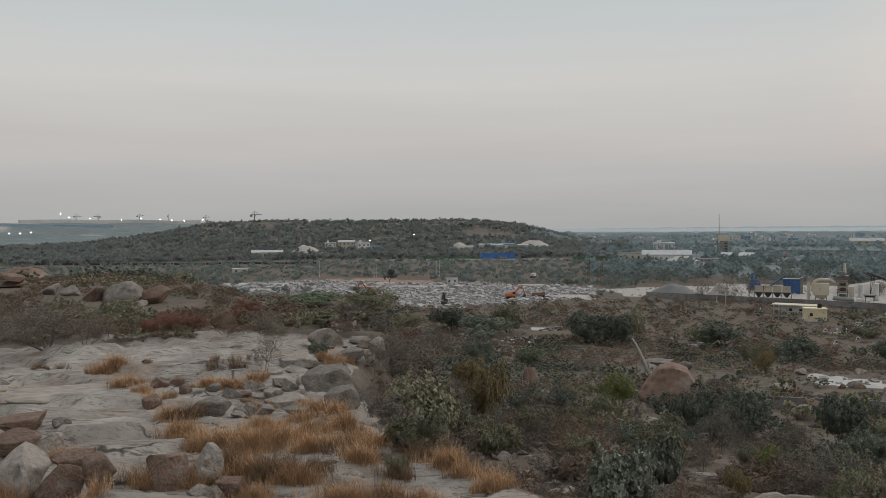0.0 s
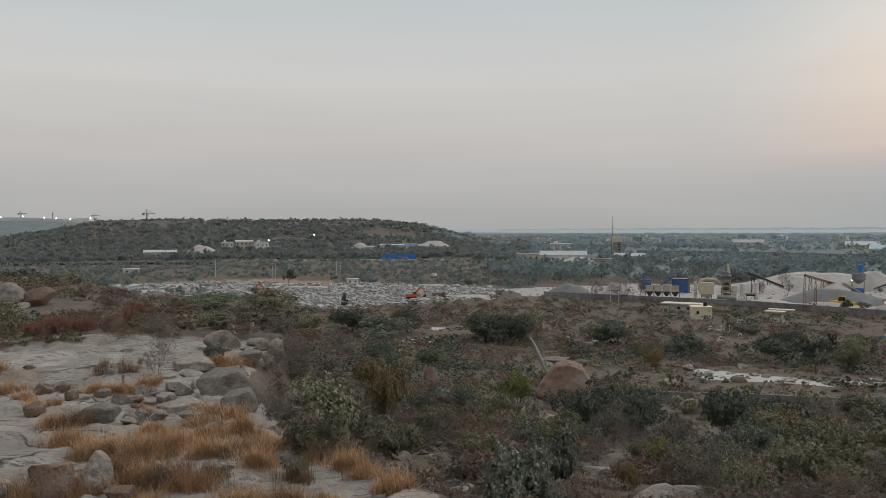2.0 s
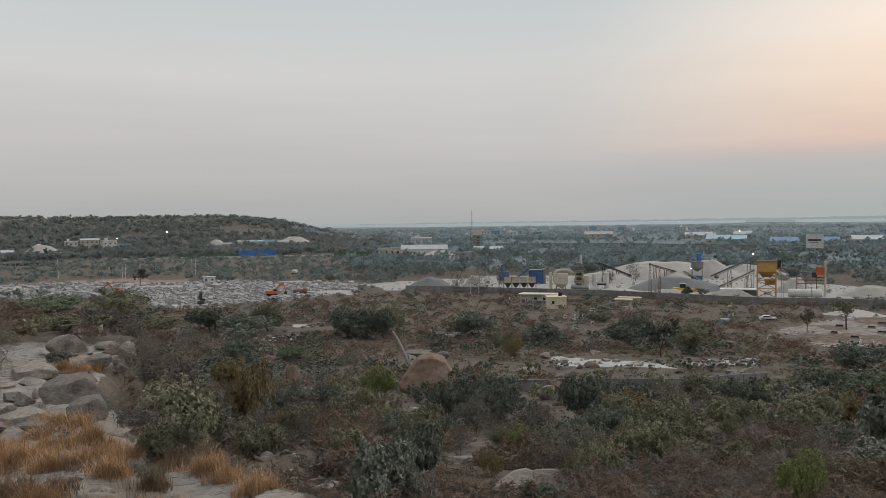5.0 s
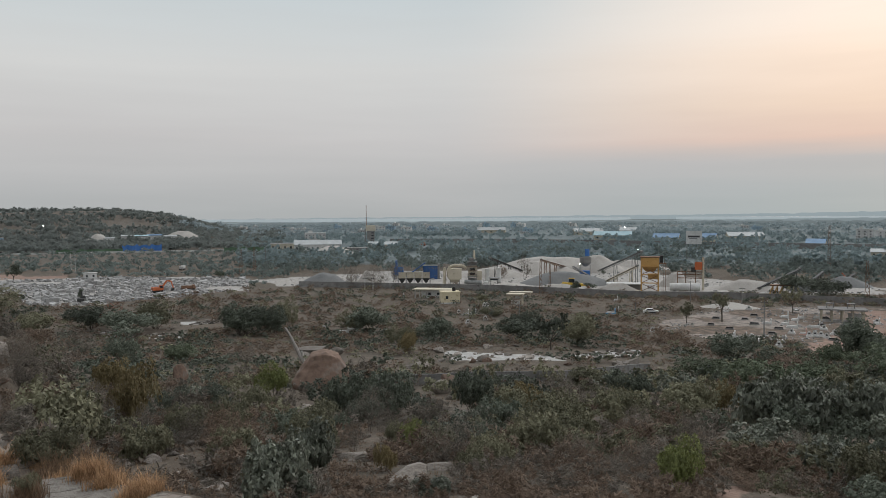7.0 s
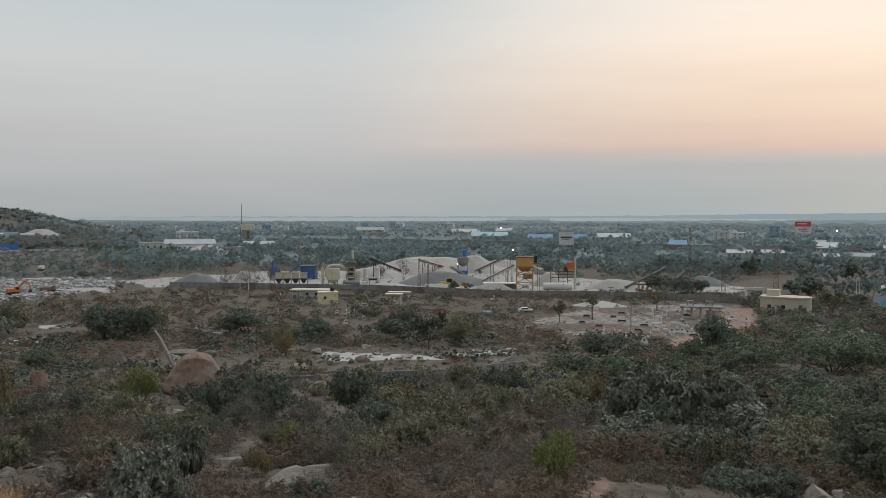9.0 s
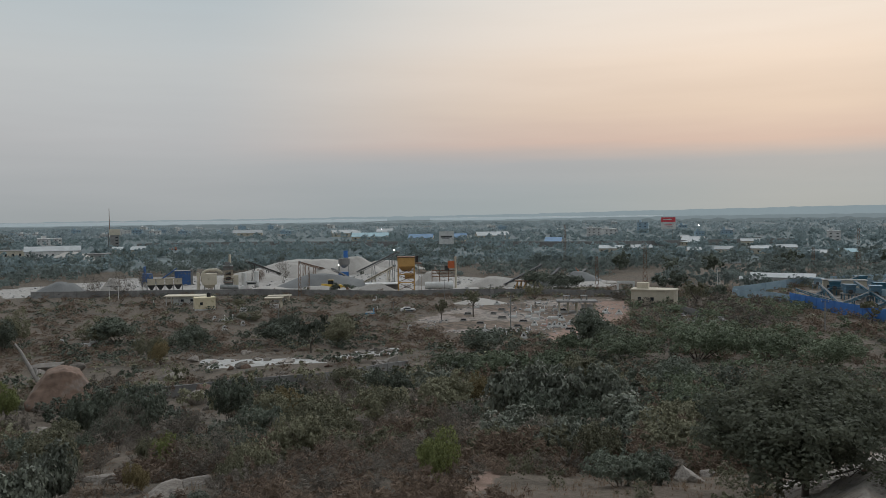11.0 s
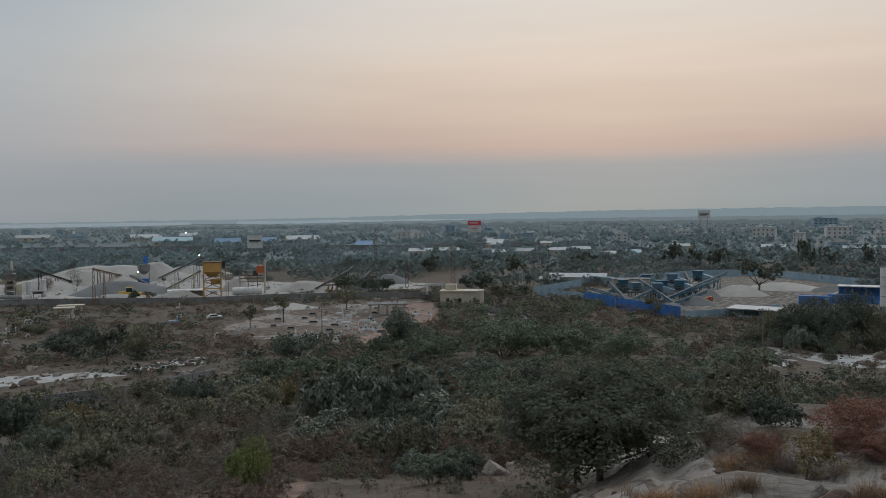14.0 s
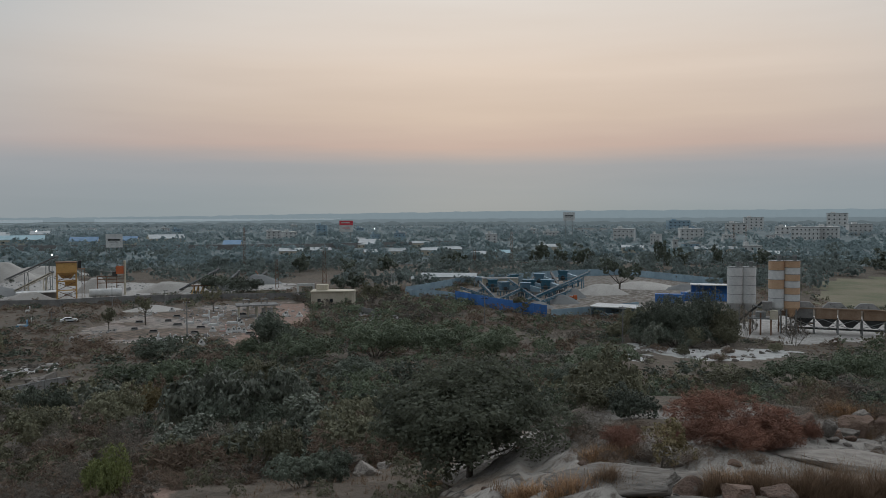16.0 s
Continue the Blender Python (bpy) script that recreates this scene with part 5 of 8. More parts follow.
def tufts(name, n, az0, az1, d0, d1, seed, mat, label):
    rng = np.random.default_rng(seed)
    spots = []
    for _ in range(n):
        d = math.sqrt(rng.uniform(d0 ** 2, d1 ** 2)) if d0 > 60 else rng.uniform(d0, d1)
        a = rng.uniform(az0, az1)
        x, y = d * math.sin(radians(a)), d * math.cos(radians(a))
        if noise.noise((x * 0.07, y * 0.07, 5)) > -0.15 and not off_track(x, y):
            spots.append((a, d, 0.6 + d * 0.004, 0.6, 1, rng.uniform(0.2, 0.42) * (1 + d * 0.003)))
    blades(name, spots, mat, label, "grass", seed, 9)


def low_scrub(name, n, az0, az1, d0, d1, seed, tone, w, label):
    """A carpet of knee-high dry brush."""
    rng = np.random.default_rng(seed)
    spots = []
    for _ in range(n):
        a, d = rng.uniform(az0, az1), math.exp(rng.uniform(math.log(d0), math.log(d1)))
        x, y = d * math.sin(radians(a)), d * math.cos(radians(a))
        if noise.noise((x * 0.05, y * 0.05, seed)) > -0.22 and not off_track(x, y) and (d > 75 or clear_of(a, d) > 0.1) and free(x, y):
            s = rng.uniform(*w) * (0.75 + d / 300)
            spots.append((x, y, s, s * rng.uniform(0.3, 0.55)))
    near = [p for p in spots if math.hypot(p[0], p[1]) < 85]
    woods(name, near or spots[:4], tone, label, 0.085, 170)
    woods(name, [p for p in spots if math.hypot(p[0], p[1]) >= 85] or spots[:4], tone, label, 0.15, 75)


def valley_scrub(name, n, az0, az1, d0, d1, seed, tone, w, label, leaf, many):
    """Shrubs that grow into one another over the valley, past those that can be told apart."""
    rng = np.random.default_rng(seed)
    spots = []
    for _ in range(n):
        a, d = rng.uniform(az0, az1), math.exp(rng.uniform(math.log(d0), math.log(d1)))
        x, y = d * math.sin(radians(a)), d * math.cos(radians(a))
        if noise.noise((x * 0.04, y * 0.04, seed)) > -0.1 and not off_track(x, y) and rng.random() < (0.9 if d > 195 else clear_of(a, d)) and free(x, y) and not (110 < d < 160 and 22 < a < 40 and rng.random() < 0.6):
            s = rng.uniform(*w)
            spots.append((x, y, s, s * (rng.uniform(0.45, 0.75) if d < 110 else rng.uniform(0.28, 0.55))))
    woods(name, spots, tone, label, leaf, many)


valley_scrub("valley_scrub", 420, -6, 62, 36, 125, 71, "brown", (1.8, 4.2), "dry brown shrubs growing into one another", 0.075, 480)
valley_scrub("olive_scrub", 420, -4, 62, 40, 125, 72, "olive", (1.8, 4.0), "dull olive shrubs growing into one another", 0.06, 620)
valley_scrub("grey_scrub", 400, -8, 62, 36, 125, 73, "grey", (1.8, 4.2), "leafless grey shrubs growing into one another", 0.075, 480)
valley_scrub("dark_scrub", 360, 46, 98, 66, 215, 74, "dark", (3.5, 7.0), "dark green thorn scrub growing into one another", 0.042, 860)
valley_scrub("green_scrub", 350, 46, 98, 66, 215, 75, "green", (3.5, 7.5), "feathery green thorn scrub growing into one another", 0.042, 860)
valley_scrub("thorn_scrub", 420, 46, 98, 66, 215, 76, "brown", (3.0, 6.0), "dry brown thorn scrub growing into one another", 0.065, 460)
valley_scrub("cover_olive", 620, 52, 99, 58, 205, 86, "olive", (2.4, 5.0), "dull olive scrub that covers the slope", 0.075, 240)
valley_scrub("cover_brown", 620, 52, 99, 58, 205, 87, "brown", (2.2, 4.6), "dry brown scrub that covers the slope", 0.08, 220)
valley_scrub("cover_grey", 460, 52, 99, 58, 205, 88, "grey", (2.2, 4.6), "grey leafless scrub that covers the slope", 0.08, 220)
valley_scrub("plain_scrub", 2300, -14, 58, 112, 330, 77, "dark", (2.5, 6.5), "dark low thorn shrubs on the flat land", 0.1, 150)
valley_scrub("plain_brush", 2700, -14, 58, 112, 330, 78, "brown", (2.5, 6.0), "dry brown shrubs on the flat land", 0.09, 130)
valley_scrub("plain_olive", 1300, -14, 58, 112, 330, 81, "olive", (2.0, 5.0), "olive shrubs on the flat land", 0.095, 130)
valley_scrub("bank_scrub", 1100, 46, 100, 200, 330, 91, "brown", (2.5, 6.0), "dry brown shrubs before the works' wall", 0.085, 130)
valley_scrub("bank_thorn", 1000, 46, 100, 200, 330, 92, "olive", (2.5, 6.0), "dull olive thorn shrubs before the works' wall", 0.08, 150)
valley_scrub("bank_green", 800, 46, 100, 200, 330, 93, "dark", (3.0, 7.0), "dark green thorn shrubs before the works' wall", 0.08, 220)
valley_scrub("wall_trees", 150, 53, 64, 205, 300, 84, "grey", (5.0, 9.0), "bare grey-brown trees beside the cream building", 0.07, 420)
valley_scrub("wall_brush", 150, 62, 80, 205, 250, 99, "brown", (3.5, 7.0), "dry brown bushes below the deep blue wall", 0.06, 330)
valley_scrub("wall_thorn", 170, 53, 66, 195, 296, 85, "green", (5.0, 9.0), "green thorn trees along the crusher yard's wall", 0.06, 420)
valley_scrub("ridge_scrub", 620, -34, -9, 46, 200, 79, "olive", (1.6, 3.4), "olive shrubs along the rocky ridge", 0.075, 360)
valley_scrub("ridge_thorn", 520, -34, -7, 44, 200, 80, "brown", (1.6, 3.4), "dry brown shrubs along the rocky ridge", 0.075, 360)
low_scrub("dry_brush", 1500, -6, 66, 34, 190, 61, "brown", (1.0, 2.6), "low dry brown brush over the valley floor")
low_scrub("grey_brush", 900, -8, 100, 34, 230, 62, "grey", (1.0, 2.4), "low leafless grey brush over the valley floor")
low_scrub("meadow_brush", 2600, -30, 66, 150, 340, 63, "brown", (1.5, 3.5), "low dry brown brush on the flat land")
low_scrub("olive_brush", 1300, -30, 100, 60, 340, 64, "olive", (1.2, 3.2), "low olive green brush on the flat land")
low_scrub("ridge_brush", 900, -34, -10, 60, 200, 65, "brown", (1.5, 3.5), "low dry brush along the rocky ridge")
valley_scrub("flank_scrub", 1300, -36, -3, 150, 430, 97, "dark", (3.0, 7.0), "dark low scrub on the flank of the ridge", 0.095, 120)
valley_scrub("flank_olive", 600, -36, -3, 130, 430, 98, "olive", (2.5, 6.0), "olive low scrub on the flank of the ridge", 0.095, 120)
valley_scrub("gully_twigs", 240, -9, 6, 26, 75, 82, "grey", (1.4, 3.2), "grey leafless shrubs below the slab's edge", 0.07, 620)
valley_scrub("gully_brush", 200, -9, 6, 26, 75, 83, "brown", (1.2, 2.8), "dry brown shrubs below the slab's edge", 0.07, 560)
valley_scrub("slope_brush", 420, 3, 64, 20, 42, 94, "brown", (1.0, 2.4), "dry brown brush on the slope below the slab", 0.062, 460)
valley_scrub("slope_twigs", 340, 3, 64, 20, 42, 95, "grey", (1.0, 2.4), "grey leafless brush on the slope below the slab", 0.062, 480)
valley_scrub("slope_olive", 130, 8, 64, 22, 44, 96, "olive", (1.0, 2.2), "olive brush on the slope below the slab", 0.045, 800)
tufts("valley_grass", 4800, -2, 66, 18, 95, 31, BROWN_GRASS, "low dry brown grass over the valley floor")
tufts("meadow_grass", 3600, -30, 66, 95, 300, 32, BROWN_GRASS, "low dry brown grass on the flat land")


def rubble(name, poly, n, size, label, seed, mat=RUBBLE):
    """Broken stone over an area as one thing: small angular blocks."""
    rng = np.random.default_rng(seed)
    xs, ys = [p[0] for p in poly], [p[1] for p in poly]
    base = Shape().box(0, 0, -0.4, 1, 1, 1).v
    base, faces = np.array(base), [(3, 2, 1, 0), (4, 5, 6, 7), (0, 1, 5, 4), (1, 2, 6, 5), (2, 3, 7, 6), (3, 0, 4, 7)]
    out = []
    while len(out) < n:
        x, y = rng.uniform(min(xs), max(xs)), rng.uniform(min(ys), max(ys))
        if not inside(poly, x, y) or noise.noise((x * 0.03, y * 0.05, 1)) < -0.3:
            continue
        s = size * rng.lognormal(0, 0.4)
        v = base * (1 + 0.35 * rng.normal(size=(8, 3))) * s
        c, q = math.cos(x * 9), math.sin(x * 9)
        v = np.stack([v[:, 0] * c - v[:, 1] * q + x, v[:, 0] * q + v[:, 1] * c + y, v[:, 2] * 0.7 + rough_land(x, y)], 1)
        out.append(v[np.array(faces)])
    tagged(new(name, quads(name, np.concatenate(out), mat)), label, "rubble", kind="stuff")


rubble("quarried_blocks", STONE_FIELD, 5200, 0.85, "field of broken pale granite blocks from quarrying", 41)
rubble("yard_rubble", YARD, 900, 0.5, "loose broken stone about the crushing yard", 42)
rubble("graveyard_rubble", GRAVEYARD, 500, 0.35, "loose stones and rubbish between the graves", 43)
rubble("bank_rubble", area(56.60, 222.3, 57.39, 244.7, 59.76, 227.3, 62.15, 191.4, 59.76, 192.1), 420, 0.5, "tipped white stone and waste below the scrub", 44)
for _, outcrop in enumerate(OUTCROPS):
    rubble("outcrop_stones", outcrop, 40, 0.6, "loose flakes of stone on a flat granite outcrop", 50 + _, GRANITE)


# ---------------------------------------------------------------- materials of built things
CONCRETE = material("weathered_concrete", (0.15, 0.145, 0.14), (0.28, 0.27, 0.26), 0.5, 0.9, 0.2, 5, 0.1, speck=((0.09, 0.085, 0.08), 0.9, 0.62))
WHITE = material("stained_white_paint", (0.42, 0.41, 0.40), (0.66, 0.65, 0.63), 0.4, 0.7, 0.1, 4, 0.1, speck=((0.3, 0.28, 0.26), 0.7, 0.62))
CREAM = material("cream_plaster", (0.42, 0.37, 0.29), (0.58, 0.52, 0.42), 0.4, 0.8, 0.1, 4, 0.06, speck=((0.28, 0.25, 0.2), 0.7, 0.63))
YELLOW_WALL = material("yellow_plaster", (0.56, 0.48, 0.32), (0.68, 0.6, 0.44), 0.5, 0.8, 0.1, 4, speck=((0.3, 0.25, 0.14), 0.8, 0.63))
STEEL = material("dusty_grey_steel", (0.16, 0.165, 0.165), (0.3, 0.3, 0.29), 0.8, 0.6, 0.1, 6, 0.15, 0.3)
DARK_STEEL = material("dark_steel", (0.035, 0.035, 0.037), (0.08, 0.078, 0.075), 1, 0.6, 0.1, 6, 0.2, 0.3)
BLUE = material("blue_painted_sheet", (0.04, 0.12, 0.34), (0.07, 0.19, 0.48), 0.4, 0.55, 0.1, 4, 0.12, speck=((0.14, 0.17, 0.2), 0.7, 0.64))
PALE_BLUE = material("faded_pale_blue_sheet", (0.2, 0.29, 0.36), (0.32, 0.41, 0.47), 0.4, 0.6, 0.1, 4, 0.1, speck=((0.2, 0.2, 0.19), 0.7, 0.63))
MACHINE_BLUE = material("dusty_blue_machine_paint", (0.07, 0.14, 0.2), (0.14, 0.225, 0.29), 0.6, 0.6, 0.1, 5, 0.15, speck=((0.2, 0.19, 0.18), 0.9, 0.58))
TEAL = material("teal_machine_paint", (0.035, 0.105, 0.16), (0.075, 0.185, 0.26), 0.6, 0.55, 0.1, 5, 0.15, speck=((0.17, 0.16, 0.15), 0.9, 0.6))
ORANGE = material("ochre_orange_paint", (0.42, 0.24, 0.08), (0.56, 0.34, 0.13), 0.6, 0.6, 0.1, 5, 0.1, speck=((0.18, 0.1, 0.05), 0.9, 0.62))
DIGGER = material("orange_digger_paint", (0.38, 0.095, 0.04), (0.5, 0.15, 0.06), 0.8, 0.5, 0.1, 5, 0.1)
LOADER = material("yellow_loader_paint", (0.5, 0.32, 0.04), (0.64, 0.43, 0.08), 0.8, 0.5, 0.1, 5)
RUSTY = material("rusty_iron", (0.13, 0.075, 0.05), (0.25, 0.15, 0.1), 1, 0.85, 0.2, 6, 0.15)
RED_SIGN = material("red_print", (0.5, 0.06, 0.08), (0.6, 0.09, 0.1), 0.5, 0.6)
BLACK = material("black_plastic", (0.015, 0.015, 0.016), (0.03, 0.03, 0.03), 1, 0.5)
DARK_GLASS = material("dark_window_glass", (0.02, 0.024, 0.028), (0.05, 0.055, 0.06), 0.4, 0.15)
RUBBER = material("tyre_rubber", (0.02, 0.02, 0.02), (0.04, 0.04, 0.04), 2, 0.9)
SAND_PILE = material("pale_crushed_sand", (0.3, 0.278, 0.254), (0.45, 0.42, 0.387), 0.15, 0.95, 0.4, 2.5, 0.06)
GREY_PILE = material("grey_gravel", (0.13, 0.13, 0.13), (0.22, 0.22, 0.215), 0.15, 0.95, 0.4, 3, 0.06)
TOMB_BLUE = material("blue_limewash", (0.12, 0.3, 0.5), (0.2, 0.4, 0.6), 0.6, 0.8)
PINK_WASH = material("pink_limewash", (0.5, 0.3, 0.26), (0.6, 0.4, 0.35), 0.6, 0.8)
# white roof sheet with haze greyed into its colour
HAZED_ROOF = material("haze_greyed_roof_sheet", (0.3, 0.31, 0.31), (0.44, 0.45, 0.45), 0.2, 0.6, 0, 2, 0.12)
NAVY = material("dark_blue_machine_paint", (0.03, 0.075, 0.19), (0.055, 0.12, 0.28), 0.4, 0.55, 0.1, 4, 0.12, speck=((0.14, 0.15, 0.16), 0.7, 0.56))
ROOFS = [material("grey_roof_sheet", (0.26, 0.27, 0.27), (0.4, 0.41, 0.41), 0.2, 0.6, 0, 2, 0.15), material("cyan_roof_sheet", (0.25, 0.38, 0.42), (0.36, 0.48, 0.52), 0.2, 0.6, 0, 2, 0.1), material("blue_roof_sheet", (0.09, 0.17, 0.28), (0.15, 0.25, 0.37), 0.2, 0.6, 0, 2, 0.1), HAZED_ROOF]


def glow(name, colour, power):
    m = bpy.data.materials.new(name)
    m.use_nodes = True
    b = m.node_tree.nodes["Principled BSDF"]
    b.inputs["Emission Color"].default_value, b.inputs["Emission Strength"].default_value = (*colour, 1), power
    return m


LAMP_GLOW = glow("lit_floodlight", (1.0, 0.96, 0.88), 14.0)


def B(e, name, mat, x, y, z, sx, sy, sz, label="", rz=0.0, taper=1.0):
    return part(name, Shape().box(x, y, z, sx, sy, sz, rz, taper), mat, e, label)


def T(e, name, mat, p, q, r, r2=None, n=12, label=""):
    return part(name, Shape().tube(p, q, r, r2, n), mat, e, label, True if n > 8 else False)


# ---------------------------------------------------------------- walls and fences
def wall_run(name, pts, h, mat, label, panel=6.0, thick=0.22, post=None, post_h=0.25, cap=None):
    """A wall from point to point of bearings and distances, in panels between posts."""
    e = new(name)
    tagged(e, label, "wall", kind="structure")
    i = 0
    for (a0, d0), (a1, d1) in zip(pts, pts[1:]):
        p, q = Vector(at(a0, d0)), Vector(at(a1, d1))
        n = max(1, round((q - p).length / panel))
        for k in range(n):
            s, t = p.lerp(q, k / n), p.lerp(q, (k + 1) / n)
            s.z, t.z = rough_land(s.x, s.y), rough_land(t.x, t.y)
            run = (t - s).to_2d()
            u = run.normalized()
            side = Vector((-u.y, u.x))

            def slab(z0, z1, w, a=0.02, b=0.02):
                k = Shape()
                for o, g, v in ((s, s.z, a), (t, t.z, -b)):
                    for sg in (-1, 1):
                        for z in (z0, z1):
                            k.v.append((o.x + u.x * v + side.x * sg * w / 2, o.y + u.y * v + side.y * sg * w / 2, g + z))
                k.f = [(0, 1, 3, 2), (4, 6, 7, 5), (0, 4, 5, 1), (2, 3, 7, 6), (1, 5, 7, 3), (0, 2, 6, 4)]
                return k

            part("panel", slab(-0.6, h, thick), mat, e)
            if cap:
                part("coping", slab(h + 0.003, h + 0.09, thick + 0.1, 0, 0), cap, e, "pale coping")
            if post:
                part("post", Shape().box(s.x, s.y, s.z - 0.6, thick + 0.14, thick + 0.14, h + 0.6 + post_h, math.degrees(math.atan2(u.y, u.x))), post, e)
    return e


def pairs(*v):
    return list(zip(v[0::2], v[1::2]))


wall_run("field_wall", pairs(17.67, 105.3, 23.04, 104.1, 27.84, 106.2, 32.19, 109.6, 35.30, 116.8, 38.34, 126.3), 1.35, CONCRETE, "low grey precast wall with posts across the scrub", 3.0, 0.12, CONCRETE, 0.12, CONCRETE)
wall_run("works_wall", pairs(14.04, 345.7, 20.70, 330.2, 27.86, 317.9, 33.35, 304.8, 37.93, 295.3, 42.34, 300.6, 47.89, 295.8, 53.09, 280.9), 2.3, CONCRETE, "long grey block wall round the crushing works", 9.0, 0.3, CONCRETE, 0.15, CONCRETE)
wall_run("bank_wall", pairs(56.80, 239.4, 58.38, 227.7), 1.8, CONCRETE, "short grey wall below the cream building", 4.0)
wall_run("blue_wall", pairs(60.49, 304.2, 62.16, 286.5, 63.99, 268.8), 2.4, PALE_BLUE, "faded pale blue sheet wall of a crusher yard", 3.0, 0.1, PALE_BLUE, 0.05)
wall_run("deep_blue_wall", pairs(63.99, 267.2, 66.93, 243.2, 70.40, 225.0), 3.3, BLUE, "deep blue sheet wall of a crusher yard", 3.0, 0.1, BLUE, 0.05)
wall_run("back_wall", pairs(60.49, 306.7, 63.75, 328.2, 67.72, 351.3, 71.64, 376.0, 75.49, 390.5, 82.12, 338.2), 3.0, PALE_BLUE, "grey-blue sheet wall at the back of a crusher yard", 6.0, 0.12)
wall_run("side_wall", pairs(70.68, 224.1, 73.59, 234.6, 76.64, 248.6), 2.2, PALE_BLUE, "pale blue-grey sheet wall beside a yard", 4.0, 0.12)
wall_run("road_wall", pairs(20.33, 821.2, 28.65, 803.4, 38.29, 734.3, 52.58, 687.5, 64.74, 770.4), 4.6, CONCRETE, "long pale wall of a raised road across the plain", 30.0, 0.5)
wall_run("road_rail", pairs(-5.72, 688.8, 0.62, 683.3, 5.37, 676.5, 10.05, 684.7), 1.3, WHITE, "white barrier along the far road", 4.0, 0.3)
wall_run("verge_fence", pairs(-26.67, 721.2, -20.33, 672.5, -14.18, 657.9, -8.85, 635.9), 1.6, DARK_STEEL, "dark fence along the far road", 12.0, 0.2, WHITE, 0.2)
wall_run("bench_wall", pairs(-27.5, 2480, -21, 2470, -16.5, 2450), 9, WHITE, "pale long wall of a quarry bench on the ridge", 60.0, 1.0)
wall_run("lower_bench", pairs(-29, 2350, -25.5, 2340, -22, 2330), 6, PALE_BLUE, "pale quarry bench on the ridge", 60.0, 1.0)


# ---------------------------------------------------------------- buildings
def building(az, d, w, deep, h, label, mat=WHITE, floors=1, cols=4, turn=0.0, roof="flat", roof_mat=None, category="house", name="house", group="", lift=0.0):
    """A plastered house: walls, roof, its windows row by row, parapet or gable, and a door."""
    e = thing(name, az, d, label, category, turn, group, -lift)
    B(e, "wall", mat, 0, 0, -1.0, w, deep, h + 1.0)
    if roof == "flat":
        B(e, "roof", roof_mat or CONCRETE, 0, 0, h + 0.003, w + 0.6, deep + 0.6, 0.22)
        if floors > 1:
            B(e, "parapet", mat, 0, 0, h + 0.226, w, deep, 0.8)
            B(e, "stair_head", mat, -w * 0.22, 0, h + 1.03, w * 0.2, deep * 0.4, 2.2)
    else:
        rise = deep * 0.14
        s = Shape()
        k = 0.5
        s.v = [(-w / 2 - k, -deep / 2 - k, h), (w / 2 + k, -deep / 2 - k, h), (w / 2 + k, 0, h + rise), (-w / 2 - k, 0, h + rise), (-w / 2 - k, deep / 2 + k, h), (w / 2 + k, deep / 2 + k, h)]
        s.v += [(x, y, z + 0.12) for x, y, z in s.v]
        s.f = [(0, 3, 2, 1), (3, 4, 5, 2), (6, 7, 8, 9), (9, 8, 11, 10), (0, 1, 7, 6), (5, 4, 10, 11), (1, 2, 8, 7), (2, 5, 11, 8), (3, 0, 6, 9), (4, 3, 9, 10)]
        part("roof", s, roof_mat or ROOFS[0], e)
        g = Shape()
        for x in (-w / 2 + 0.002, w / 2 - 0.002):
            b = len(g.v)
            g.v += [(x, -deep / 2, h), (x, deep / 2, h), (x, 0, h + rise - 0.02), (x + 0.1 * (1 if x < 0 else -1), -deep / 2, h), (x + 0.1 * (1 if x < 0 else -1), deep / 2, h), (x + 0.1 * (1 if x < 0 else -1), 0, h + rise - 0.02)]
            g.f += [(b, b + 1, b + 2), (b + 3, b + 5, b + 4)]
        part("gable", g, mat, e)
    fh = h / floors
    for f in range(floors):
        for c in range(cols):
            x = (c + 0.5) / cols * w - w / 2
            B(e, "window", DARK_GLASS, x, -deep / 2 - 0.01, f * fh + fh * 0.36, w / cols * 0.3, 0.09, fh * 0.32, "dark glazed window")
            if floors > 1:
                B(e, "sill", CONCRETE, x, -deep / 2 - 0.1, f * fh + fh * 0.36 - 0.14, w / cols * 0.4, 0.3, 0.12)
    return e


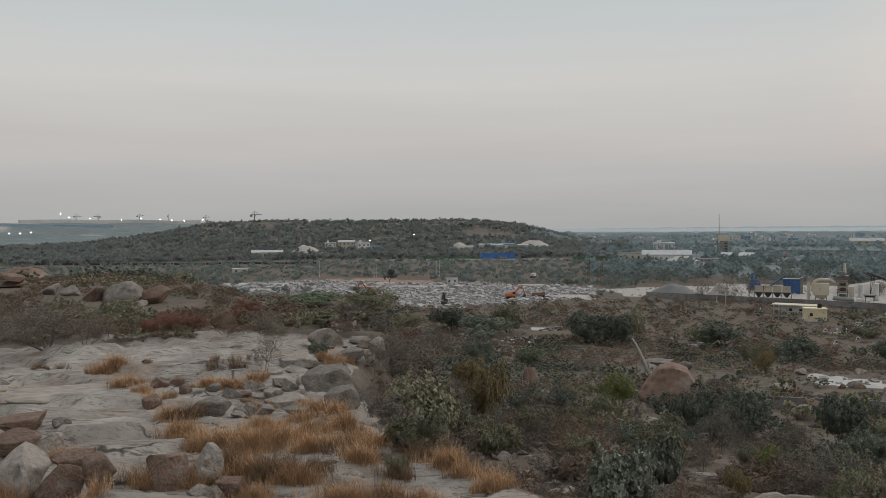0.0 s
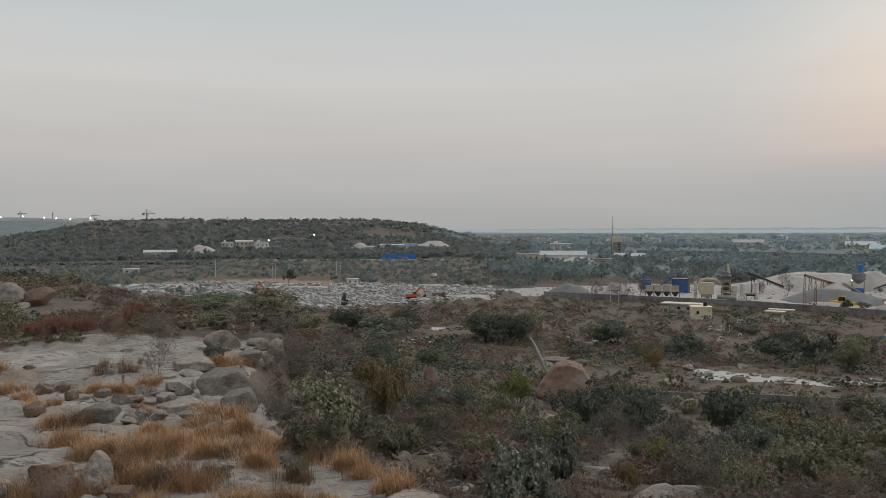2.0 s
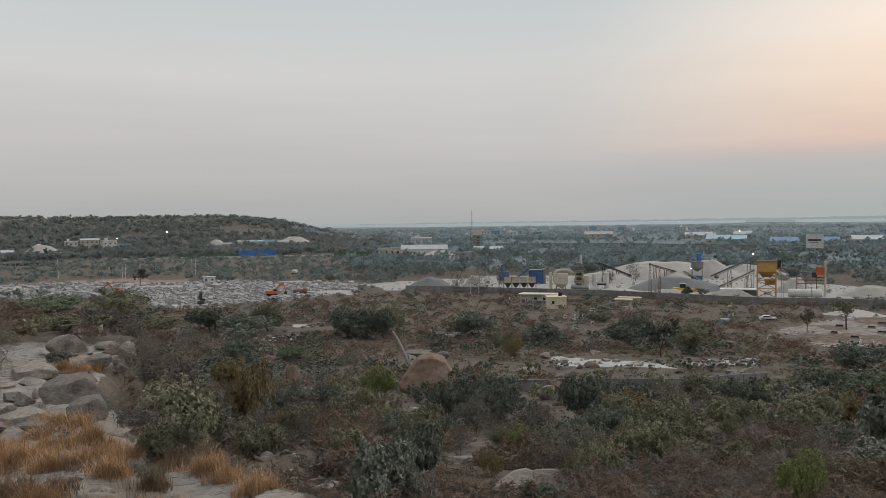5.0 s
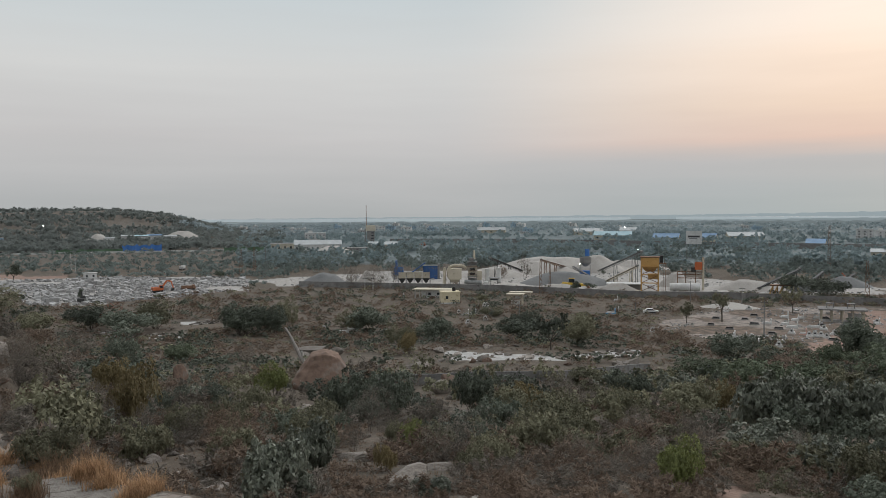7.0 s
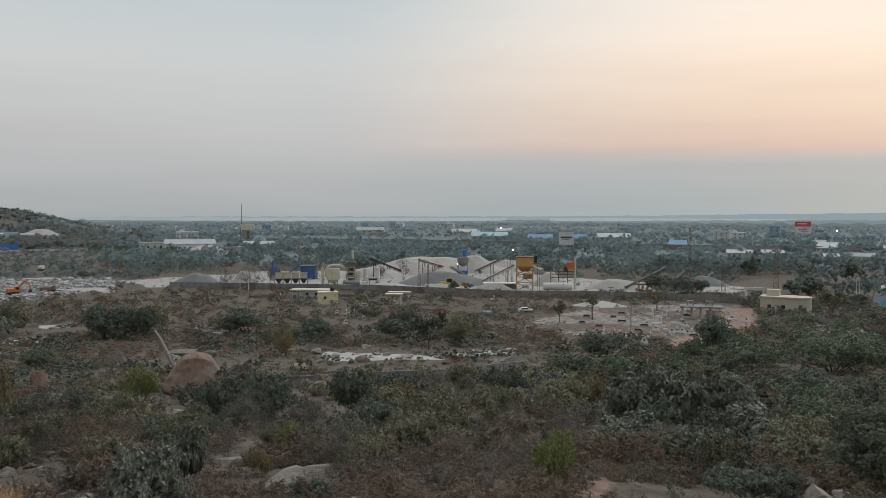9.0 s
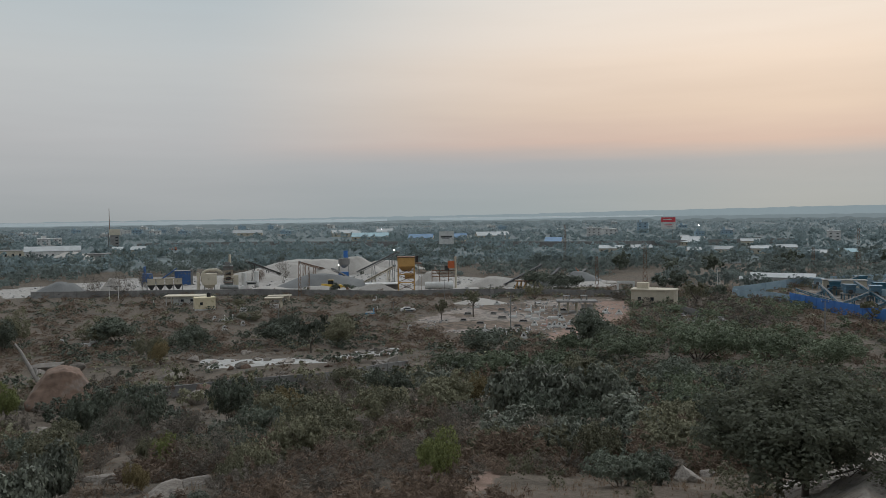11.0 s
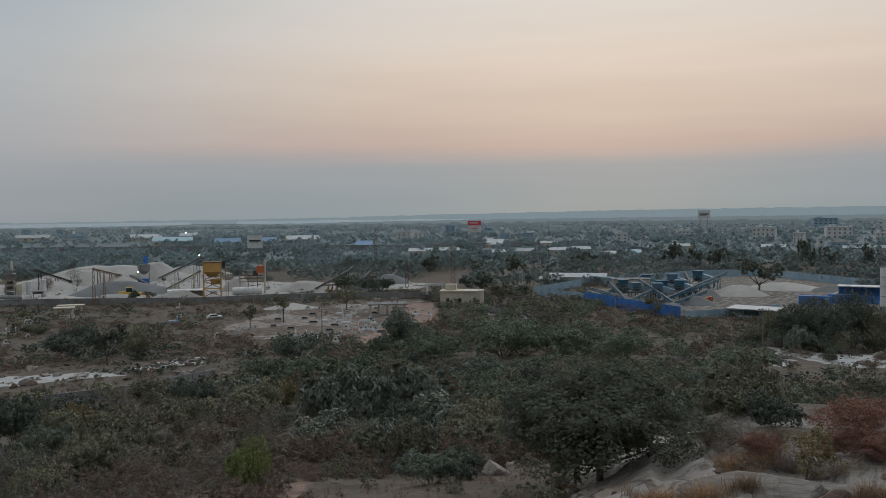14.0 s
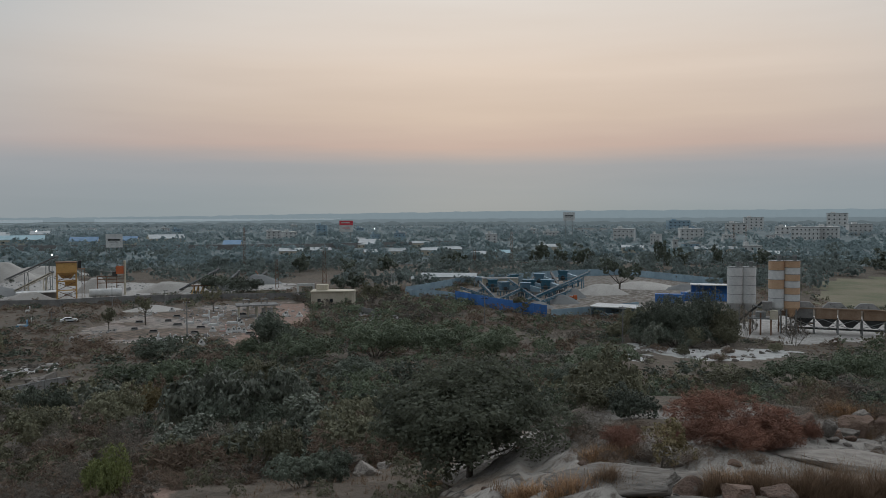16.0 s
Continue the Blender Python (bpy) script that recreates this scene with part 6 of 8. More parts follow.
# the two sheds on the meadow
def small_sheds():
    e = thing("white_shed", 23.40, 278.6, "low white shed with a flat slab roof on posts", "shed", -12)
    w = 12.74
    B(e, "wall", WHITE, 1.0, 0, -0.5, w - 3.0, 5, 3.3)
    B(e, "roof", CREAM, 0, -0.2, 2.85, w + 0.8, 6.4, 0.3, "pale concrete slab roof")
    for x in (-w / 2 + 0.3, -w / 2 + 1.9):
        B(e, "post", WHITE, x, -2.4, -0.5, 0.3, 0.3, 3.35)
    B(e, "doorway", DARK_GLASS, -w / 2 + 2.53, -0.5, 0, 0.1, 2, 2.1)
    for x in (-1.0, 2.0):
        B(e, "window", DARK_GLASS, x, -2.51, 1.2, 0.9, 0.08, 0.8)
    e = thing("yellow_hut", 24.51, 258.8, "small yellow plastered hut with a black water tank", "hut", 8)
    w = 5.92
    B(e, "wall", YELLOW_WALL, 0, 0, -0.5, w, 4.5, 4.0)
    B(e, "parapet", YELLOW_WALL, 0, 0, 3.503, w + 0.3, 4.8, 0.35)
    B(e, "base_course", WHITE, 0, 0, -0.5, w + 0.12, 4.62, 0.95, "greyish base course")
    B(e, "window", DARK_GLASS, -w * 0.2, -2.28, 1.6, 0.8, 0.08, 0.9)
    T(e, "water_tank", BLACK, (w * 0.22, 0, 3.86), (w * 0.22, 0, 5.0), 0.6, label="black plastic water tank")
    T(e, "tank_lid", BLACK, (w * 0.22, 0, 5.0), (w * 0.22, 0, 5.2), 0.5, 0.25)
    for p, q, w, h in (((29.12, 257.2), 0, 5.52, 3.39), ((29.51, 276.4), 0, 7.66, 2.30)):
        e = thing("stone_canopy", p[0], p[1], "pale concrete canopy on splayed pillars in the meadow", "canopy", -8)
        for x in (-w * 0.4, w * 0.4):
            for y in (-1.2, 1.2):
                part("pillar", Shape().beam((x * 1.06, y, -0.4), (x * 0.9, y, h - 0.5), 0.5, 0.5), CREAM, e)
        B(e, "beam", CREAM, 0, 0, h - 0.9, w * 0.86, 2.9, 0.4)
        B(e, "slab", CREAM, 0, 0, h - 0.497, w, 3.6, 0.3)
        B(e, "bench", WHITE, 0, 0, 0, w * 0.5, 1.0, 0.9)


small_sheds()


# the graveyard
def grave(az, d, length=2.0, mat=WHITE, kind=0, turn=0.0):
    e = thing("grave", az, d, {0: "whitewashed grave with a raised slab and headstone", 1: "whitewashed grave with an arched headstone", 2: "dark polished grave slab on a low plinth", 3: "painted grave with a stepped base and headstone"}[kind], "grave", turn, "graves in the graveyard", 0.05)
    mats = {0: (WHITE, WHITE), 1: (WHITE, WHITE), 2: (CONCRETE, BLACK), 3: (mat, WHITE)}[kind]
    B(e, "plinth", mats[0], 0, 0, 0, length, 1.1, 0.35)
    B(e, "slab", mats[1], 0, 0, 0.353, length * 0.85, 0.85, 0.3, taper=0.93)
    if kind in (0, 3):
        B(e, "headstone", mats[0], length * 0.42, 0, 0.36, 0.25, 0.9, 0.95)
        T(e, "headstone_top", mats[0], (length * 0.42 - 0.12, 0, 1.3), (length * 0.42 + 0.12, 0, 1.3), 0.42, n=12)
    if kind == 1:
        part("headstone", Shape().prism([(-0.5, 0), (0.5, 0), (0.5, 0.6), (0.3, 0.9), (0, 1.0), (-0.3, 0.9), (-0.5, 0.6)], -0.15, 0.15, 0, 0.3), mats[0], e)
        # black plate on the face paints the shade of a recess
        part("niche_shade", Shape().prism([(-0.22, 0), (0.22, 0), (0.22, 0.25), (0, 0.4), (-0.22, 0.25)], -0.19, -0.16, 0, 0.62), BLACK, e, "small black plate that paints the shade of a hollow")
    return e


for g in (grave(45.01, 219.2, 2.4, kind=2), grave(45.77, 221.4, 2.4), grave(47.31, 215.8, 2.8), grave(47.47, 230.9, 2.0), grave(46.50, 211.5, 2.2, kind=2), grave(48.57, 218.8, 3.2), grave(49.17, 215.3, 1.8, kind=1), grave(49.79, 207.3, 2.0, kind=1),
          grave(47.95, 203.6, 1.6, PINK_WASH, 3), grave(48.32, 200.4, 1.4, kind=1), grave(48.65, 202.0, 1.4, kind=1), grave(49.01, 202.4, 1.4, kind=1), grave(49.34, 200.4, 1.6, kind=1), grave(46.09, 201.2, 1.8, kind=2), grave(44.08, 191.0, 3.6), grave(44.85, 191.0, 2.6, kind=1),
          grave(45.78, 189.1, 1.5, kind=1), grave(46.16, 187.2, 1.5, kind=1), grave(46.64, 187.2, 2.2), grave(43.44, 193.7, 3.0), grave(51.64, 205.7, 3.0), grave(31.87, 209.8, 2.6), grave(35.70, 233.2, 2.8, TOMB_BLUE, 3), grave(36.09, 237.5, 1.4), grave(38.43, 235.6, 2.8, kind=2), grave(38.51, 198.8, 1.2, kind=1),
          grave(25.15, 230.5, 1.4, kind=1), grave(25.58, 227.7, 2.2), grave(26.10, 229.1, 2.4), grave(26.94, 249.1, 1.4, kind=1), grave(27.10, 249.1, 1.4, kind=1), grave(25.78, 209.0, 1.4, kind=1), grave(27.01, 216.6, 1.2, kind=1), grave(21.13, 287.7, 1.8), grave(36.04, 268.8, 1.4),
          grave(15.67, 200.4, 1.2, kind=1), grave(17.02, 194.5, 2.6), grave(17.64, 197.6, 2.4), grave(50.21, 178.8, 3.2), grave(46.87, 221.4, 2.0), grave(49.27, 237.0, 2.0, kind=2), grave(47.80, 235.1, 1.8), grave(43.47, 189.9, 2.2), grave(45.00, 179.9, 2.2), grave(46.52, 178.5, 1.6, kind=1)):
    g.rotation_mode = "XYZ"
for _ in range(26):
    a, d = float(RNG.uniform(42, 55)), float(RNG.uniform(188, 285))
    if inside(GRAVEYARD, d * math.sin(radians(a)), d * math.cos(radians(a))):
        grave(a, d, float(RNG.uniform(1.3, 2.4)), kind=int(RNG.integers(3)), turn=float(RNG.uniform(-15, 15)))


def pavilion():
    w, h = 10.54, 3.24
    e = thing("open_pavilion", 50.19, 234.2, "open concrete pavilion with a flat roof on columns", "pavilion", 4, sink=0.2)
    B(e, "floor_slab", CONCRETE, 0, 0, -0.3, w, 6, 0.6)
    for i in range(5):
        for y in (-2.6, 2.6):
            B(e, "column", CREAM, -w / 2 + 0.4 + i * (w - 0.8) / 4, y, 0.3, 0.35, 0.35, h - 0.3)
    B(e, "roof", CONCRETE, 0, 0, h + 0.003, w + 0.8, 6.8, 0.35)
    for x in (-w * 0.27, w * 0.2):
        f = B(e, "roof_frame", CONCRETE, x, 0, h + 1.5, 1.9, 1.6, 0.16)
        for a in (-0.8, 0.8):
            for b in (-0.65, 0.65):
                B(f, "leg", CONCRETE, x + a, b, h + 0.353, 0.18, 0.18, 1.15)
    B(e, "back_wall", WHITE, w * 0.3, 2.3, 0.3, w * 0.3, 0.2, 1.8)


pavilion()


def gatehouse():
    w, h = 12.47, 4.45
    e = thing("cream_building", 55.37, 257.2, "cream single-storey building with a rounded flat-roofed end", "building", -6)
    pts = [(-w / 2, -3.5), (w * 0.3, -3.5)] + [(w * 0.3 + 3.5 * math.sin(i * math.pi / 8), -3.5 * math.cos(i * math.pi / 8)) for i in range(1, 9)] + [(-w / 2, 3.5)]
    s = Shape()
    for z in (-0.6, h):
        s.v += [(x, y, z) for x, y in pts]
    n = len(pts)
    s.f = [(i, (i + 1) % n, n + (i + 1) % n, n + i) for i in range(n)] + [tuple(range(2 * n - 1, n - 1, -1))[::-1]]
    part("wall", s, CREAM, e)
    r = Shape()
    for z in (h + 0.003, h + 0.3):
        r.v += [(x * 1.03, y * 1.08, z) for x, y in pts]
    r.f = [(i, (i + 1) % n, n + (i + 1) % n, n + i) for i in range(n)] + [tuple(range(n, 2 * n)), tuple(range(n - 1, -1, -1))]
    part("roof", r, CREAM, e)
    for x in (-w * 0.3, 0.0):
        B(e, "window", DARK_GLASS, x, -3.52, 1.3, 1.0, 0.08, 1.1)
    B(e, "stair_head", CREAM, -w * 0.25, 0.5, h + 0.303, 3.5, 3, 1.8)
    g = thing("yard_gate", 53.54, 280.3, "tall pale gate frame at the works entrance", "gate", 0)
    gw, gh = 5.24, 5.44
    for x in (-gw / 2, gw / 2):
        B(g, "gate_post", WHITE, x, 0, -0.4, 0.7, 0.7, gh + 0.4)
    B(g, "lintel", WHITE, 0, 0, gh - 0.8, gw - 0.71, 0.6, 0.8)
    B(g, "gate_leaf", STEEL, -gw * 0.25, 0.2, 0.1, gw * 0.42, 0.08, gh * 0.4)


gatehouse()


# ---------------------------------------------------------------- vehicles
def car(az, d, turn, paint, label):
    e = thing("car", az, d, label, "car", turn)
    part("body", Shape().prism([(-2.1, 0.35), (2.1, 0.35), (2.15, 0.75), (1.9, 0.92), (1.0, 1.0), (0.5, 1.42), (-1.0, 1.45), (-1.6, 1.0), (-2.05, 0.95)], -0.85, 0.85), paint, e)
    part("side_window", Shape().prism([(0.85, 1.0), (0.42, 1.36), (-0.95, 1.39), (-1.4, 1.0)], -0.865, 0.865), DARK_GLASS, e)
    for x in (-1.3, 1.3):
        for y in (-0.8, 0.8):
            w = T(e, "wheel", RUBBER, (x, y - 0.1, 0.32), (x, y + 0.1, 0.32), 0.32)
            T(w, "rim", STEEL, (x, y - 0.115, 0.32), (x, y + 0.115, 0.32), 0.18, n=10)
    return e


OCHRE = material("faded_ochre_band", (0.45, 0.28, 0.17), (0.57, 0.39, 0.26), 0.5, 0.6, 0.1, 4)
BLEACHED = material("bleached_wood", (0.22, 0.2, 0.185), (0.38, 0.355, 0.33), 2, 0.9, 0.3, 12)
WHITE_PAINT = material("white_car_paint", (0.6, 0.6, 0.6), (0.7, 0.7, 0.7), 0.5, 0.3)
BLACK_PAINT = material("black_car_paint", (0.02, 0.02, 0.022), (0.035, 0.035, 0.037), 0.5, 0.25)
car(50.70, 219.2, 25, BLACK_PAINT, "dark parked car on the red earth track")
car(50.99, 215.3, 22, BLACK_PAINT, "dark parked car beside another on the track")
car(38.38, 236.1, 5, WHITE_PAINT, "pale parked car among the graves")


def excavator(az, d, turn, label, size=1.0, reach=1.0, paint=None):
    e = thing("excavator", az, d, label, "excavator", turn, size=size)
    paint = paint or DIGGER
    for y in (-1.2, 1.2):
        part("track", Shape().prism([(-2.0, 0.1), (2.0, 0.1), (2.3, 0.45), (2.0, 0.85), (-2.0, 0.85), (-2.3, 0.45)], y - 0.3, y + 0.3), RUBBER, e)
    B(e, "turntable", DARK_STEEL, 0, 0, 0.7, 2.0, 1.9, 0.4)
    part("house", Shape().prism([(-2.4, 1.1), (1.4, 1.1), (1.4, 2.0), (-0.2, 2.3), (-2.2, 2.3), (-2.4, 2.0)], -1.3, 1.3), paint, e)
    part("cab", Shape().prism([(0.0, 1.1), (1.5, 1.1), (1.6, 2.0), (1.2, 3.0), (0.1, 3.0)], -1.28, -0.2), paint, e)
    part("cab_window", Shape().prism([(0.2, 2.0), (1.45, 2.0), (1.1, 2.85), (0.2, 2.85)], -1.3, -0.18), DARK_GLASS, e)
    part("boom", Shape().beam((1.2, 0.3, 1.8), (3.4 * reach, 0.3, 4.6), 0.45, 0.6).beam((3.4 * reach, 0.3, 4.6), (5.2 * reach, 0.3, 4.2), 0.4, 0.5), paint, e)
    part("dipper", Shape().beam((5.0 * reach, 0.3, 4.4), (5.9 * reach, 0.3, 1.6), 0.35, 0.45), paint, e)
    part("bucket", Shape().prism([(-0.5, 0.4), (0.3, 0.5), (0.5, 1.4), (-0.1, 1.6), (-0.7, 1.0)], -0.4, 1.0, 5.7 * reach, 0.1), DARK_STEEL, e)
    part("ram", Shape().tube((1.3, 0.3, 2.4), (2.8 * reach, 0.3, 3.7), 0.1), STEEL, e)
    return e


excavator(4.76, 316.6, 18, "orange tracked excavator working among broken stone", 0.95)
excavator(-5.15, 346.4, 160, "orange tracked excavator with its boom raised", 0.95)
excavator(0.08, 288.3, 80, "dark excavator standing in the stone field", 0.8, 0.5, DARK_STEEL)
excavator(50.64, 380.5, 165, "orange excavator on a gravel heap", 1.0)


def truck(az, d, turn, paint, label, size=1.0):
    e = thing("truck", az, d, label, "truck", turn, size=size)
    part("chassis", Shape().box(0, 0, 0.6, 6.6, 1.0, 0.3), DARK_STEEL, e)
    part("tipper_body", Shape().prism([(-3.3, 0.95), (1.5, 0.95), (1.7, 2.3), (-3.4, 2.3)], -1.2, 1.2), paint, e)
    part("cab", Shape().prism([(1.9, 0.6), (3.4, 0.6), (3.45, 1.6), (3.2, 2.7), (1.9, 2.7)], -1.15, 1.15), paint, e)
    part("windscreen", Shape().prism([(3.2, 1.65), (3.46, 1.62), (3.24, 2.5), (3.0, 2.5)], -1.0, 1.0), DARK_GLASS, e)
    for x in (-2.4, -1.2, 2.5):
        for y in (-1.05, 1.05):
            T(e, "wheel", RUBBER, (x, y - 0.2, 0.5), (x, y + 0.2, 0.5), 0.5)
    return e


truck(6.65, 324.3, 12, RUSTY, "dusty brown tipper truck in the stone field", 0.75)
truck(71.96, 269.3, 10, DIGGER, "orange loader truck beside the blue crushers", 0.7)
truck(22.51, 740.2, 0, DIGGER, "red truck on the far yard", 1.2)
truck(6.30, 448.3, 80, WHITE, "pale lorry parked at the edge of the works", 0.9)


def loader():
    e = thing("wheel_loader", 33.2, 331.0, "long yellow wheel loader in front of gravel heaps", "loader", 0)
    part("body", Shape().prism([(-5, 1.0), (3.5, 1.0), (3.5, 2.0), (1.5, 2.3), (-4.6, 2.6), (-5, 2.0)], -1.1, 1.1), LOADER, e)
    part("cab", Shape().prism([(-2.2, 2.4), (0.2, 2.2), (0.0, 4.0), (-2.0, 4.0)], -0.9, 0.9), DARK_GLASS, e)
    B(e, "cab_roof", LOADER, -1.0, 0, 4.003, 2.4, 2.0, 0.15)
    part("arm", Shape().beam((2.8, 0, 1.8), (5.2, 0, 0.9), 0.8, 0.5), LOADER, e)
    part("bucket", Shape().prism([(0, 0), (1.4, 0.1), (0.4, 1.5), (-0.1, 1.5)], -1.5, 1.5, 5.0, 0.2), RUSTY, e)
    for x in (-3.4, 1.9):
        for y in (-1.25, 1.25):
            T(e, "wheel", RUBBER, (x, y - 0.35, 0.9), (x, y + 0.35, 0.9), 0.9, n=14)


loader()


# ---------------------------------------------------------------- heaps
def heap(az, d, w, h, mat, label, deep=0.7, seed=0):
    """A poured heap: a cone with a slumped, uneven skirt."""
    s = Shape()
    n, rings = 28, 9
    off = Vector((seed * 3.1, seed * 1.7, 0))
    for r in range(rings + 1):
        f = r / rings
        for i in range(n):
            a = 2 * math.pi * i / n
            k = 1 + 0.18 * noise.noise(Vector((math.cos(a) * 1.3, math.sin(a) * 1.3, 0)) + off)
            z = h * min(0.92 + 0.1 * noise.noise(Vector((math.cos(a) * f * 3, math.sin(a) * f * 3, 5)) + off), 1.12 * (1 - f ** 1.2)) * (1 + 0.14 * noise.noise(Vector((math.cos(a) * f * 3.2, math.sin(a) * f * 3.2, 2)) + off)) - 0.3 * f
            s.v.append((math.cos(a) * f * k * w / 2 + 0.1 * w * (1 - f) * math.sin(seed), math.sin(a) * f * k * w / 2 * deep, z))
    s.f = [(r * n + i, (r + 1) * n + i, (r + 1) * n + (i + 1) % n, r * n + (i + 1) % n) for r in range(rings) for i in range(n)]
    ob = new("spoil_mound", s.mesh("spoil_mound", mat, True))
    ob.matrix_world = Matrix.Translation(at(az, d)) @ pose(0, 0, 0, 0, 0, -az)
    return tagged(ob, label, "mound")


heap(15.59, 349.9, 23.75, 5.82, GREY_PILE, "grey heap of crushed stone behind the wall", seed=1)
heap(18.73, 352.0, 11.22, 6.34, SAND_PILE, "pale heap of stone dust", seed=2)
heap(30.81, 416.3, 43.26, 6.63, SAND_PILE, "broad pale heap of crushed stone", seed=3)
heap(32.4, 446.0, 84.0, 7.4, SAND_PILE, "long pale quarry bank behind the works", 0.3, seed=24)
heap(37.0, 452.0, 44.0, 5.4, SAND_PILE, "pale bank of crushed stone behind the hopper", 0.35, seed=25)
heap(27.2, 392.0, 40.0, 4.6, SAND_PILE, "low pale bank behind the mixing plant", 0.4, seed=26)
heap(34.89, 427.3, 29.60, 9.18, SAND_PILE, "tall pale heap of crushed stone", seed=4)
heap(32.96, 349.2, 45.96, 5.81, GREY_PILE, "long grey heap of gravel", 0.35, seed=5)
heap(28.84, 333.5, 27.72, 2.08, SAND_PILE, "low pale bank of stone dust", 0.4, seed=6)
heap(31.99, 323.7, 26.90, 2.69, SAND_PILE, "low pale bank of stone dust", 0.3, seed=7)
heap(35.85, 321.1, 20.02, 3.34, SAND_PILE, "low pale bank of stone dust", 0.35, seed=8)
heap(39.97, 347.1, 14.43, 6.25, SAND_PILE, "steep pale heap behind the orange hopper", seed=9)
heap(44.81, 338.2, 30.46, 4.22, SAND_PILE, "long pale bank of crushed stone", 0.4, seed=10)
heap(48.21, 339.6, 21.17, 3.76, GREY_PILE, "grey-green overgrown bank of spoil", 0.4, seed=11)
heap(50.48, 367.8, 20.38, 4.33, GREY_PILE, "grey heap of gravel below the excavator", seed=12)
heap(43.42, 256.7, 19.56, 1.60, SAND_PILE, "low spread heap of pale rubble at the graveyard", 0.5, seed=13)
heap(73.9, 296.4, 22.0, 3.6, SAND_PILE, "pale heap of crushed stone by the blue crushers", seed=14)
heap(72.04, 280.3, 11.65, 3.49, GREY_PILE, "grey cone of gravel by the blue crushers", seed=15)
heap(77.00, 322.4, 34.0, 2.6, SAND_PILE, "broad low heap of crushed stone", 0.5, seed=16)
heap(79.4, 318.0, 14.0, 2.2, GREY_PILE, "low grey heap of gravel against the yard's back wall", 0.6, seed=33)
heap(71.4, 262.0, 13.0, 2.8, GREY_PILE, "grey heap of gravel behind the deep blue wall", 0.6, seed=34)
heap(80.6, 306.0, 12.0, 1.8, SAND_PILE, "low pale heap in the crusher yard", 0.6, seed=35)
heap(69.89, 248.6, 10.33, 2.07, GREY_PILE, "low grey heap inside the blue wall", seed=17)
heap(-9.42, 800.2, 41.57, 11.09, SAND_PILE, "pale quarry heap below the wooded hill", seed=18)
heap(6.35, 902.1, 49.99, 10.00, SAND_PILE, "bare pale bank below the wooded hill", seed=19)
heap(1.02, 851.3, 29.48, 9.44, SAND_PILE, "bare pale scar on the wooded hill", seed=20)


# ---------------------------------------------------------------- works machinery
def conveyor(p, q, width, mat, label, lift=(1.0, 9.0), legs=2, belt=None):
    """A belt conveyor from one bearing and distance to another, rising between two heights."""
    a, b = Vector(at(*p)), Vector(at(*q))
    a.z += lift[0]
    b.z += lift[1]
    e = new("conveyor")
    e.location = (a.x, a.y, a.z - lift[0])
    tagged(e, label, "conveyor")
    o = Vector(e.location)
    a, b = a - o, b - o
    ax = (b - a).normalized()
    side = ax.cross((0, 0, 1)).normalized() * width / 2
    up = Vector((0, 0, 0.7))
    part("belt", Shape().beam(a, b, width, 0.15), belt or DARK_STEEL, e)
    for s in (-1, 1):
        f = Shape().beam(a + side * s * 1.1 - up * 0.1, b + side * s * 1.1 - up * 0.1, 0.16, 0.2).beam(a + side * s * 1.1 - up, b + side * s * 1.1 - up, 0.16, 0.16)
        n = max(3, int((b - a).length / 2.0))
        for k in range(n):
            u, v = a.lerp(b, k / n) + side * s * 1.1, a.lerp(b, (k + 1) / n) + side * s * 1.1
            f.beam(u - up if k % 2 else u, v if k % 2 else v - up, 0.1, 0.1)
        part("truss", f, mat, e)
    for k in range(legs):
        m = a.lerp(b, (k + 1) / (legs + 0.4))
        base = -o.z + rough_land(o.x + m.x, o.y + m.y) - 0.3
        for s in (-1, 1):
            part("leg", Shape().beam((m.x + side.x * 1.6 * s, m.y + side.y * 1.6 * s, base), m + side * s - up, 0.22, 0.22), mat, e)
        part("brace", Shape().beam((m.x + side.x * 1.6, m.y + side.y * 1.6, base), m - side - up, 0.12, 0.12), mat, e)
    part("drum", Shape().tube(b - side, b + side, 0.4, n=10), STEEL, e)
    return e


conveyor((29.64, 407.3), (27.38, 376.8), 1.1, DARK_STEEL, "dark belt conveyor rising beside the asphalt plant", (2, 10))
conveyor((32.57, 417.2), (30.93, 388.2), 1.0, RUSTY, "rusty belt conveyor over the heaps", (3.5, 8.5))
conveyor((33.15, 400.8), (34.89, 356.3), 1.0, DARK_STEEL, "dark belt conveyor running down from a mixer", (4.5, 1.0))
conveyor((34.89, 379.8), (37.74, 344.4), 1.3, STEEL, "long covered conveyor rising to the orange hopper", (4.0, 14.5))
conveyor((35.05, 350.6), (37.48, 330.2), 1.1, CREAM, "pale belt conveyor feeding the orange hopper", (0.6, 9.5))
conveyor((45.16, 333.5), (47.74, 346.4), 1.3, DARK_STEEL, "dark belt conveyor on timber trestles", (1.2, 8.2), 3)
conveyor((48.04, 352.7), (49.03, 370.0), 0.9, DARK_STEEL, "small belt conveyor by a spoil bank", (1, 5.5))
conveyor((49.78, 359.8), (50.86, 381.3), 0.9, DARK_STEEL, "small belt conveyor at a gravel heap", (0.8, 4.2))


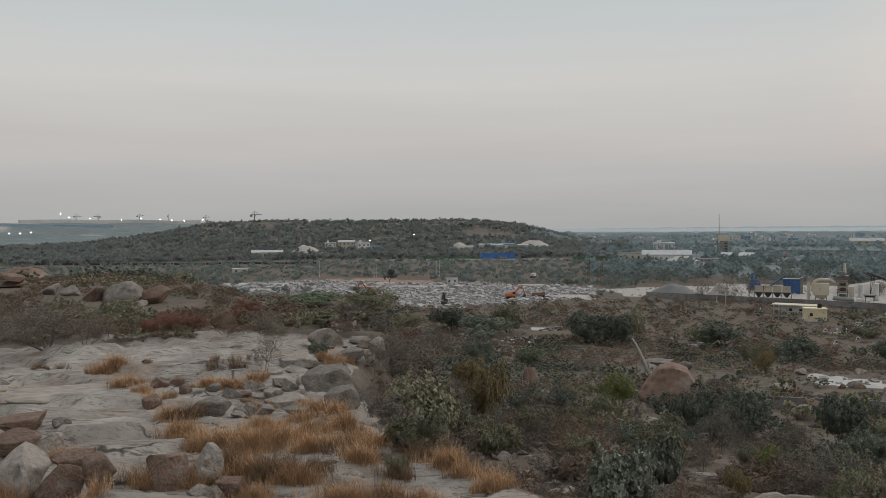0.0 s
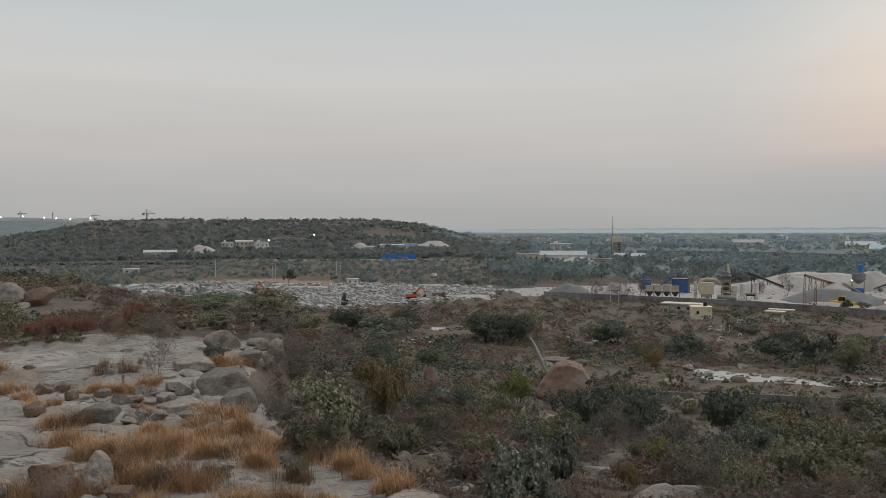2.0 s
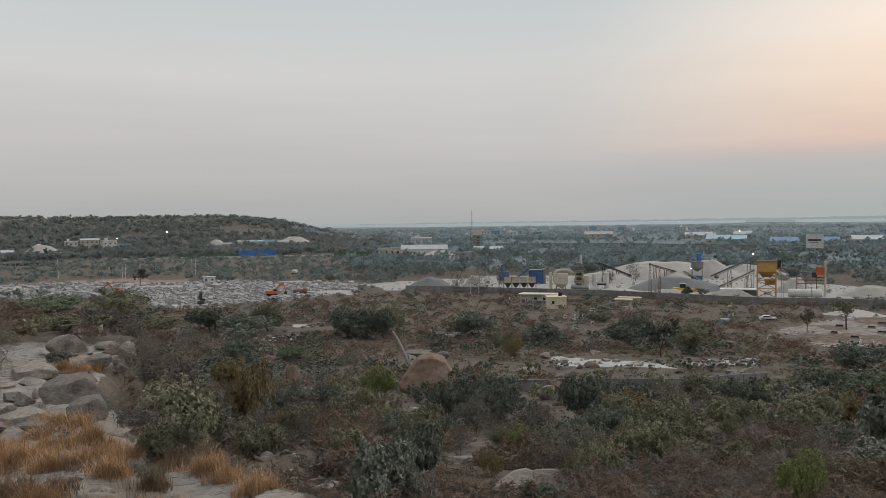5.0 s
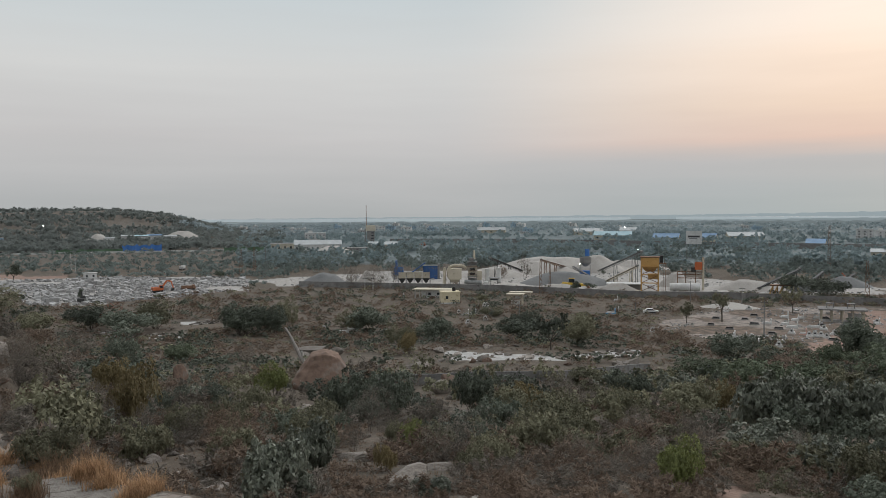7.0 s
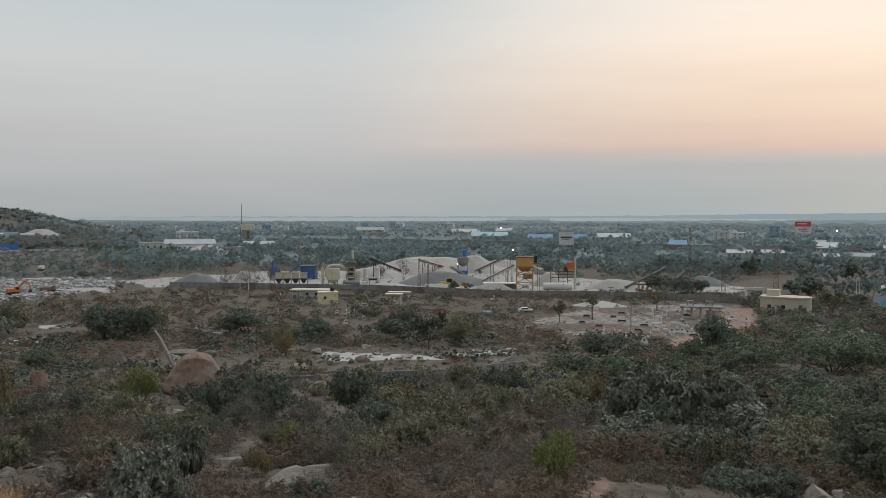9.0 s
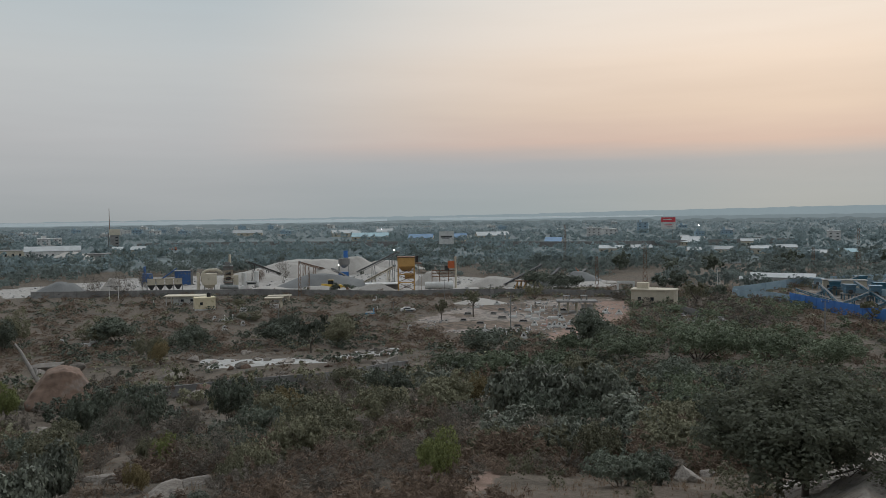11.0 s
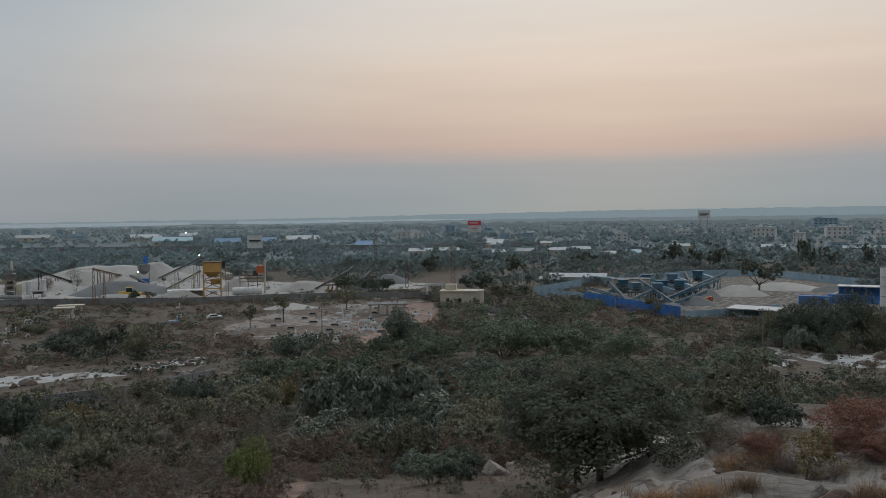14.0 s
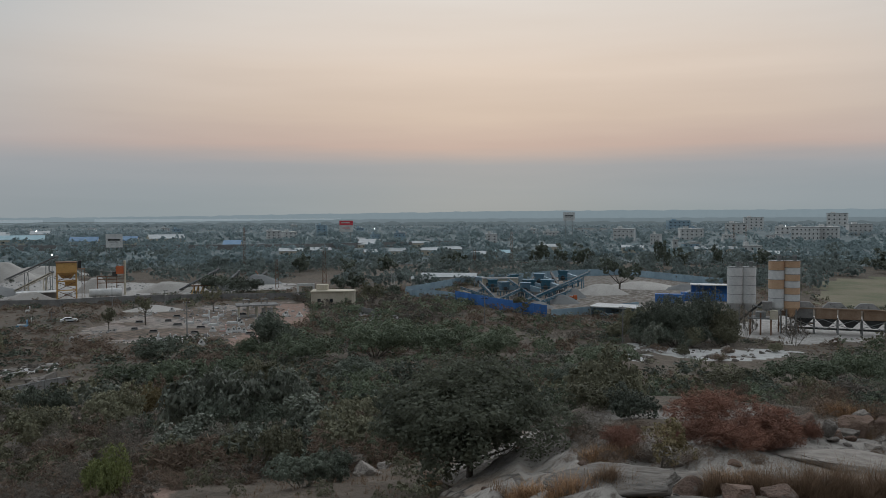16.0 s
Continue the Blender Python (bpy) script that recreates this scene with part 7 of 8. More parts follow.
def hopper_bins(az, d, w, h, n, mat, label, turn=0.0, name="aggregate_bins"):
    """A row of tapered bins over a belt on a legged frame."""
    e = thing(name, az, d, label, "feeder", turn)
    bw = w / n
    for i in range(n):
        x = -w / 2 + (i + 0.5) * bw
        b = B(e, "bin", mat if name == "aggregate_bins" or i else CONCRETE, x, 0, h * 0.62, bw * 0.9, 3.2, h * 0.38)
        part("chute", Shape().prism([(-bw * 0.12, h * 0.3), (bw * 0.12, h * 0.3), (bw * 0.47, h * 0.618), (-bw * 0.47, h * 0.618)], -1.2, 1.2, x), DARK_STEEL, b)
    for i in range(n + 1):
        for y in (-1.6, 1.6):
            B(e, "leg", STEEL, -w / 2 + i * bw, y, -0.3, 0.28, 0.28, h * 0.62 + 0.3)
    B(e, "belt", DARK_STEEL, 0, 0, h * 0.16, w * 1.06, 1.0, 0.4)
    B(e, "top_rail", mat, 0, -1.75, h + 0.003, w, 0.15, 0.25)
    return e


hopper_bins(22.01, 338.0, 13.2, 6.0, 4, CREAM, "row of dusty grey aggregate bins on a frame")


def blue_screen():
    m = 2.58 / 10
    e = thing("screening_plant", 22.10, 379.0, "blue stone screening plant with a boxed house", "screening plant")
    B(e, "screen_house", NAVY, 27 * m, 2, 0, 26 * m, 4, 24 * m)
    B(e, "end_wall", CONCRETE, 42 * m, 2, 0, 4 * m, 4.2, 27 * m)
    B(e, "roof", STEEL, 27 * m, 2, 24 * m + 0.003, 28 * m, 4.6, 0.2)
    B(e, "crusher_box", NAVY, -30 * m, 0, 6 * m, 20 * m, 3, 16 * m, taper=0.8)
    T(e, "exhaust", NAVY, (-34 * m, 0, 20 * m), (-34 * m, 0, 34 * m), 0.5)
    B(e, "motor", DARK_STEEL, -16 * m, -1, 7 * m, 10 * m, 2, 6 * m)
    for x in (-38, -22, -6, 8):
        for y in (-1.3, 1.3):
            B(e, "leg", NAVY, x * m, y, -0.3, 0.35, 0.35, 8 * m + 0.3)
    B(e, "deck", STEEL, -14 * m, 0, 7.0 * m, 52 * m, 3.2, 0.25)
    part("chute", Shape().beam((-20 * m, -1.8, 3 * m), (18 * m, -1.8, 30 * m), 1.2, 0.5), NAVY, e)
    part("rail", Shape().beam((-40 * m, -1.7, 12 * m), (10 * m, -1.7, 12 * m), 0.1, 0.1).beam((-40 * m, -1.7, 10 * m), (10 * m, -1.7, 10 * m), 0.08, 0.08), STEEL, e)


blue_screen()


def asphalt_plant():
    m = 2.43 / 10
    e = thing("asphalt_plant", 25.87, 347.8, "cream and grey asphalt mixing plant with a tall tower", "mixing plant")
    for x in (-1, 13):
        for y in (-1.6, 1.6):
            B(e, "tower_leg", STEEL, x * m, y, -0.3, 0.4, 0.4, 20 * m)
    B(e, "mixer_floor", STEEL, 6 * m, 0, 14 * m, 17 * m, 4, 0.3)
    B(e, "tower_body", CREAM, 6 * m, 0, 14.4 * m, 15 * m, 3.6, 19.5 * m)
    for z in (17, 25):
        B(e, "louvre", DARK_STEEL, 6 * m, -1.84, z * m, 9 * m, 0.12, 4.5 * m)
    B(e, "mixer_skirt", STEEL, 6 * m, 0.4, 2 * m, 11 * m, 2.6, 10 * m)
    B(e, "filler_box", CREAM, 18.5 * m, 0.6, 8 * m, 8 * m, 2.8, 16 * m)
    B(e, "screen_deck", STEEL, 6 * m, 0, 34 * m + 0.003, 17 * m, 4, 7 * m)
    B(e, "hot_bin", CONCRETE, 5 * m, 0, 41 * m, 9 * m, 2.4, 6 * m)
    T(e, "chimney", CREAM, (9 * m, 0.4, 45 * m), (9 * m, 0.4, 60 * m), 0.55, 0.4)
    for k in range(6):
        B(e, "platform", RUSTY, 6 * m, -2.15, (6 + k * 6.5) * m, 18 * m, 0.5, 0.12)
        part("stair", Shape().beam((-2 * m, -2.3, (6 + k * 6.5) * m), (12 * m, -2.3, (12.5 + k * 6.5) * m), 0.4, 0.15), STEEL, e)
    B(e, "filter_house", CREAM, -25 * m, 0.5, 10 * m, 24 * m, 4, 18 * m)
    B(e, "filter_hopper", CREAM, -25 * m, 0.5, 4 * m, 12 * m, 3, 5.95 * m, taper=1.7)
    duct = Shape()
    arc = [(-36 * m, 14 * m), (-37 * m, 25 * m), (-33 * m, 32 * m), (-25 * m, 34 * m), (-12 * m, 34 * m), (-4 * m, 28 * m)]
    for p, q in zip(arc, arc[1:]):
        duct.tube((p[0], 0, p[1]), (q[0], 0, q[1]), 2.6 * m, n=10)
    part("duct", duct, CREAM, e)
    for x in (-33, -17):
        for y in (-1.2, 2.2):
            B(e, "leg", STEEL, x * m, y, -0.3, 0.3, 0.3, 11 * m)
    T(e, "column_silo", CREAM, (-43 * m, 0, -0.3), (-43 * m, 0, 30 * m), 2.6 * m)
    T(e, "drying_drum", STEEL, (-8 * m, -2, 6 * m), (22 * m, -2, 4 * m), 3.6 * m, n=16)
    T(e, "tank", WHITE, (18 * m, -1.5, 0.2), (18 * m, 1.8, 0.2), 5 * m, n=16)
    T(e, "tank", WHITE, (30 * m, -1.5, 0.2), (30 * m, 1.8, 0.2), 5 * m, n=16)
    for x, h in ((32, 27), (53, 29)):
        s = T(e, "filler_silo", WHITE, (x * m, 2.5, 4 * m), (x * m, 2.5, h * m), 4.2 * m, n=16)
        T(s, "silo_cone", WHITE, (x * m, 2.5, 1 * m), (x * m, 2.5, 4 * m), 1.2 * m, 4.2 * m, n=16)
        for a in (-1, 1):
            B(s, "silo_leg", STEEL, (x + 3 * a) * m, 2.5, -0.3, 0.25, 0.25, 4 * m + 0.3)
    c = B(e, "control_cabin", WHITE, 44 * m, -1.5, 8 * m, 16 * m, 3, 4 * m)
    B(c, "cabin_window", DARK_GLASS, 44 * m, -3.02, 8.6 * m, 14 * m, 0.1, 2.4 * m)
    B(e, "cabin_roof", STEEL, 44 * m, -1.5, 12 * m + 0.003, 19 * m, 3.8, 0.2)
    for x in (38, 50):
        B(e, "cabin_leg", STEEL, x * m, -1.5, -0.3, 0.3, 0.3, 8 * m + 0.28)


asphalt_plant()


def mixer():
    m = 2.84 / 10
    e = thing("sand_mixer", 33.97, 409.7, "grey stone hopper with a blue tank on top", "hopper")
    for x in (-8, 8):
        for y in (-2, 2):
            B(e, "leg", STEEL, x * m, y, -0.3, 0.35, 0.35, 18 * m)
    T(e, "hopper_cone", STEEL, (0, 0, 14 * m), (0, 0, 20 * m), 3 * m, 10 * m, 16)
    T(e, "hopper_body", CONCRETE, (0, 0, 20 * m), (0, 0, 30 * m), 10 * m, n=16)
    T(e, "water_tank", BLUE, (3 * m, 0, 32 * m), (3 * m, 0, 44 * m), 3.8 * m, n=16, label="bright blue water tank")
    B(e, "tank_stand", STEEL, 3 * m, 0, 30 * m, 8 * m, 2.4, 2 * m)
    B(e, "crusher", BLUE, -1 * m, -1, 0, 17 * m, 3, 7 * m)


mixer()


def orange_hopper():
    m = 2.24 / 10
    e = thing("batching_hopper", 38.38, 321.1, "tall ochre orange batching hopper on a steel tower", "hopper")
    B(e, "hopper", ORANGE, -2 * m, 0, 44 * m, 30 * m, 5, 15 * m)
    B(e, "hopper_base", ORANGE, -2 * m, 0, 35 * m, 14 * m, 3, 8.95 * m, taper=2.0)
    B(e, "rim", RUSTY, -2 * m, 0, 59 * m + 0.003, 32 * m, 5.4, 0.35)
    for x in (-16, 12):
        for y in (-2.3, 2.3):
            B(e, "leg", ORANGE, x * m, y, -0.4, 0.5, 0.5, 44 * m + 0.4)
    for z in (2, 16, 30):
        part("brace", Shape().beam((-16 * m, -2.3, z * m), (12 * m, -2.3, (z + 13) * m), 0.2, 0.2).beam((12 * m, -2.3, z * m), (-16 * m, -2.3, (z + 13) * m), 0.2, 0.2), RUSTY, e)
        B(e, "cross_beam", ORANGE, -2 * m, -2.3, (z + 13) * m, 28 * m, 0.3, 0.35)
    B(e, "lower_bin", ORANGE, 4 * m, 0, 22 * m, 16 * m, 3.4, 9 * m, taper=1.2)
    B(e, "side_platform", RUSTY, 19 * m, 0, 48 * m, 12 * m, 4, 0.3)
    B(e, "drive_motor", DARK_STEEL, 17 * m, 0, 50 * m, 5 * m, 1.6, 12 * m)
    for x in (14, 22):
        part("hand_rail", Shape().beam((x * m, -2, 48 * m), (x * m, -2, 58 * m), 0.12, 0.12), RUSTY, e)
    part("ladder", Shape().beam((20 * m, -2.2, 0), (20 * m, -2.2, 48 * m), 0.15, 0.15).beam((24 * m, -2.2, 0), (24 * m, -2.2, 48 * m), 0.15, 0.15), RUSTY, e)
    t = thing("storage_tank", 40.60, 323.7, "long white horizontal storage tank on saddles", "tank")
    T(t, "drum", WHITE, (-25 * m, 0, 8 * m), (25 * m, 0, 8 * m), 6.5 * m, n=18)
    for x in (-17, 17):
        B(t, "saddle", CONCRETE, x * m, 0, -0.3, 4 * m, 2.4, 4 * m)
    g = thing("pipe_gantry", 40.96, 331.5, "rusty pipe gantry with an orange burner box", "gantry")
    for x in (-22, -8, 8, 20):
        B(g, "post", RUSTY, x * m, 1, -0.3, 0.3, 0.3, 32 * m)
    for z in (20, 26, 31):
        B(g, "rail", RUSTY, 0, 1, z * m, 44 * m, 0.3, 0.3)
    T(g, "chimney", CREAM, (21 * m, 0, -0.3), (21 * m, 0, 58 * m), 1.8 * m)
    B(g, "burner_box", DIGGER, 13 * m, 0, 36 * m, 12 * m, 2, 13 * m)
    B(g, "motor", DARK_STEEL, 5 * m, 0, 32 * m, 8 * m, 1.6, 8 * m)
    part("pipe", Shape().tube((-18 * m, 0, 42 * m), (8 * m, 0, 38 * m), 0.2), STEEL, g)
    s = thing("low_shed", 36.61, 329.5, "low open shed with a white sheet roof", "shed")
    B(s, "wall", CONCRETE, 0, 1, -0.3, 56 * m, 4, 10 * m)
    B(s, "roof", WHITE, 0, 0, 10 * m, 62 * m, 7, 0.3)
    for x in (-28, 0, 28):
        B(s, "post", STEEL, x * m, -3, -0.3, 0.25, 0.25, 10 * m + 0.27)
    b = thing("timber_trestle", 46.40, 325.6, "orange timber trestle under a conveyor", "trestle")
    for x in (-7, 0, 8):
        part("strut", Shape().beam((x * m - 1.2, -1, -0.3), (x * m, 0, 13 * m), 0.35, 0.35), ORANGE, b)
        part("post", Shape().beam((x * m, 1.5, -0.3), (x * m, 1, 13 * m), 0.35, 0.35), ORANGE, b)
    B(b, "deck", RUSTY, 6 * m, 0.5, 13 * m, 36 * m, 3, 0.4)


orange_hopper()


# the blue crusher yard
def crusher(az, d, w, h, label, mat=None, turn=0.0):
    mat = mat or TEAL
    e = thing("stone_crusher", az, d, label, "crusher", turn)
    B(e, "frame", STEEL, 0, 0, h * 0.33, w, 3.0, 0.35)
    for x in (-0.45, -0.15, 0.15, 0.45):
        for y in (-1.3, 1.3):
            B(e, "leg", mat, x * w, y, -0.3, 0.3, 0.3, h * 0.33 + 0.28)
    B(e, "jaw_box", mat, -w * 0.2, 0, h * 0.33 + 0.353, w * 0.36, 2.4, h * 0.3, taper=1.15)
    B(e, "feed_hopper", mat, -w * 0.2, 0, h * 0.68, w * 0.34, 2.6, h * 0.28, taper=1.35)
    part("screen_box", Shape().prism([(0, h * 0.42), (w * 0.42, h * 0.36), (w * 0.42, h * 0.6), (0, h * 0.78)], -1.3, 1.3), PALE_BLUE, e)
    T(e, "flywheel", DARK_STEEL, (-w * 0.2, -1.5, h * 0.5), (-w * 0.2, -1.3, h * 0.5), h * 0.14, n=16)
    part("rail", Shape().beam((-w / 2, -1.5, h * 0.55), (w / 2, -1.5, h * 0.55), 0.1, 0.1), STEEL, e)
    return e


crusher(66.93, 298.8, 8.5, 4.9, "teal stone crusher with feed hopper and screen")
crusher(69.49, 293.5, 9.5, 5.2, "blue stone crusher among crossing conveyors", TEAL, 15)
crusher(71.84, 325.0, 9.0, 6.6, "teal stone screen at the back of the yard", None, -10)
conveyor((65.14, 282.0), (67.92, 320.5), 0.55, TEAL, "teal belt conveyor in the crusher yard", (1.0, 5.0))
conveyor((66.93, 264.0), (65.74, 298.8), 0.55, TEAL, "teal belt conveyor in the crusher yard", (1.0, 3.6))
conveyor((68.91, 264.5), (72.81, 295.3), 0.55, TEAL, "long teal belt conveyor rising to a heap", (1.0, 5.4))
conveyor((71.06, 283.7), (69.49, 321.1), 0.55, TEAL, "teal belt conveyor between two crushers", (1.2, 4.6))
conveyor((67.92, 273.1), (69.49, 311.6), 0.55, STEEL, "grey belt conveyor between two crushers", (1.0, 4.6))
conveyor((64.35, 288.3), (66.53, 272.6), 0.55, TEAL, "teal belt conveyor beside the wall", (3.0, 1.0))
crusher(69.2, 279.0, 8.0, 5.4, "dark blue stone crusher under a feed conveyor", MACHINE_BLUE, 10)
crusher(70.7, 287.0, 8.5, 5.8, "teal stone screen above a gravel heap", TEAL, -15)
crusher(67.7, 286.0, 7.5, 5.0, "blue stone crusher beside the wall", MACHINE_BLUE, 20)
crusher(70.2, 308.0, 9.0, 6.4, "blue cone crusher with a wide screen", MACHINE_BLUE, -5)
conveyor((69.0, 262.0), (73.3, 306.0), 0.7, TEAL, "long blue belt conveyor rising over the yard", (1.0, 7.2), 3)
crusher(68.31, 321.1, 8.0, 5.2, "teal cone crusher under crossing conveyors", None, 25)
crusher(65.94, 320.5, 7.0, 4.0, "grey-blue stone screen near the wall", PALE_BLUE, -20)
conveyor((66.53, 255.2), (69.10, 283.1), 0.55, TEAL, "pale blue belt conveyor in the crusher yard", (1.0, 4.0))
conveyor((70.09, 256.2), (67.72, 292.9), 0.55, TEAL, "teal belt conveyor in the crusher yard", (1.0, 5.3))
conveyor((71.65, 274.8), (70.67, 329.5), 0.55, DARK_STEEL, "dark belt conveyor in the crusher yard", (1.5, 5.3))
conveyor((69.30, 248.1), (72.04, 270.9), 0.55, TEAL, "teal belt conveyor along the deep blue wall", (1.0, 3.6))
building(63.55, 342.3, 22.76, 10, 3.08, "long white store with a shallow gabled roof", WHITE, 1, 5, -6, "gable", ROOFS[3], "store", "store")
building(61.56, 336.9, 7, 7, 3.27, "white gabled annexe with a dark doorway", WHITE, 1, 1, 0, "gable", ROOFS[3], "store", "store")
building(67.13, 303.6, 13, 5, 4.6, "pale block-built control room in the crusher yard", CREAM, 1, 4, 5, category="control room", name="control_room")


def yard_shed(az, d, w, h, label, mat, deep=6.0, turn=0.0):
    e = thing("yard_shed", az, d, label, "shed", turn)
    B(e, "roof", WHITE, 0, 0, h, w, deep, 0.25)
    for x in (-0.47, -0.16, 0.16, 0.47):
        for y in (-0.45, 0.45):
            B(e, "post", STEEL, x * w, y * deep, -0.3, 0.22, 0.22, h + 0.29)
    B(e, "back_wall", mat, 0, deep * 0.4, -0.3, w * 0.98, 0.15, h + 0.2)
    B(e, "side_screen", mat, w * 0.1, -deep * 0.46, -0.3, w * 0.7, 0.1, h * 0.55)
    return e


yard_shed(75.12, 230.5, 12.77, 2.71, "open shed with pale roof sheets and bundled stock", PALE_BLUE, 9, -14)
yard_shed(81.24, 280.9, 12.06, 5.06, "blue-sided shed with a flat white roof", BLUE)
for p in ((78.69, 269.9), (80.34, 277.5)):
    c = thing("site_container", *p, "blue steel site container beside the yard", "container", 3)
    B(c, "box", BLUE, 0, 0, 0, 9, 2.5, 2.7)
    B(c, "roof", BLUE, 0, 0, 2.703, 9.1, 2.6, 0.1)
    for i in range(8):
        B(c, "rib", BLUE, -4 + i * 1.14, -1.28, 0.1, 0.2, 0.08, 2.5)
    B(c, "door", PALE_BLUE, 3.2, -1.28, 0.1, 1.0, 0.09, 2.2)


SHELL_WHITE = material("dusty_white_shell", (0.5, 0.5, 0.5), (0.66, 0.65, 0.64), 0.25, 0.6, 0.05, 2)


def silo(az, d, r, top, bands, label, base=0.4):
    """A cement silo: banded shell on legs with a cone below and a railed top."""
    e = thing("cement_silo", az, d, label, "silo", group="cement silos")
    z0 = top * base
    n = len(bands)
    for i, mat in enumerate(bands):
        a, b = z0 + (top - z0) * i / n, z0 + (top - z0) * (i + 1) / n
        T(e, "shell", mat, (0, 0, a), (0, 0, b - 0.02), r + 0.004 * (i % 2), n=24)
        T(e, "flange", STEEL, (0, 0, b - 0.06), (0, 0, b + 0.04), r + 0.05, n=24)
    T(e, "cone", bands[0], (0, 0, z0 - r * 1.3), (0, 0, z0), 0.35, r, 20)
    for a in range(4):
        x, y = r * 0.8 * math.cos(0.8 + a * math.pi / 2), r * 0.8 * math.sin(0.8 + a * math.pi / 2)
        B(e, "leg", STEEL, x, y, -0.4, 0.3, 0.3, z0 + 0.4)
    for a in range(10):
        x, y = r * math.cos(a * 0.628), r * math.sin(a * 0.628)
        part("rail_post", Shape().beam((x, y, top), (x, y, top + 1.0), 0.06, 0.06), STEEL, e)
        u, v = r * math.cos((a + 1) * 0.628), r * math.sin((a + 1) * 0.628)
        part("guard_rail", Shape().beam((x, y, top + 1.0), (u, v, top + 1.0), 0.06, 0.06), STEEL, e)
    T(e, "vent_filter", STEEL, (0.3 * r, 0, top), (0.3 * r, 0, top + 1.3), r * 0.28, n=10)
    part("ladder", Shape().beam((r + 0.25, -0.2, 0), (r + 0.25, -0.2, top), 0.08, 0.08).beam((r + 0.25, 0.2, 0), (r + 0.25, 0.2, top), 0.08, 0.08), STEEL, e)
    return e


for az, d, r, top, bands, label in (
        (82.86, 212.8, 1.84, 15.18, [SHELL_WHITE] * 4, "tall white cement silo, streaked with dust"),
        (83.71, 213.6, 1.70, 15.24, [SHELL_WHITE] * 4, "tall white cement silo, streaked with dust"),
        (85.40, 207.7, 1.80, 17.12, [SHELL_WHITE, SHELL_WHITE, OCHRE, SHELL_WHITE, OCHRE], "cement silo with ochre and white bands"),
        (86.32, 208.1, 1.80, 17.16, [OCHRE, SHELL_WHITE, OCHRE, SHELL_WHITE, OCHRE, SHELL_WHITE, OCHRE], "cement silo with ochre and white bands")):
    silo(az, d, r, top, bands, label, 0.42 if "white cement" in label else 0.36)


TAN_STEEL = material("dusty_ochre_steel", (0.2, 0.125, 0.08), (0.3, 0.22, 0.16), 0.4, 0.8, 0, 4)


def batching_frame():
    m = 1.42 / 10
    e = thing("concrete_mixer", 84.79, 204.8, "rusty concrete mixing tower between the silos", "mixing plant")
    for x in (-24, -8, 8):
        for y in (-2, 2):
            B(e, "leg", RUSTY, x * m, y, -0.3, 0.35, 0.35, 38 * m)
    B(e, "mixer_deck", STEEL, -8 * m, 0, 26 * m, 40 * m, 4.6, 0.3)
    B(e, "mixer_drum", STEEL, -8 * m, 0, 27 * m, 16 * m, 3, 10 * m)
    B(e, "cabin", CREAM, 12 * m, -1, 26.5 * m, 12 * m, 3, 14 * m)
    part("skip_track", Shape().beam((-40 * m, 0, 22 * m), (-6 * m, 0, 52 * m), 0.3, 0.4).beam((-40 * m, 1.2, 22 * m), (-6 * m, 1.2, 52 * m), 0.3, 0.4), DARK_STEEL, e)
    B(e, "weigh_hopper", CONCRETE, 2 * m, 0, 40 * m, 14 * m, 3, 14 * m, taper=1.1)
    part("screw", Shape().tube((-20 * m, 0, 48 * m), (4 * m, 0, 40 * m), 0.25), STEEL, e)
    b = hopper_bins(89.03, 211.5, 20.22, 5.86, 4, TAN_STEEL, "long ochre and grey aggregate bins on a pale steel frame", 4, "batching_bins")
    w, h = 20.22, 5.86
    for i in range(3):
        part("brace", Shape().beam((-w / 2 + i * w / 3, -1.75, h * 0.2), (-w / 2 + (i + 1) * w / 3, -1.75, h * 0.6), 0.15, 0.15).beam((-w / 2 + (i + 1) * w / 3, -1.75, h * 0.2), (-w / 2 + i * w / 3, -1.75, h * 0.6), 0.15, 0.15), STEEL, b)
        B(b, "ridge_cover", CONCRETE, -w / 2 + (i + 0.4) * w / 3, 0.4, h + 0.26, w / 3 * 0.8, 2.2, 1.2, taper=0.5)
    conveyor((87.65, 213.2), (85.23, 207.7), 0.9, RUSTY, "rusty belt conveyor from the bins to the mixer", (2.0, 6.0))


batching_frame()


# ---------------------------------------------------------------- poles, lamps, signs
def pole(az, d, h, label="plain concrete power pole with a crossarm", arms=1, mat=None, wide=0.16, kind="utility_pole"):
    e = thing(kind, az, d, label, "pole", float(RNG.uniform(-30, 30)))
    T(e, "shaft", mat or CONCRETE, (0, 0, -0.5), (0, 0, h), wide, wide * 0.6, 8)
    for k in range(arms):
        B(e, "crossarm", DARK_STEEL, 0, 0, h - 0.4 - 0.7 * k, 1.8, 0.12, 0.12)
        for x in (-0.75, 0, 0.75):
            T(e, "insulator", WHITE, (x, 0, h - 0.28 - 0.7 * k), (x, 0, h - 0.03 - 0.7 * k), 0.06, n=6)
    return e


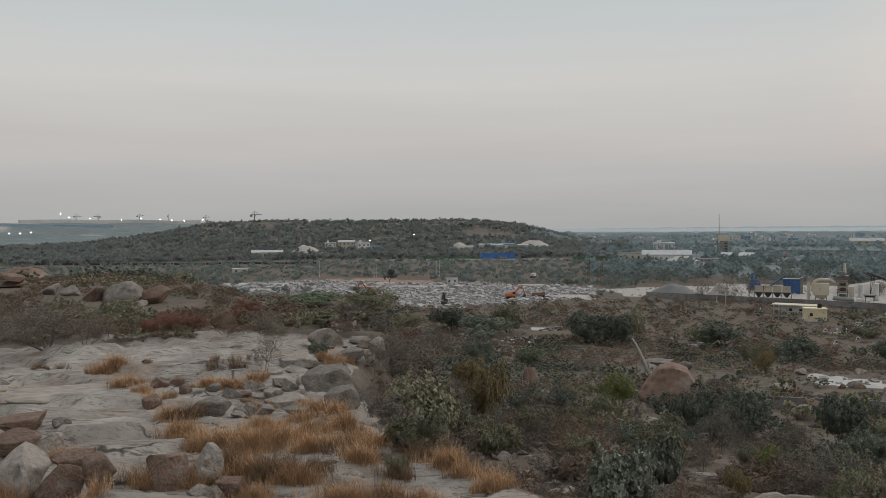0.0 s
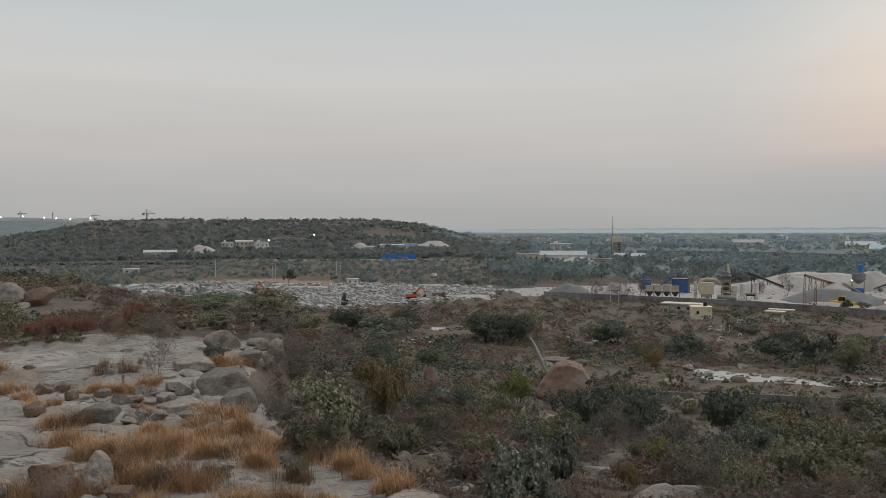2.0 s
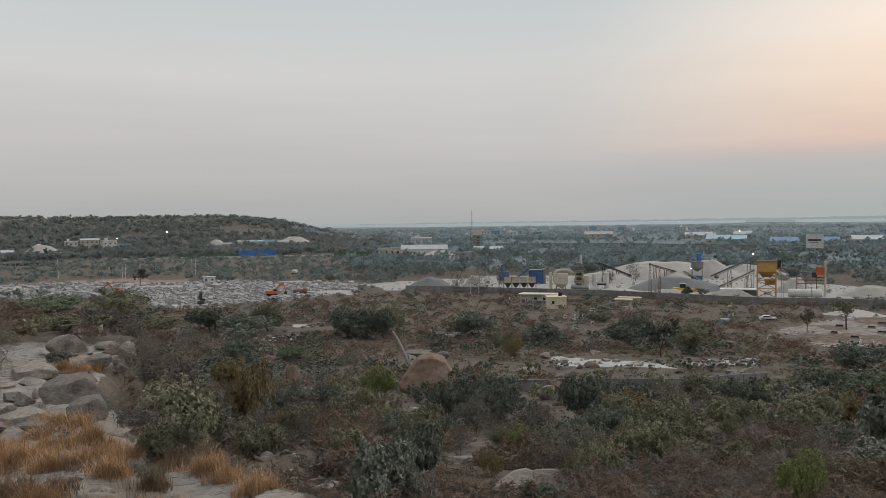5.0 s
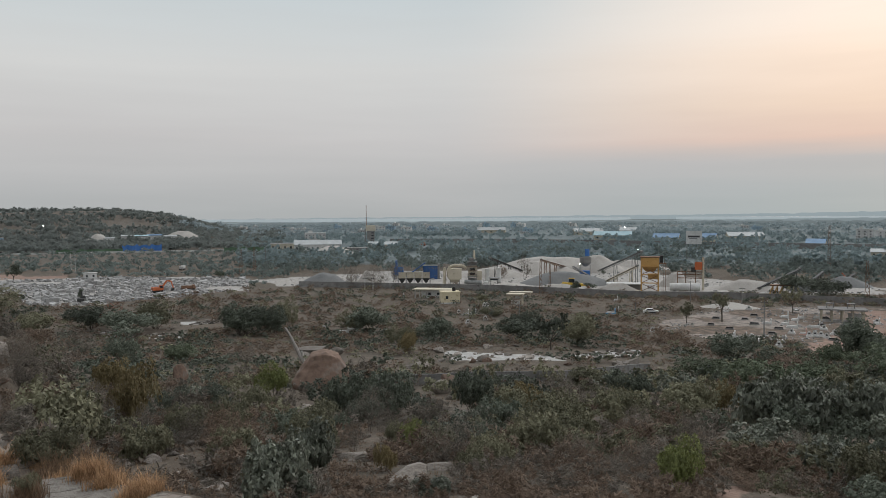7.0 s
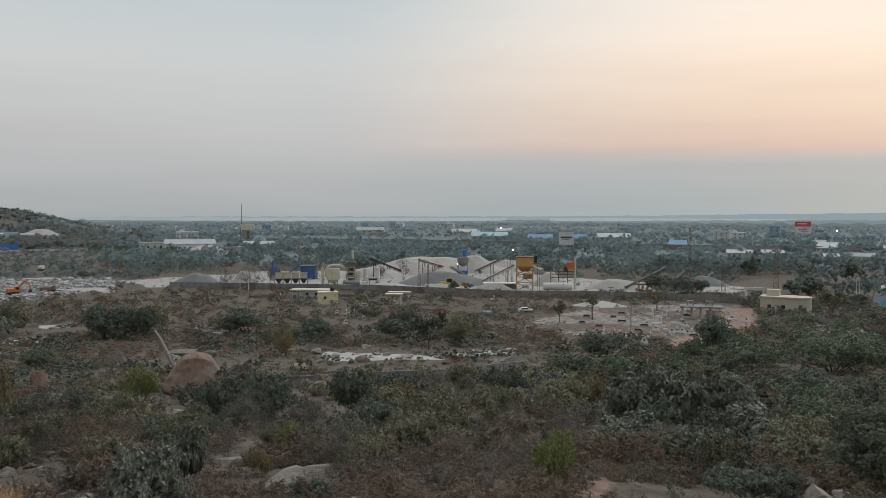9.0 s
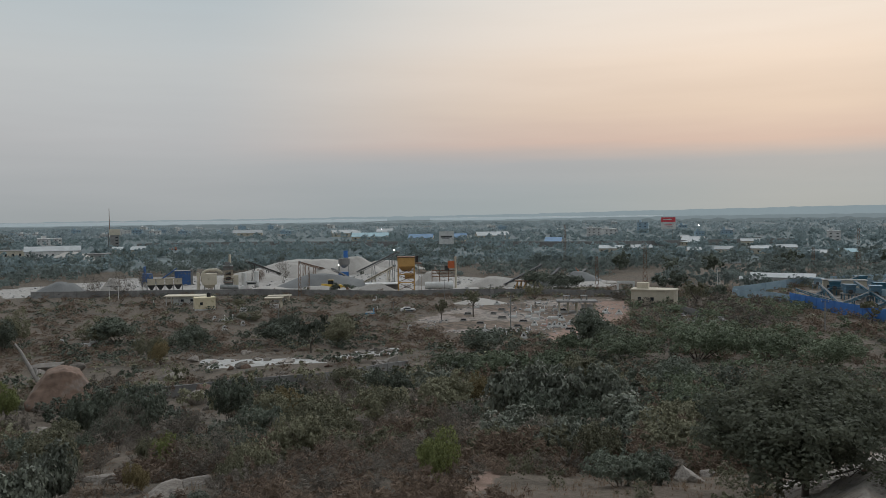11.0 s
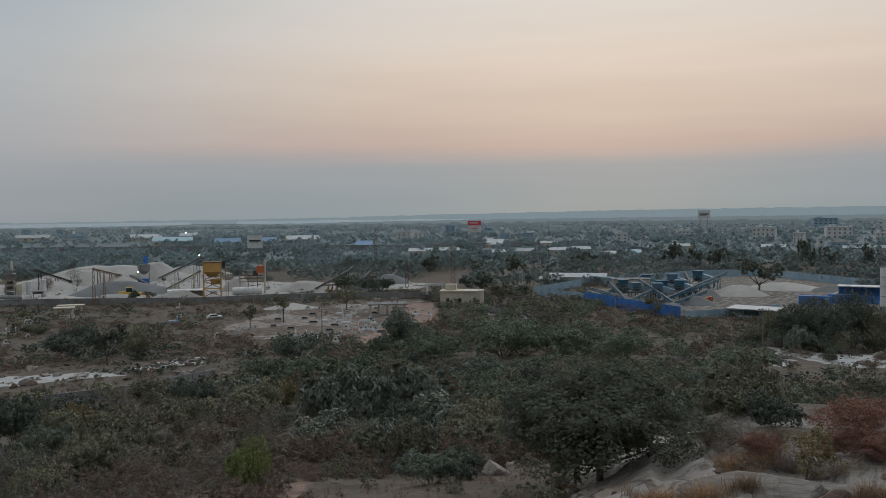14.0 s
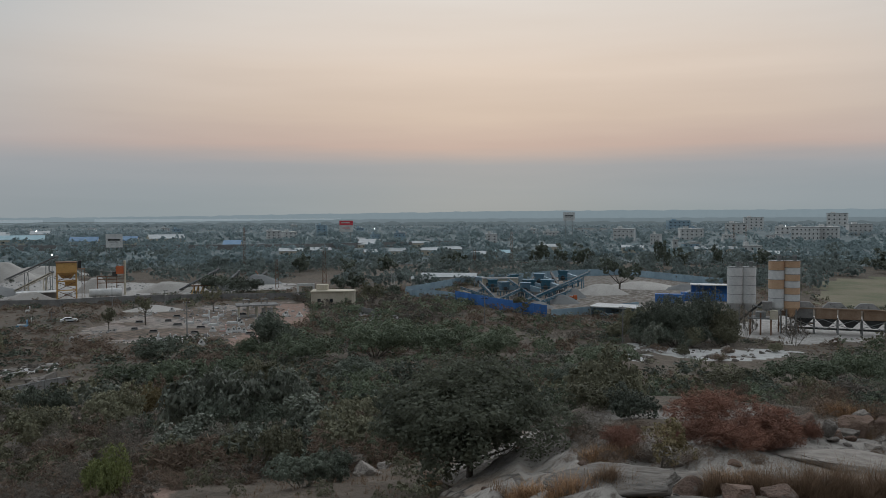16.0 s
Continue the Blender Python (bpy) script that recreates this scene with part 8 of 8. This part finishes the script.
def lattice(az, d, h, w, label, kind="lattice_mast", mat=None):
    e = thing(kind, az, d, label, "mast")
    mat = mat or RUSTY
    for x in (-1, 1):
        for y in (-1, 1):
            part("corner_post", Shape().beam((x * w / 2, y * w / 2, -0.5), (x * w / 5, y * w / 5, h), 0.14, 0.14), mat, e)
    n = max(5, int(h / 2.2))
    for y in (-1, 1):
        for k in range(n):
            z0, z1 = h * k / n, h * (k + 1) / n
            w0, w1 = w / 2 * (1 - 0.6 * k / n), w / 2 * (1 - 0.6 * (k + 1) / n)
            part("lacing_bar", Shape().beam((-w0, y * w0, z0), (w1, y * w1, z1), 0.09, 0.09), mat, e)
            part("lacing_bar", Shape().beam((w0, y * w0, z0), (-w1, y * w1, z1), 0.09, 0.09), mat, e)
    return e


for p in (pole(-8.66, 473.1, 10.49, mat=WHITE), pole(-4.86, 454.6, 8.19, mat=WHITE), pole(-4.67, 454.6, 8.19, mat=WHITE), pole(-0.50, 459.2, 9.54, mat=WHITE), pole(-0.26, 459.2, 9.54, mat=WHITE), pole(3.31, 477.9, 9.93), pole(-16.95, 549.6, 9.90), pole(-26.29, 655.3, 11.80),
          pole(-24.08, 638.5, 13.27), pole(-21.89, 642.3, 13.35), pole(-14.56, 585.9, 16.23), pole(-11.85, 591.8, 13.12), pole(6.35, 488.5, 9.47), pole(9.27, 466.6, 10.99), pole(8.81, 513.5, 15.65), pole(11.77, 490.5, 12.91),
          pole(40.97, 269.9, 6.73), pole(44.23, 264.0, 5.49), pole(37.37, 241.3, 2.67), pole(29.39, 211.5, 4.98, mat=STEEL), pole(45.61, 195.6, 8.13, mat=STEEL), pole(18.56, 321.7, 5.35, mat=WHITE), pole(19.12, 321.1, 5.34, mat=WHITE),
          pole(59.52, 288.8, 10.00, mat=WHITE), pole(59.68, 289.4, 8.82, mat=WHITE), pole(66.05, 209.0, 6.95), pole(75.59, 173.9, 8.19, mat=CONCRETE), pole(49.50, 617.1, 17.10), pole(50.94, 606.1, 12.60), pole(40.70, 520.7, 10.82), pole(51.54, 744.6, 12.38)):
    p.empty_display_size = 0.5
for az, d, h, w in ((30.89, 308.5, 13.25, 1.2), (31.52, 313.5, 10.86, 0.9), (10.12, 410.6, 12.51, 1.6), (11.00, 411.4, 13.68, 1.6), (51.59, 322.4, 12.95, 1.6), (54.83, 343.7, 16.66, 2.0), (65.34, 412.2, 11.42, 1.8), (67.92, 459.2, 19.08, 2.0), (82.77, 619.6, 21.46, 2.0), (83.51, 622.1, 20.68, 2.0), (49.41, 432.4, 23.96, 1.4)):
    lattice(az, d, h, w, "slender rusty lattice power mast")


def lamp_post(az, d, h, label="lit floodlight on a tall thin post"):
    e = thing("lamp_post", az, d, label, "lamp")
    r = d * 0.00055 + 0.05
    T(e, "post", STEEL, (0, 0, -0.5), (0, 0, h), 0.14, 0.09, 8)
    hd = B(e, "lamp_head", DARK_STEEL, 0, 0.1, h, r * 2.4, 0.4, r * 1.6)
    T(hd, "lens", LAMP_GLOW, (0, -0.16, h + r * 0.8), (0, -0.12, h + r * 0.8), r, n=10)


lamp_post(37.48, 343.7, 15.00)
lamp_post(33.58, 408.9, 5.10)
for az, d, h in ((-2.03, 952.1, 9), (-25.1, 2440, 24), (-23.4, 2430, 14), (-21.5, 2400, 12), (-20.3, 2400, 13), (-17.6, 2380, 12), (-16.4, 2380, 14), (-19.1, 2410, 12), (-28.0, 2050, 12), (-27.4, 2050, 12), (-26.8, 2060, 13), (-24.6, 2450, 14), (-18.4, 2400, 12), (36.63, 977.1, 12), (58.33, 1110.4, 10), (85.89, 1483.6, 8), (-5.12, 907.5, 7)):
    lamp_post(az, d, h)


def tower_crane(az, d, h, turn, label="distant tower crane on the ridge"):
    e = thing("tower_crane", az, d, label, "crane", turn)
    part("mast", Shape().beam((0, 0, -2), (0, 0, h), 1.8, 1.8), STEEL, e)
    part("jib", Shape().beam((-h * 0.35, 0, h + 1), (h * 0.75, 0, h + 1), 1.2, 1.2), STEEL, e)
    part("tie", Shape().beam((0, 0, h + 7), (h * 0.5, 0, h + 1.5), 0.4, 0.4).beam((0, 0, h + 7), (-h * 0.3, 0, h + 1.5), 0.4, 0.4).beam((0, 0, h), (0, 0, h + 7), 0.8, 0.8), STEEL, e)
    B(e, "counterweight", CONCRETE, -h * 0.32, 0, h - 2.5, 4, 2, 3.2)
    B(e, "cab", WHITE, 1.8, 0, h - 2, 1.8, 1.8, 2)


tower_crane(-13.0, 1420, 17, 10)
for az, turn in ((-24.2, 20), (-20.4, -15), (-18.6, 80), (-16.2, 10), (-22.9, 150)):
    tower_crane(az, 2620, 20, turn)


def billboard(az, d, w, h, top, red, label):
    """A hoarding on two posts; the print on it is drawn as plain bars."""
    e = thing("billboard", az, d, label, "billboard")
    b = B(e, "board", WHITE, 0, 0, top - h, w, 0.4, h, "white printed board")
    for x in (-w * 0.3, w * 0.3):
        T(e, "post", STEEL, (x, 0.5, -0.5), (x, 0.5, top), w * 0.02, n=8)
    if red:
        B(b, "print", RED_SIGN, 0, -0.22, top - h * 0.42, w * 0.98, 0.04, h * 0.4, "red printed field")
        B(b, "bar", WHITE, -w * 0.05, -0.25, top - h * 0.24, w * 0.6, 0.03, h * 0.08)
        B(b, "bar", RED_SIGN, 0, -0.22, top - h * 0.7, w * 0.55, 0.04, h * 0.07)
        B(b, "bar", STEEL, w * 0.1, -0.22, top - h * 0.86, w * 0.4, 0.04, h * 0.06)
    else:
        B(b, "bar", DARK_STEEL, 0, -0.22, top - h * 0.5, w * 0.74, 0.04, h * 0.14)
        B(b, "bar", STEEL, -w * 0.05, -0.22, top - h * 0.62, w * 0.5, 0.04, h * 0.06)


billboard(41.16, 560, 10, 8.6, 17.2, False, "white roadside billboard with dark lettering bars")
billboard(56.36, 750, 12.5, 10.4, 23.8, True, "red and white roadside billboard above the trees")
billboard(71.9, 1100, 15, 11, 32, False, "tall dark-framed billboard far across the plain")


# ---------------------------------------------------------------- far houses, sheds and the town
building(-12.18, 790.6, 28.48, 14, 4.93, "long low works shed with a pale roof below the hill", CREAM, 1, 6, 0, "gable", ROOFS[3], "shed", "works_shed")
building(-7.86, 879.0, 12.18, 10, 7.31, "white box-shaped house on the hill's foot", WHITE, 2, 3)
building(-6.77, 884.2, 17.15, 11, 8.58, "cream house with a pale roof on the hill's foot", CREAM, 2, 4, 0, "gable", ROOFS[3])
building(-5.63, 861.6, 13.13, 10, 8.95, "white stepped house on the hill's foot", WHITE, 2, 3, 15)
building(-4.77, 873.7, 15.74, 10, 5.45, "low pale blue building on the hill's foot", PALE_BLUE, 1, 4)
building(0.61, 403.2, 5.59, 3, 2.51, "white site cabin at the edge of the stone field", WHITE, 1, 2, 0, "flat", WHITE, "cabin", "site_cabin")
building(-14.00, 524.9, 9.45, 6, 2.91, "low pale hut with a dark open front", CREAM, 1, 2, 0, "flat", WHITE, "hut", "roadside_hut")
for x0, az, d, w in ((0, 2.92, 879.0, 12), (1, 3.72, 879.0, 14), (2, 4.58, 887.8, 14), (3, 5.57, 879.0, 12), (4, 1.81, 849.6, 9)):
    building(az, d, w, 8, 5, "low white quarters below the bare hillside", WHITE, 1, 3, 0, "gable", ROOFS[x0 % 4], "quarters", "quarters")


def tarpaulin(az, d, w, h, mat, label):
    """A long sheeted fence, sagging between its posts."""
    e = thing("sheet_fence", az, d, label, "fence")
    s = Shape()
    n = 16
    for i in range(n + 1):
        x = -w / 2 + w * i / n
        sag = 0.12 * h * (math.sin(i * 1.9) + (i % 2))
        s.v += [(x, 0.3 * math.sin(i), -0.3), (x, 0.4 * math.sin(i * 1.3), h - sag), (x, 0.06 + 0.3 * math.sin(i), -0.3), (x, 0.06 + 0.4 * math.sin(i * 1.3), h - sag)]
    for i in range(n):
        k = i * 4
        s.f += [(k, k + 4, k + 5, k + 1), (k + 2, k + 3, k + 7, k + 6), (k + 1, k + 5, k + 7, k + 3)]
    part("sheet", s, mat, e)
    for i in range(0, n + 1, 4):
        B(e, "post", STEEL, -w / 2 + w * i / n, 0.6, -0.3, 0.2, 0.2, h + 0.5)


GREEN_NET = material("green_shade_net", (0.07, 0.12, 0.075), (0.11, 0.17, 0.11), 0.2, 0.9)
tarpaulin(3.79, 690.2, 29.64, 5.74, BLUE, "long blue sheet fence along the far road")
tarpaulin(0.62, 683.3, 47.33, 3.31, GREEN_NET, "long green net fence along the far road")
tarpaulin(10.81, 663.2, 41.34, 3.67, GREEN_NET, "green net fence by the far works")


def cement_works():
    m = 5.52 / 10
    e = thing("works_tower", 18.99, 755.1, "tall concrete works tower with a radio mast", "tower")
    B(e, "shaft", CONCRETE, 0, 0, -0.5, 13 * m, 13 * m, 26 * m)
    B(e, "head", CREAM, 0, 0, 25.5 * m + 0.003, 16 * m, 15 * m, 9 * m)
    for i in range(5):
        B(e, "louvre", DARK_GLASS, 3 * m, -6.6 * m, (3 + i * 4.5) * m, 4 * m, 0.3, 1.6 * m)
    B(e, "side_leg", STEEL, -9 * m, 0, -0.5, 2 * m, 3, 30 * m)
    T(e, "radio_mast", RUSTY, (-7 * m, 0, 30 * m), (-7 * m, 0, 68 * m), 0.4, 0.2, 6, "thin red and white radio mast")
    building(15.33, 635.9, 35.24, 22, 6.17, "long pale factory with stepped roofs and dusty walls", WHITE, 1, 9, 0, "gable", ROOFS[0], "factory", "factory")
    building(13.28, 664.5, 27.62, 18, 5.98, "pale low factory wing with dusty walls", CREAM, 1, 6, 0, "flat", None, "factory", "factory")
    building(15.15, 893.1, 22.27, 16, 8.66, "tiered white office block above the works", WHITE, 3, 6, 0, "flat", None, "office", "office_block")
    building(17.35, 628.3, 30.47, 16, 3.48, "low grey works shed with a curved dusty front", CONCRETE, 1, 6, 0, "flat", None, "shed", "works_shed")
    building(19.84, 663.2, 22.97, 16, 4.59, "low works shed with a sheet roof", CREAM, 1, 4, 0, "gable", ROOFS[0], "shed", "works_shed")
    heap(16.44, 609.8, 38.02, 5.91, SAND_PILE, "pale heap of clinker at the far works", seed=31)


cement_works()
# sheet-roofed sheds on the plain
for az, d, w, h, k in ((35.84, 929.5, 57.95, 8, 1), (34.12, 1135.1, 55.04, 8, 0), (36.86, 1165.0, 32.28, 9, 3), (39.40, 856.4, 35.59, 7, 2), (41.78, 861.6, 35.81, 7, 2), (27.47, 1254.4, 60.82, 8, 0), (44.35, 959.7, 53.18, 6, 3), (48.66, 729.9, 20.22, 5, 2),
                    (52.61, 595.3, 24.74, 5, 3), (54.52, 604.9, 20.95, 5, 0), (58.01, 725.6, 25.13, 5, 3), (59.93, 580.1, 16.07, 5, 0)):
    building(az, d, w * 0.7, 30 if d > 700 else 14, h * 0.6, "long industrial shed with a sheet roof on the plain", CREAM, 1, 5, float(RNG.uniform(-8, 8)), "gable", ROOFS[k], "shed", "industrial_shed", "sheds on the plain")
for az, d, w, h, k in ((58.01, 558.5, 13.93, 5, 3), (57.42, 818.0, 17.00, 6, 0), (62.16, 577.8, 24.01, 5, 3), (63.75, 594.2, 20.58, 5, 0), (65.54, 517.6, 17.93, 5, 3), (67.32, 517.6, 14.34, 6, 1), (61.57, 698.5, 24.19, 6, 3), (70.47, 622.1, 21.55, 6, 0),
                    (76.23, 629.6, 26.17, 5, 3), (81.03, 613.5, 25.50, 5, 0), (85.41, 549.6, 38.07, 5, 3), (82.81, 619.6, 25.75, 5, 0)):
    building(az, d, w * 0.6, 12, h * 0.75, "low sheet-roofed shed among dark trees", CREAM, 1, 4, float(RNG.uniform(-10, 10)), "gable", ROOFS[k], "shed", "sheet_roof_shed", "sheds among the trees")
# flat-roofed houses that stand out
for az, d, w, h, f, c, mat, text in (
        (75.66, 903.9, 21.91, 12.52, 3, 5, WHITE, "white three-storey block with rows of windows"), (79.20, 1553.4, 38.74, 17.22, 3, 5, PALE_BLUE, "pale blue flat-roofed block far across the plain"),
        (80.01, 957.8, 25.21, 11.94, 3, 5, WHITE, "pale three-storey block with balconies"), (82.90, 1251.9, 29.48, 15.61, 3, 4, WHITE, "white stepped block of flats"), (83.94, 1636.2, 34.00, 22.67, 4, 4, WHITE, "white four-storey block of flats"),
        (87.07, 990.9, 28.83, 13.73, 3, 7, WHITE, "long white terrace of three storeys"), (88.32, 998.9, 24.91, 13.84, 3, 6, WHITE, "long white terrace of three storeys"), (88.92, 1811.7, 37.65, 30.12, 4, 4, WHITE, "pale stepped block of four storeys"),
        (90.14, 1198.0, 28.22, 14.94, 3, 5, WHITE, "pale block of flats with balconies"), (85.90, 1269.5, 26.38, 10.55, 2, 4, WHITE, "white two-storey house beside trees"), (66.53, 746.1, 10.34, 10.34, 4, 2, WHITE, "tall pale tank tower among trees"),
        (70.66, 1058.4, 19.06, 6.60, 2, 4, WHITE, "white two-storey house among trees"), (54.69, 1151.1, 14.35, 14.35, 4, 2, PALE_BLUE, "pale tall house far across the plain"), (60.59, 3719.3, 77.29, 8, 2, 4, WHITE, "pale block near the horizon"), (73.37, 1297.7, 44.95, 7.19, 1, 5, WHITE, "long pale low block"),
        (79.03, 656.6, 4.09, 8.19, 2, 1, WHITE, "narrow white stair tower between trees"), (45.10, 1256.9, 13.93, 8.71, 3, 3, PALE_BLUE, "pale green-blue house on the plain")):
    building(az, d, w, w * 0.6, h, text, mat, f, c, float(RNG.uniform(-15, 15)), "flat", None, "block", "town_block", "town blocks")
town = np.random.default_rng(77)
for lo, hi, d0, d1, n in ((8.5, 30, 1150, 1900, 40), (30, 60, 900, 1900, 12), (60, 80, 620, 1500, 10), (80, 96, 560, 1200, 14)):
    for _ in range(n):
        w, f = float(town.uniform(8, 18)), int(town.integers(1, 4))
        building(float(town.uniform(lo, hi)), float(town.uniform(d0, d1)), w, w * 0.7, f * 3.1, ["small white flat-roofed town house", "small pale blue-grey town house", "small white dusty town house"][_ % 3], [WHITE, PALE_BLUE, WHITE][_ % 3], f, 3, float(town.uniform(-25, 25)), "flat", None, "house", "town_house", "town houses")

# cars and lorries on the far road
for az, d, k in ((-4.5, 722, 0), (-1.0, 726, 1), (2.5, 722, 0), (7.5, 728, 1), (5.6, 724, 0)):
    car(az, d, 0, WHITE_PAINT if k else BLACK_PAINT, "small car on the far road beside the barrier")


# ---------------------------------------------------------------- the dead trunk beside the great boulder
def dead_trunk():
    e = thing("dead_trunk", 14.28, 135.5, "bleached dead tree trunk leaning beside the great boulder", "dead tree")
    m = 0.94 / 10
    part("stem", Shape().tube((6 * m, 0, -8 * m), (-8 * m, 0, 20 * m), 0.42, 0.34, 9).tube((-8 * m, 0, 20 * m), (-24 * m, 0, 55 * m), 0.34, 0.22, 9).tube((-24 * m, 0, 55 * m), (-32 * m, 0, 68 * m), 0.22, 0.16, 8), BLEACHED, e, "", True)
    part("side_limb", Shape().tube((-2 * m, 0, 8 * m), (-4 * m, 0, 26 * m), 0.35, 0.25, 8), BLEACHED, e)


dead_trunk()


# ---------------------------------------------------------------- water and the hazy distance
def band(name, az0, az1, d, low, tops, mat, label, step=0.25, ragged=1.0):
    """A far belt of land with an uneven skyline; tops: heights along it."""
    s = Shape()
    n = int((az1 - az0) / step)
    for i in range(n + 1):
        a = az0 + (az1 - az0) * i / n
        x, y = d * math.sin(radians(a)), d * math.cos(radians(a))
        h = table(a, *tops) + ragged * (noise.noise((a * 1.3, d * 0.01, 0)) * 5 + noise.noise((a * 7.0, d * 0.01, 3)) * 3)
        s.v += [(x, y, low), (x, y, max(low + 0.5, h)), (x * 1.01, y * 1.01, low)]
    for i in range(n):
        k = i * 3
        s.f += [(k, k + 1, k + 4, k + 3), (k + 1, k + 2, k + 5, k + 4)]
    tagged(new(name, s.mesh(name, mat)), label, "distance", kind="structure")


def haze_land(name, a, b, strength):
    """Far land with the evening haze in front of it put in as a bluish glow."""
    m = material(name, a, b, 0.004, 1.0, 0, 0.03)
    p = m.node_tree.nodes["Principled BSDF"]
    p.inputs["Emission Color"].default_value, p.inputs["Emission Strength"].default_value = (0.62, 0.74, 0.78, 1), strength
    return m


# glow strength grows with distance, in place of thicker haze
HAZE = [haze_land("distant_land_haze_glow", (0.06, 0.065, 0.06), (0.1, 0.105, 0.095), 0.2), haze_land("farther_land_haze_glow", (0.06, 0.065, 0.06), (0.1, 0.1, 0.095), 0.3), haze_land("farthest_land_haze_glow", (0.05, 0.05, 0.05), (0.08, 0.08, 0.08), 0.42)]
band("backdrop", 5, 104, 2300, -2, (5, 8, 40, 9, 60, 10, 104, 12), HAZE[0], "far belt of trees with haze put in as glow")
band("backdrop", 5, 104, 3000, -2, (5, 5, 40, 6, 50, 12, 60, 16, 104, 22), HAZE[1], "farther belt of trees with haze put in as glow", ragged=0.5)
band("backdrop", -50, 110, 4650, -4, (-50, 14, 5, 10, 12, 14, 24, 18, 36, 22, 44, 26, 56, 40, 66, 52, 80, 56, 110, 58), HAZE[2], "low hills on the horizon with haze put in as glow", ragged=0.8)

WATER = bpy.data.materials.new("lake_water")
WATER.use_nodes = True
wb = WATER.node_tree.nodes["Principled BSDF"]
wb.inputs["Base Color"].default_value, wb.inputs["Roughness"].default_value = (0.26, 0.28, 0.29, 1), 0.5
for a0, a1, d0, d1 in ((6.5, 37, 3500, 4550), (40, 56, 4000, 4500)):
    s = Shape()
    for i in range(41):
        a = a0 + (a1 - a0) * i / 40
        w = math.sin(math.pi * min(1, max(0.0, i / 40))) ** 0.4
        for d in (d1 - (d1 - d0) * w * (0.8 + 0.25 * noise.noise((a * 0.7, 1, 1))), d1):
            s.v.append((d * math.sin(radians(a)), d * math.cos(radians(a)), 11.0 if a0 < 30 else 13.0))
    s.f = [(2 * i, 2 * i + 2, 2 * i + 3, 2 * i + 1) for i in range(40)]
    # added skirt that closes the gap below the raised lake, glowing for haze
    shore = Shape()
    for i in range(41):
        x, y, z = s.v[2 * i]
        shore.v += [(x, y, z - 0.02), (x * 0.97, y * 0.97, -6.0)]
    shore.f = [(2 * i, 2 * i + 2, 2 * i + 3, 2 * i + 1) for i in range(40)]
    tagged(new("backdrop", shore.mesh("backdrop", HAZE[2])), "glowing haze-toned skirt below the lake's near edge", "distance", kind="structure")
    tagged(new("water", s.mesh("water", WATER)), "pale still lake under the horizon", "lake", kind="structure")
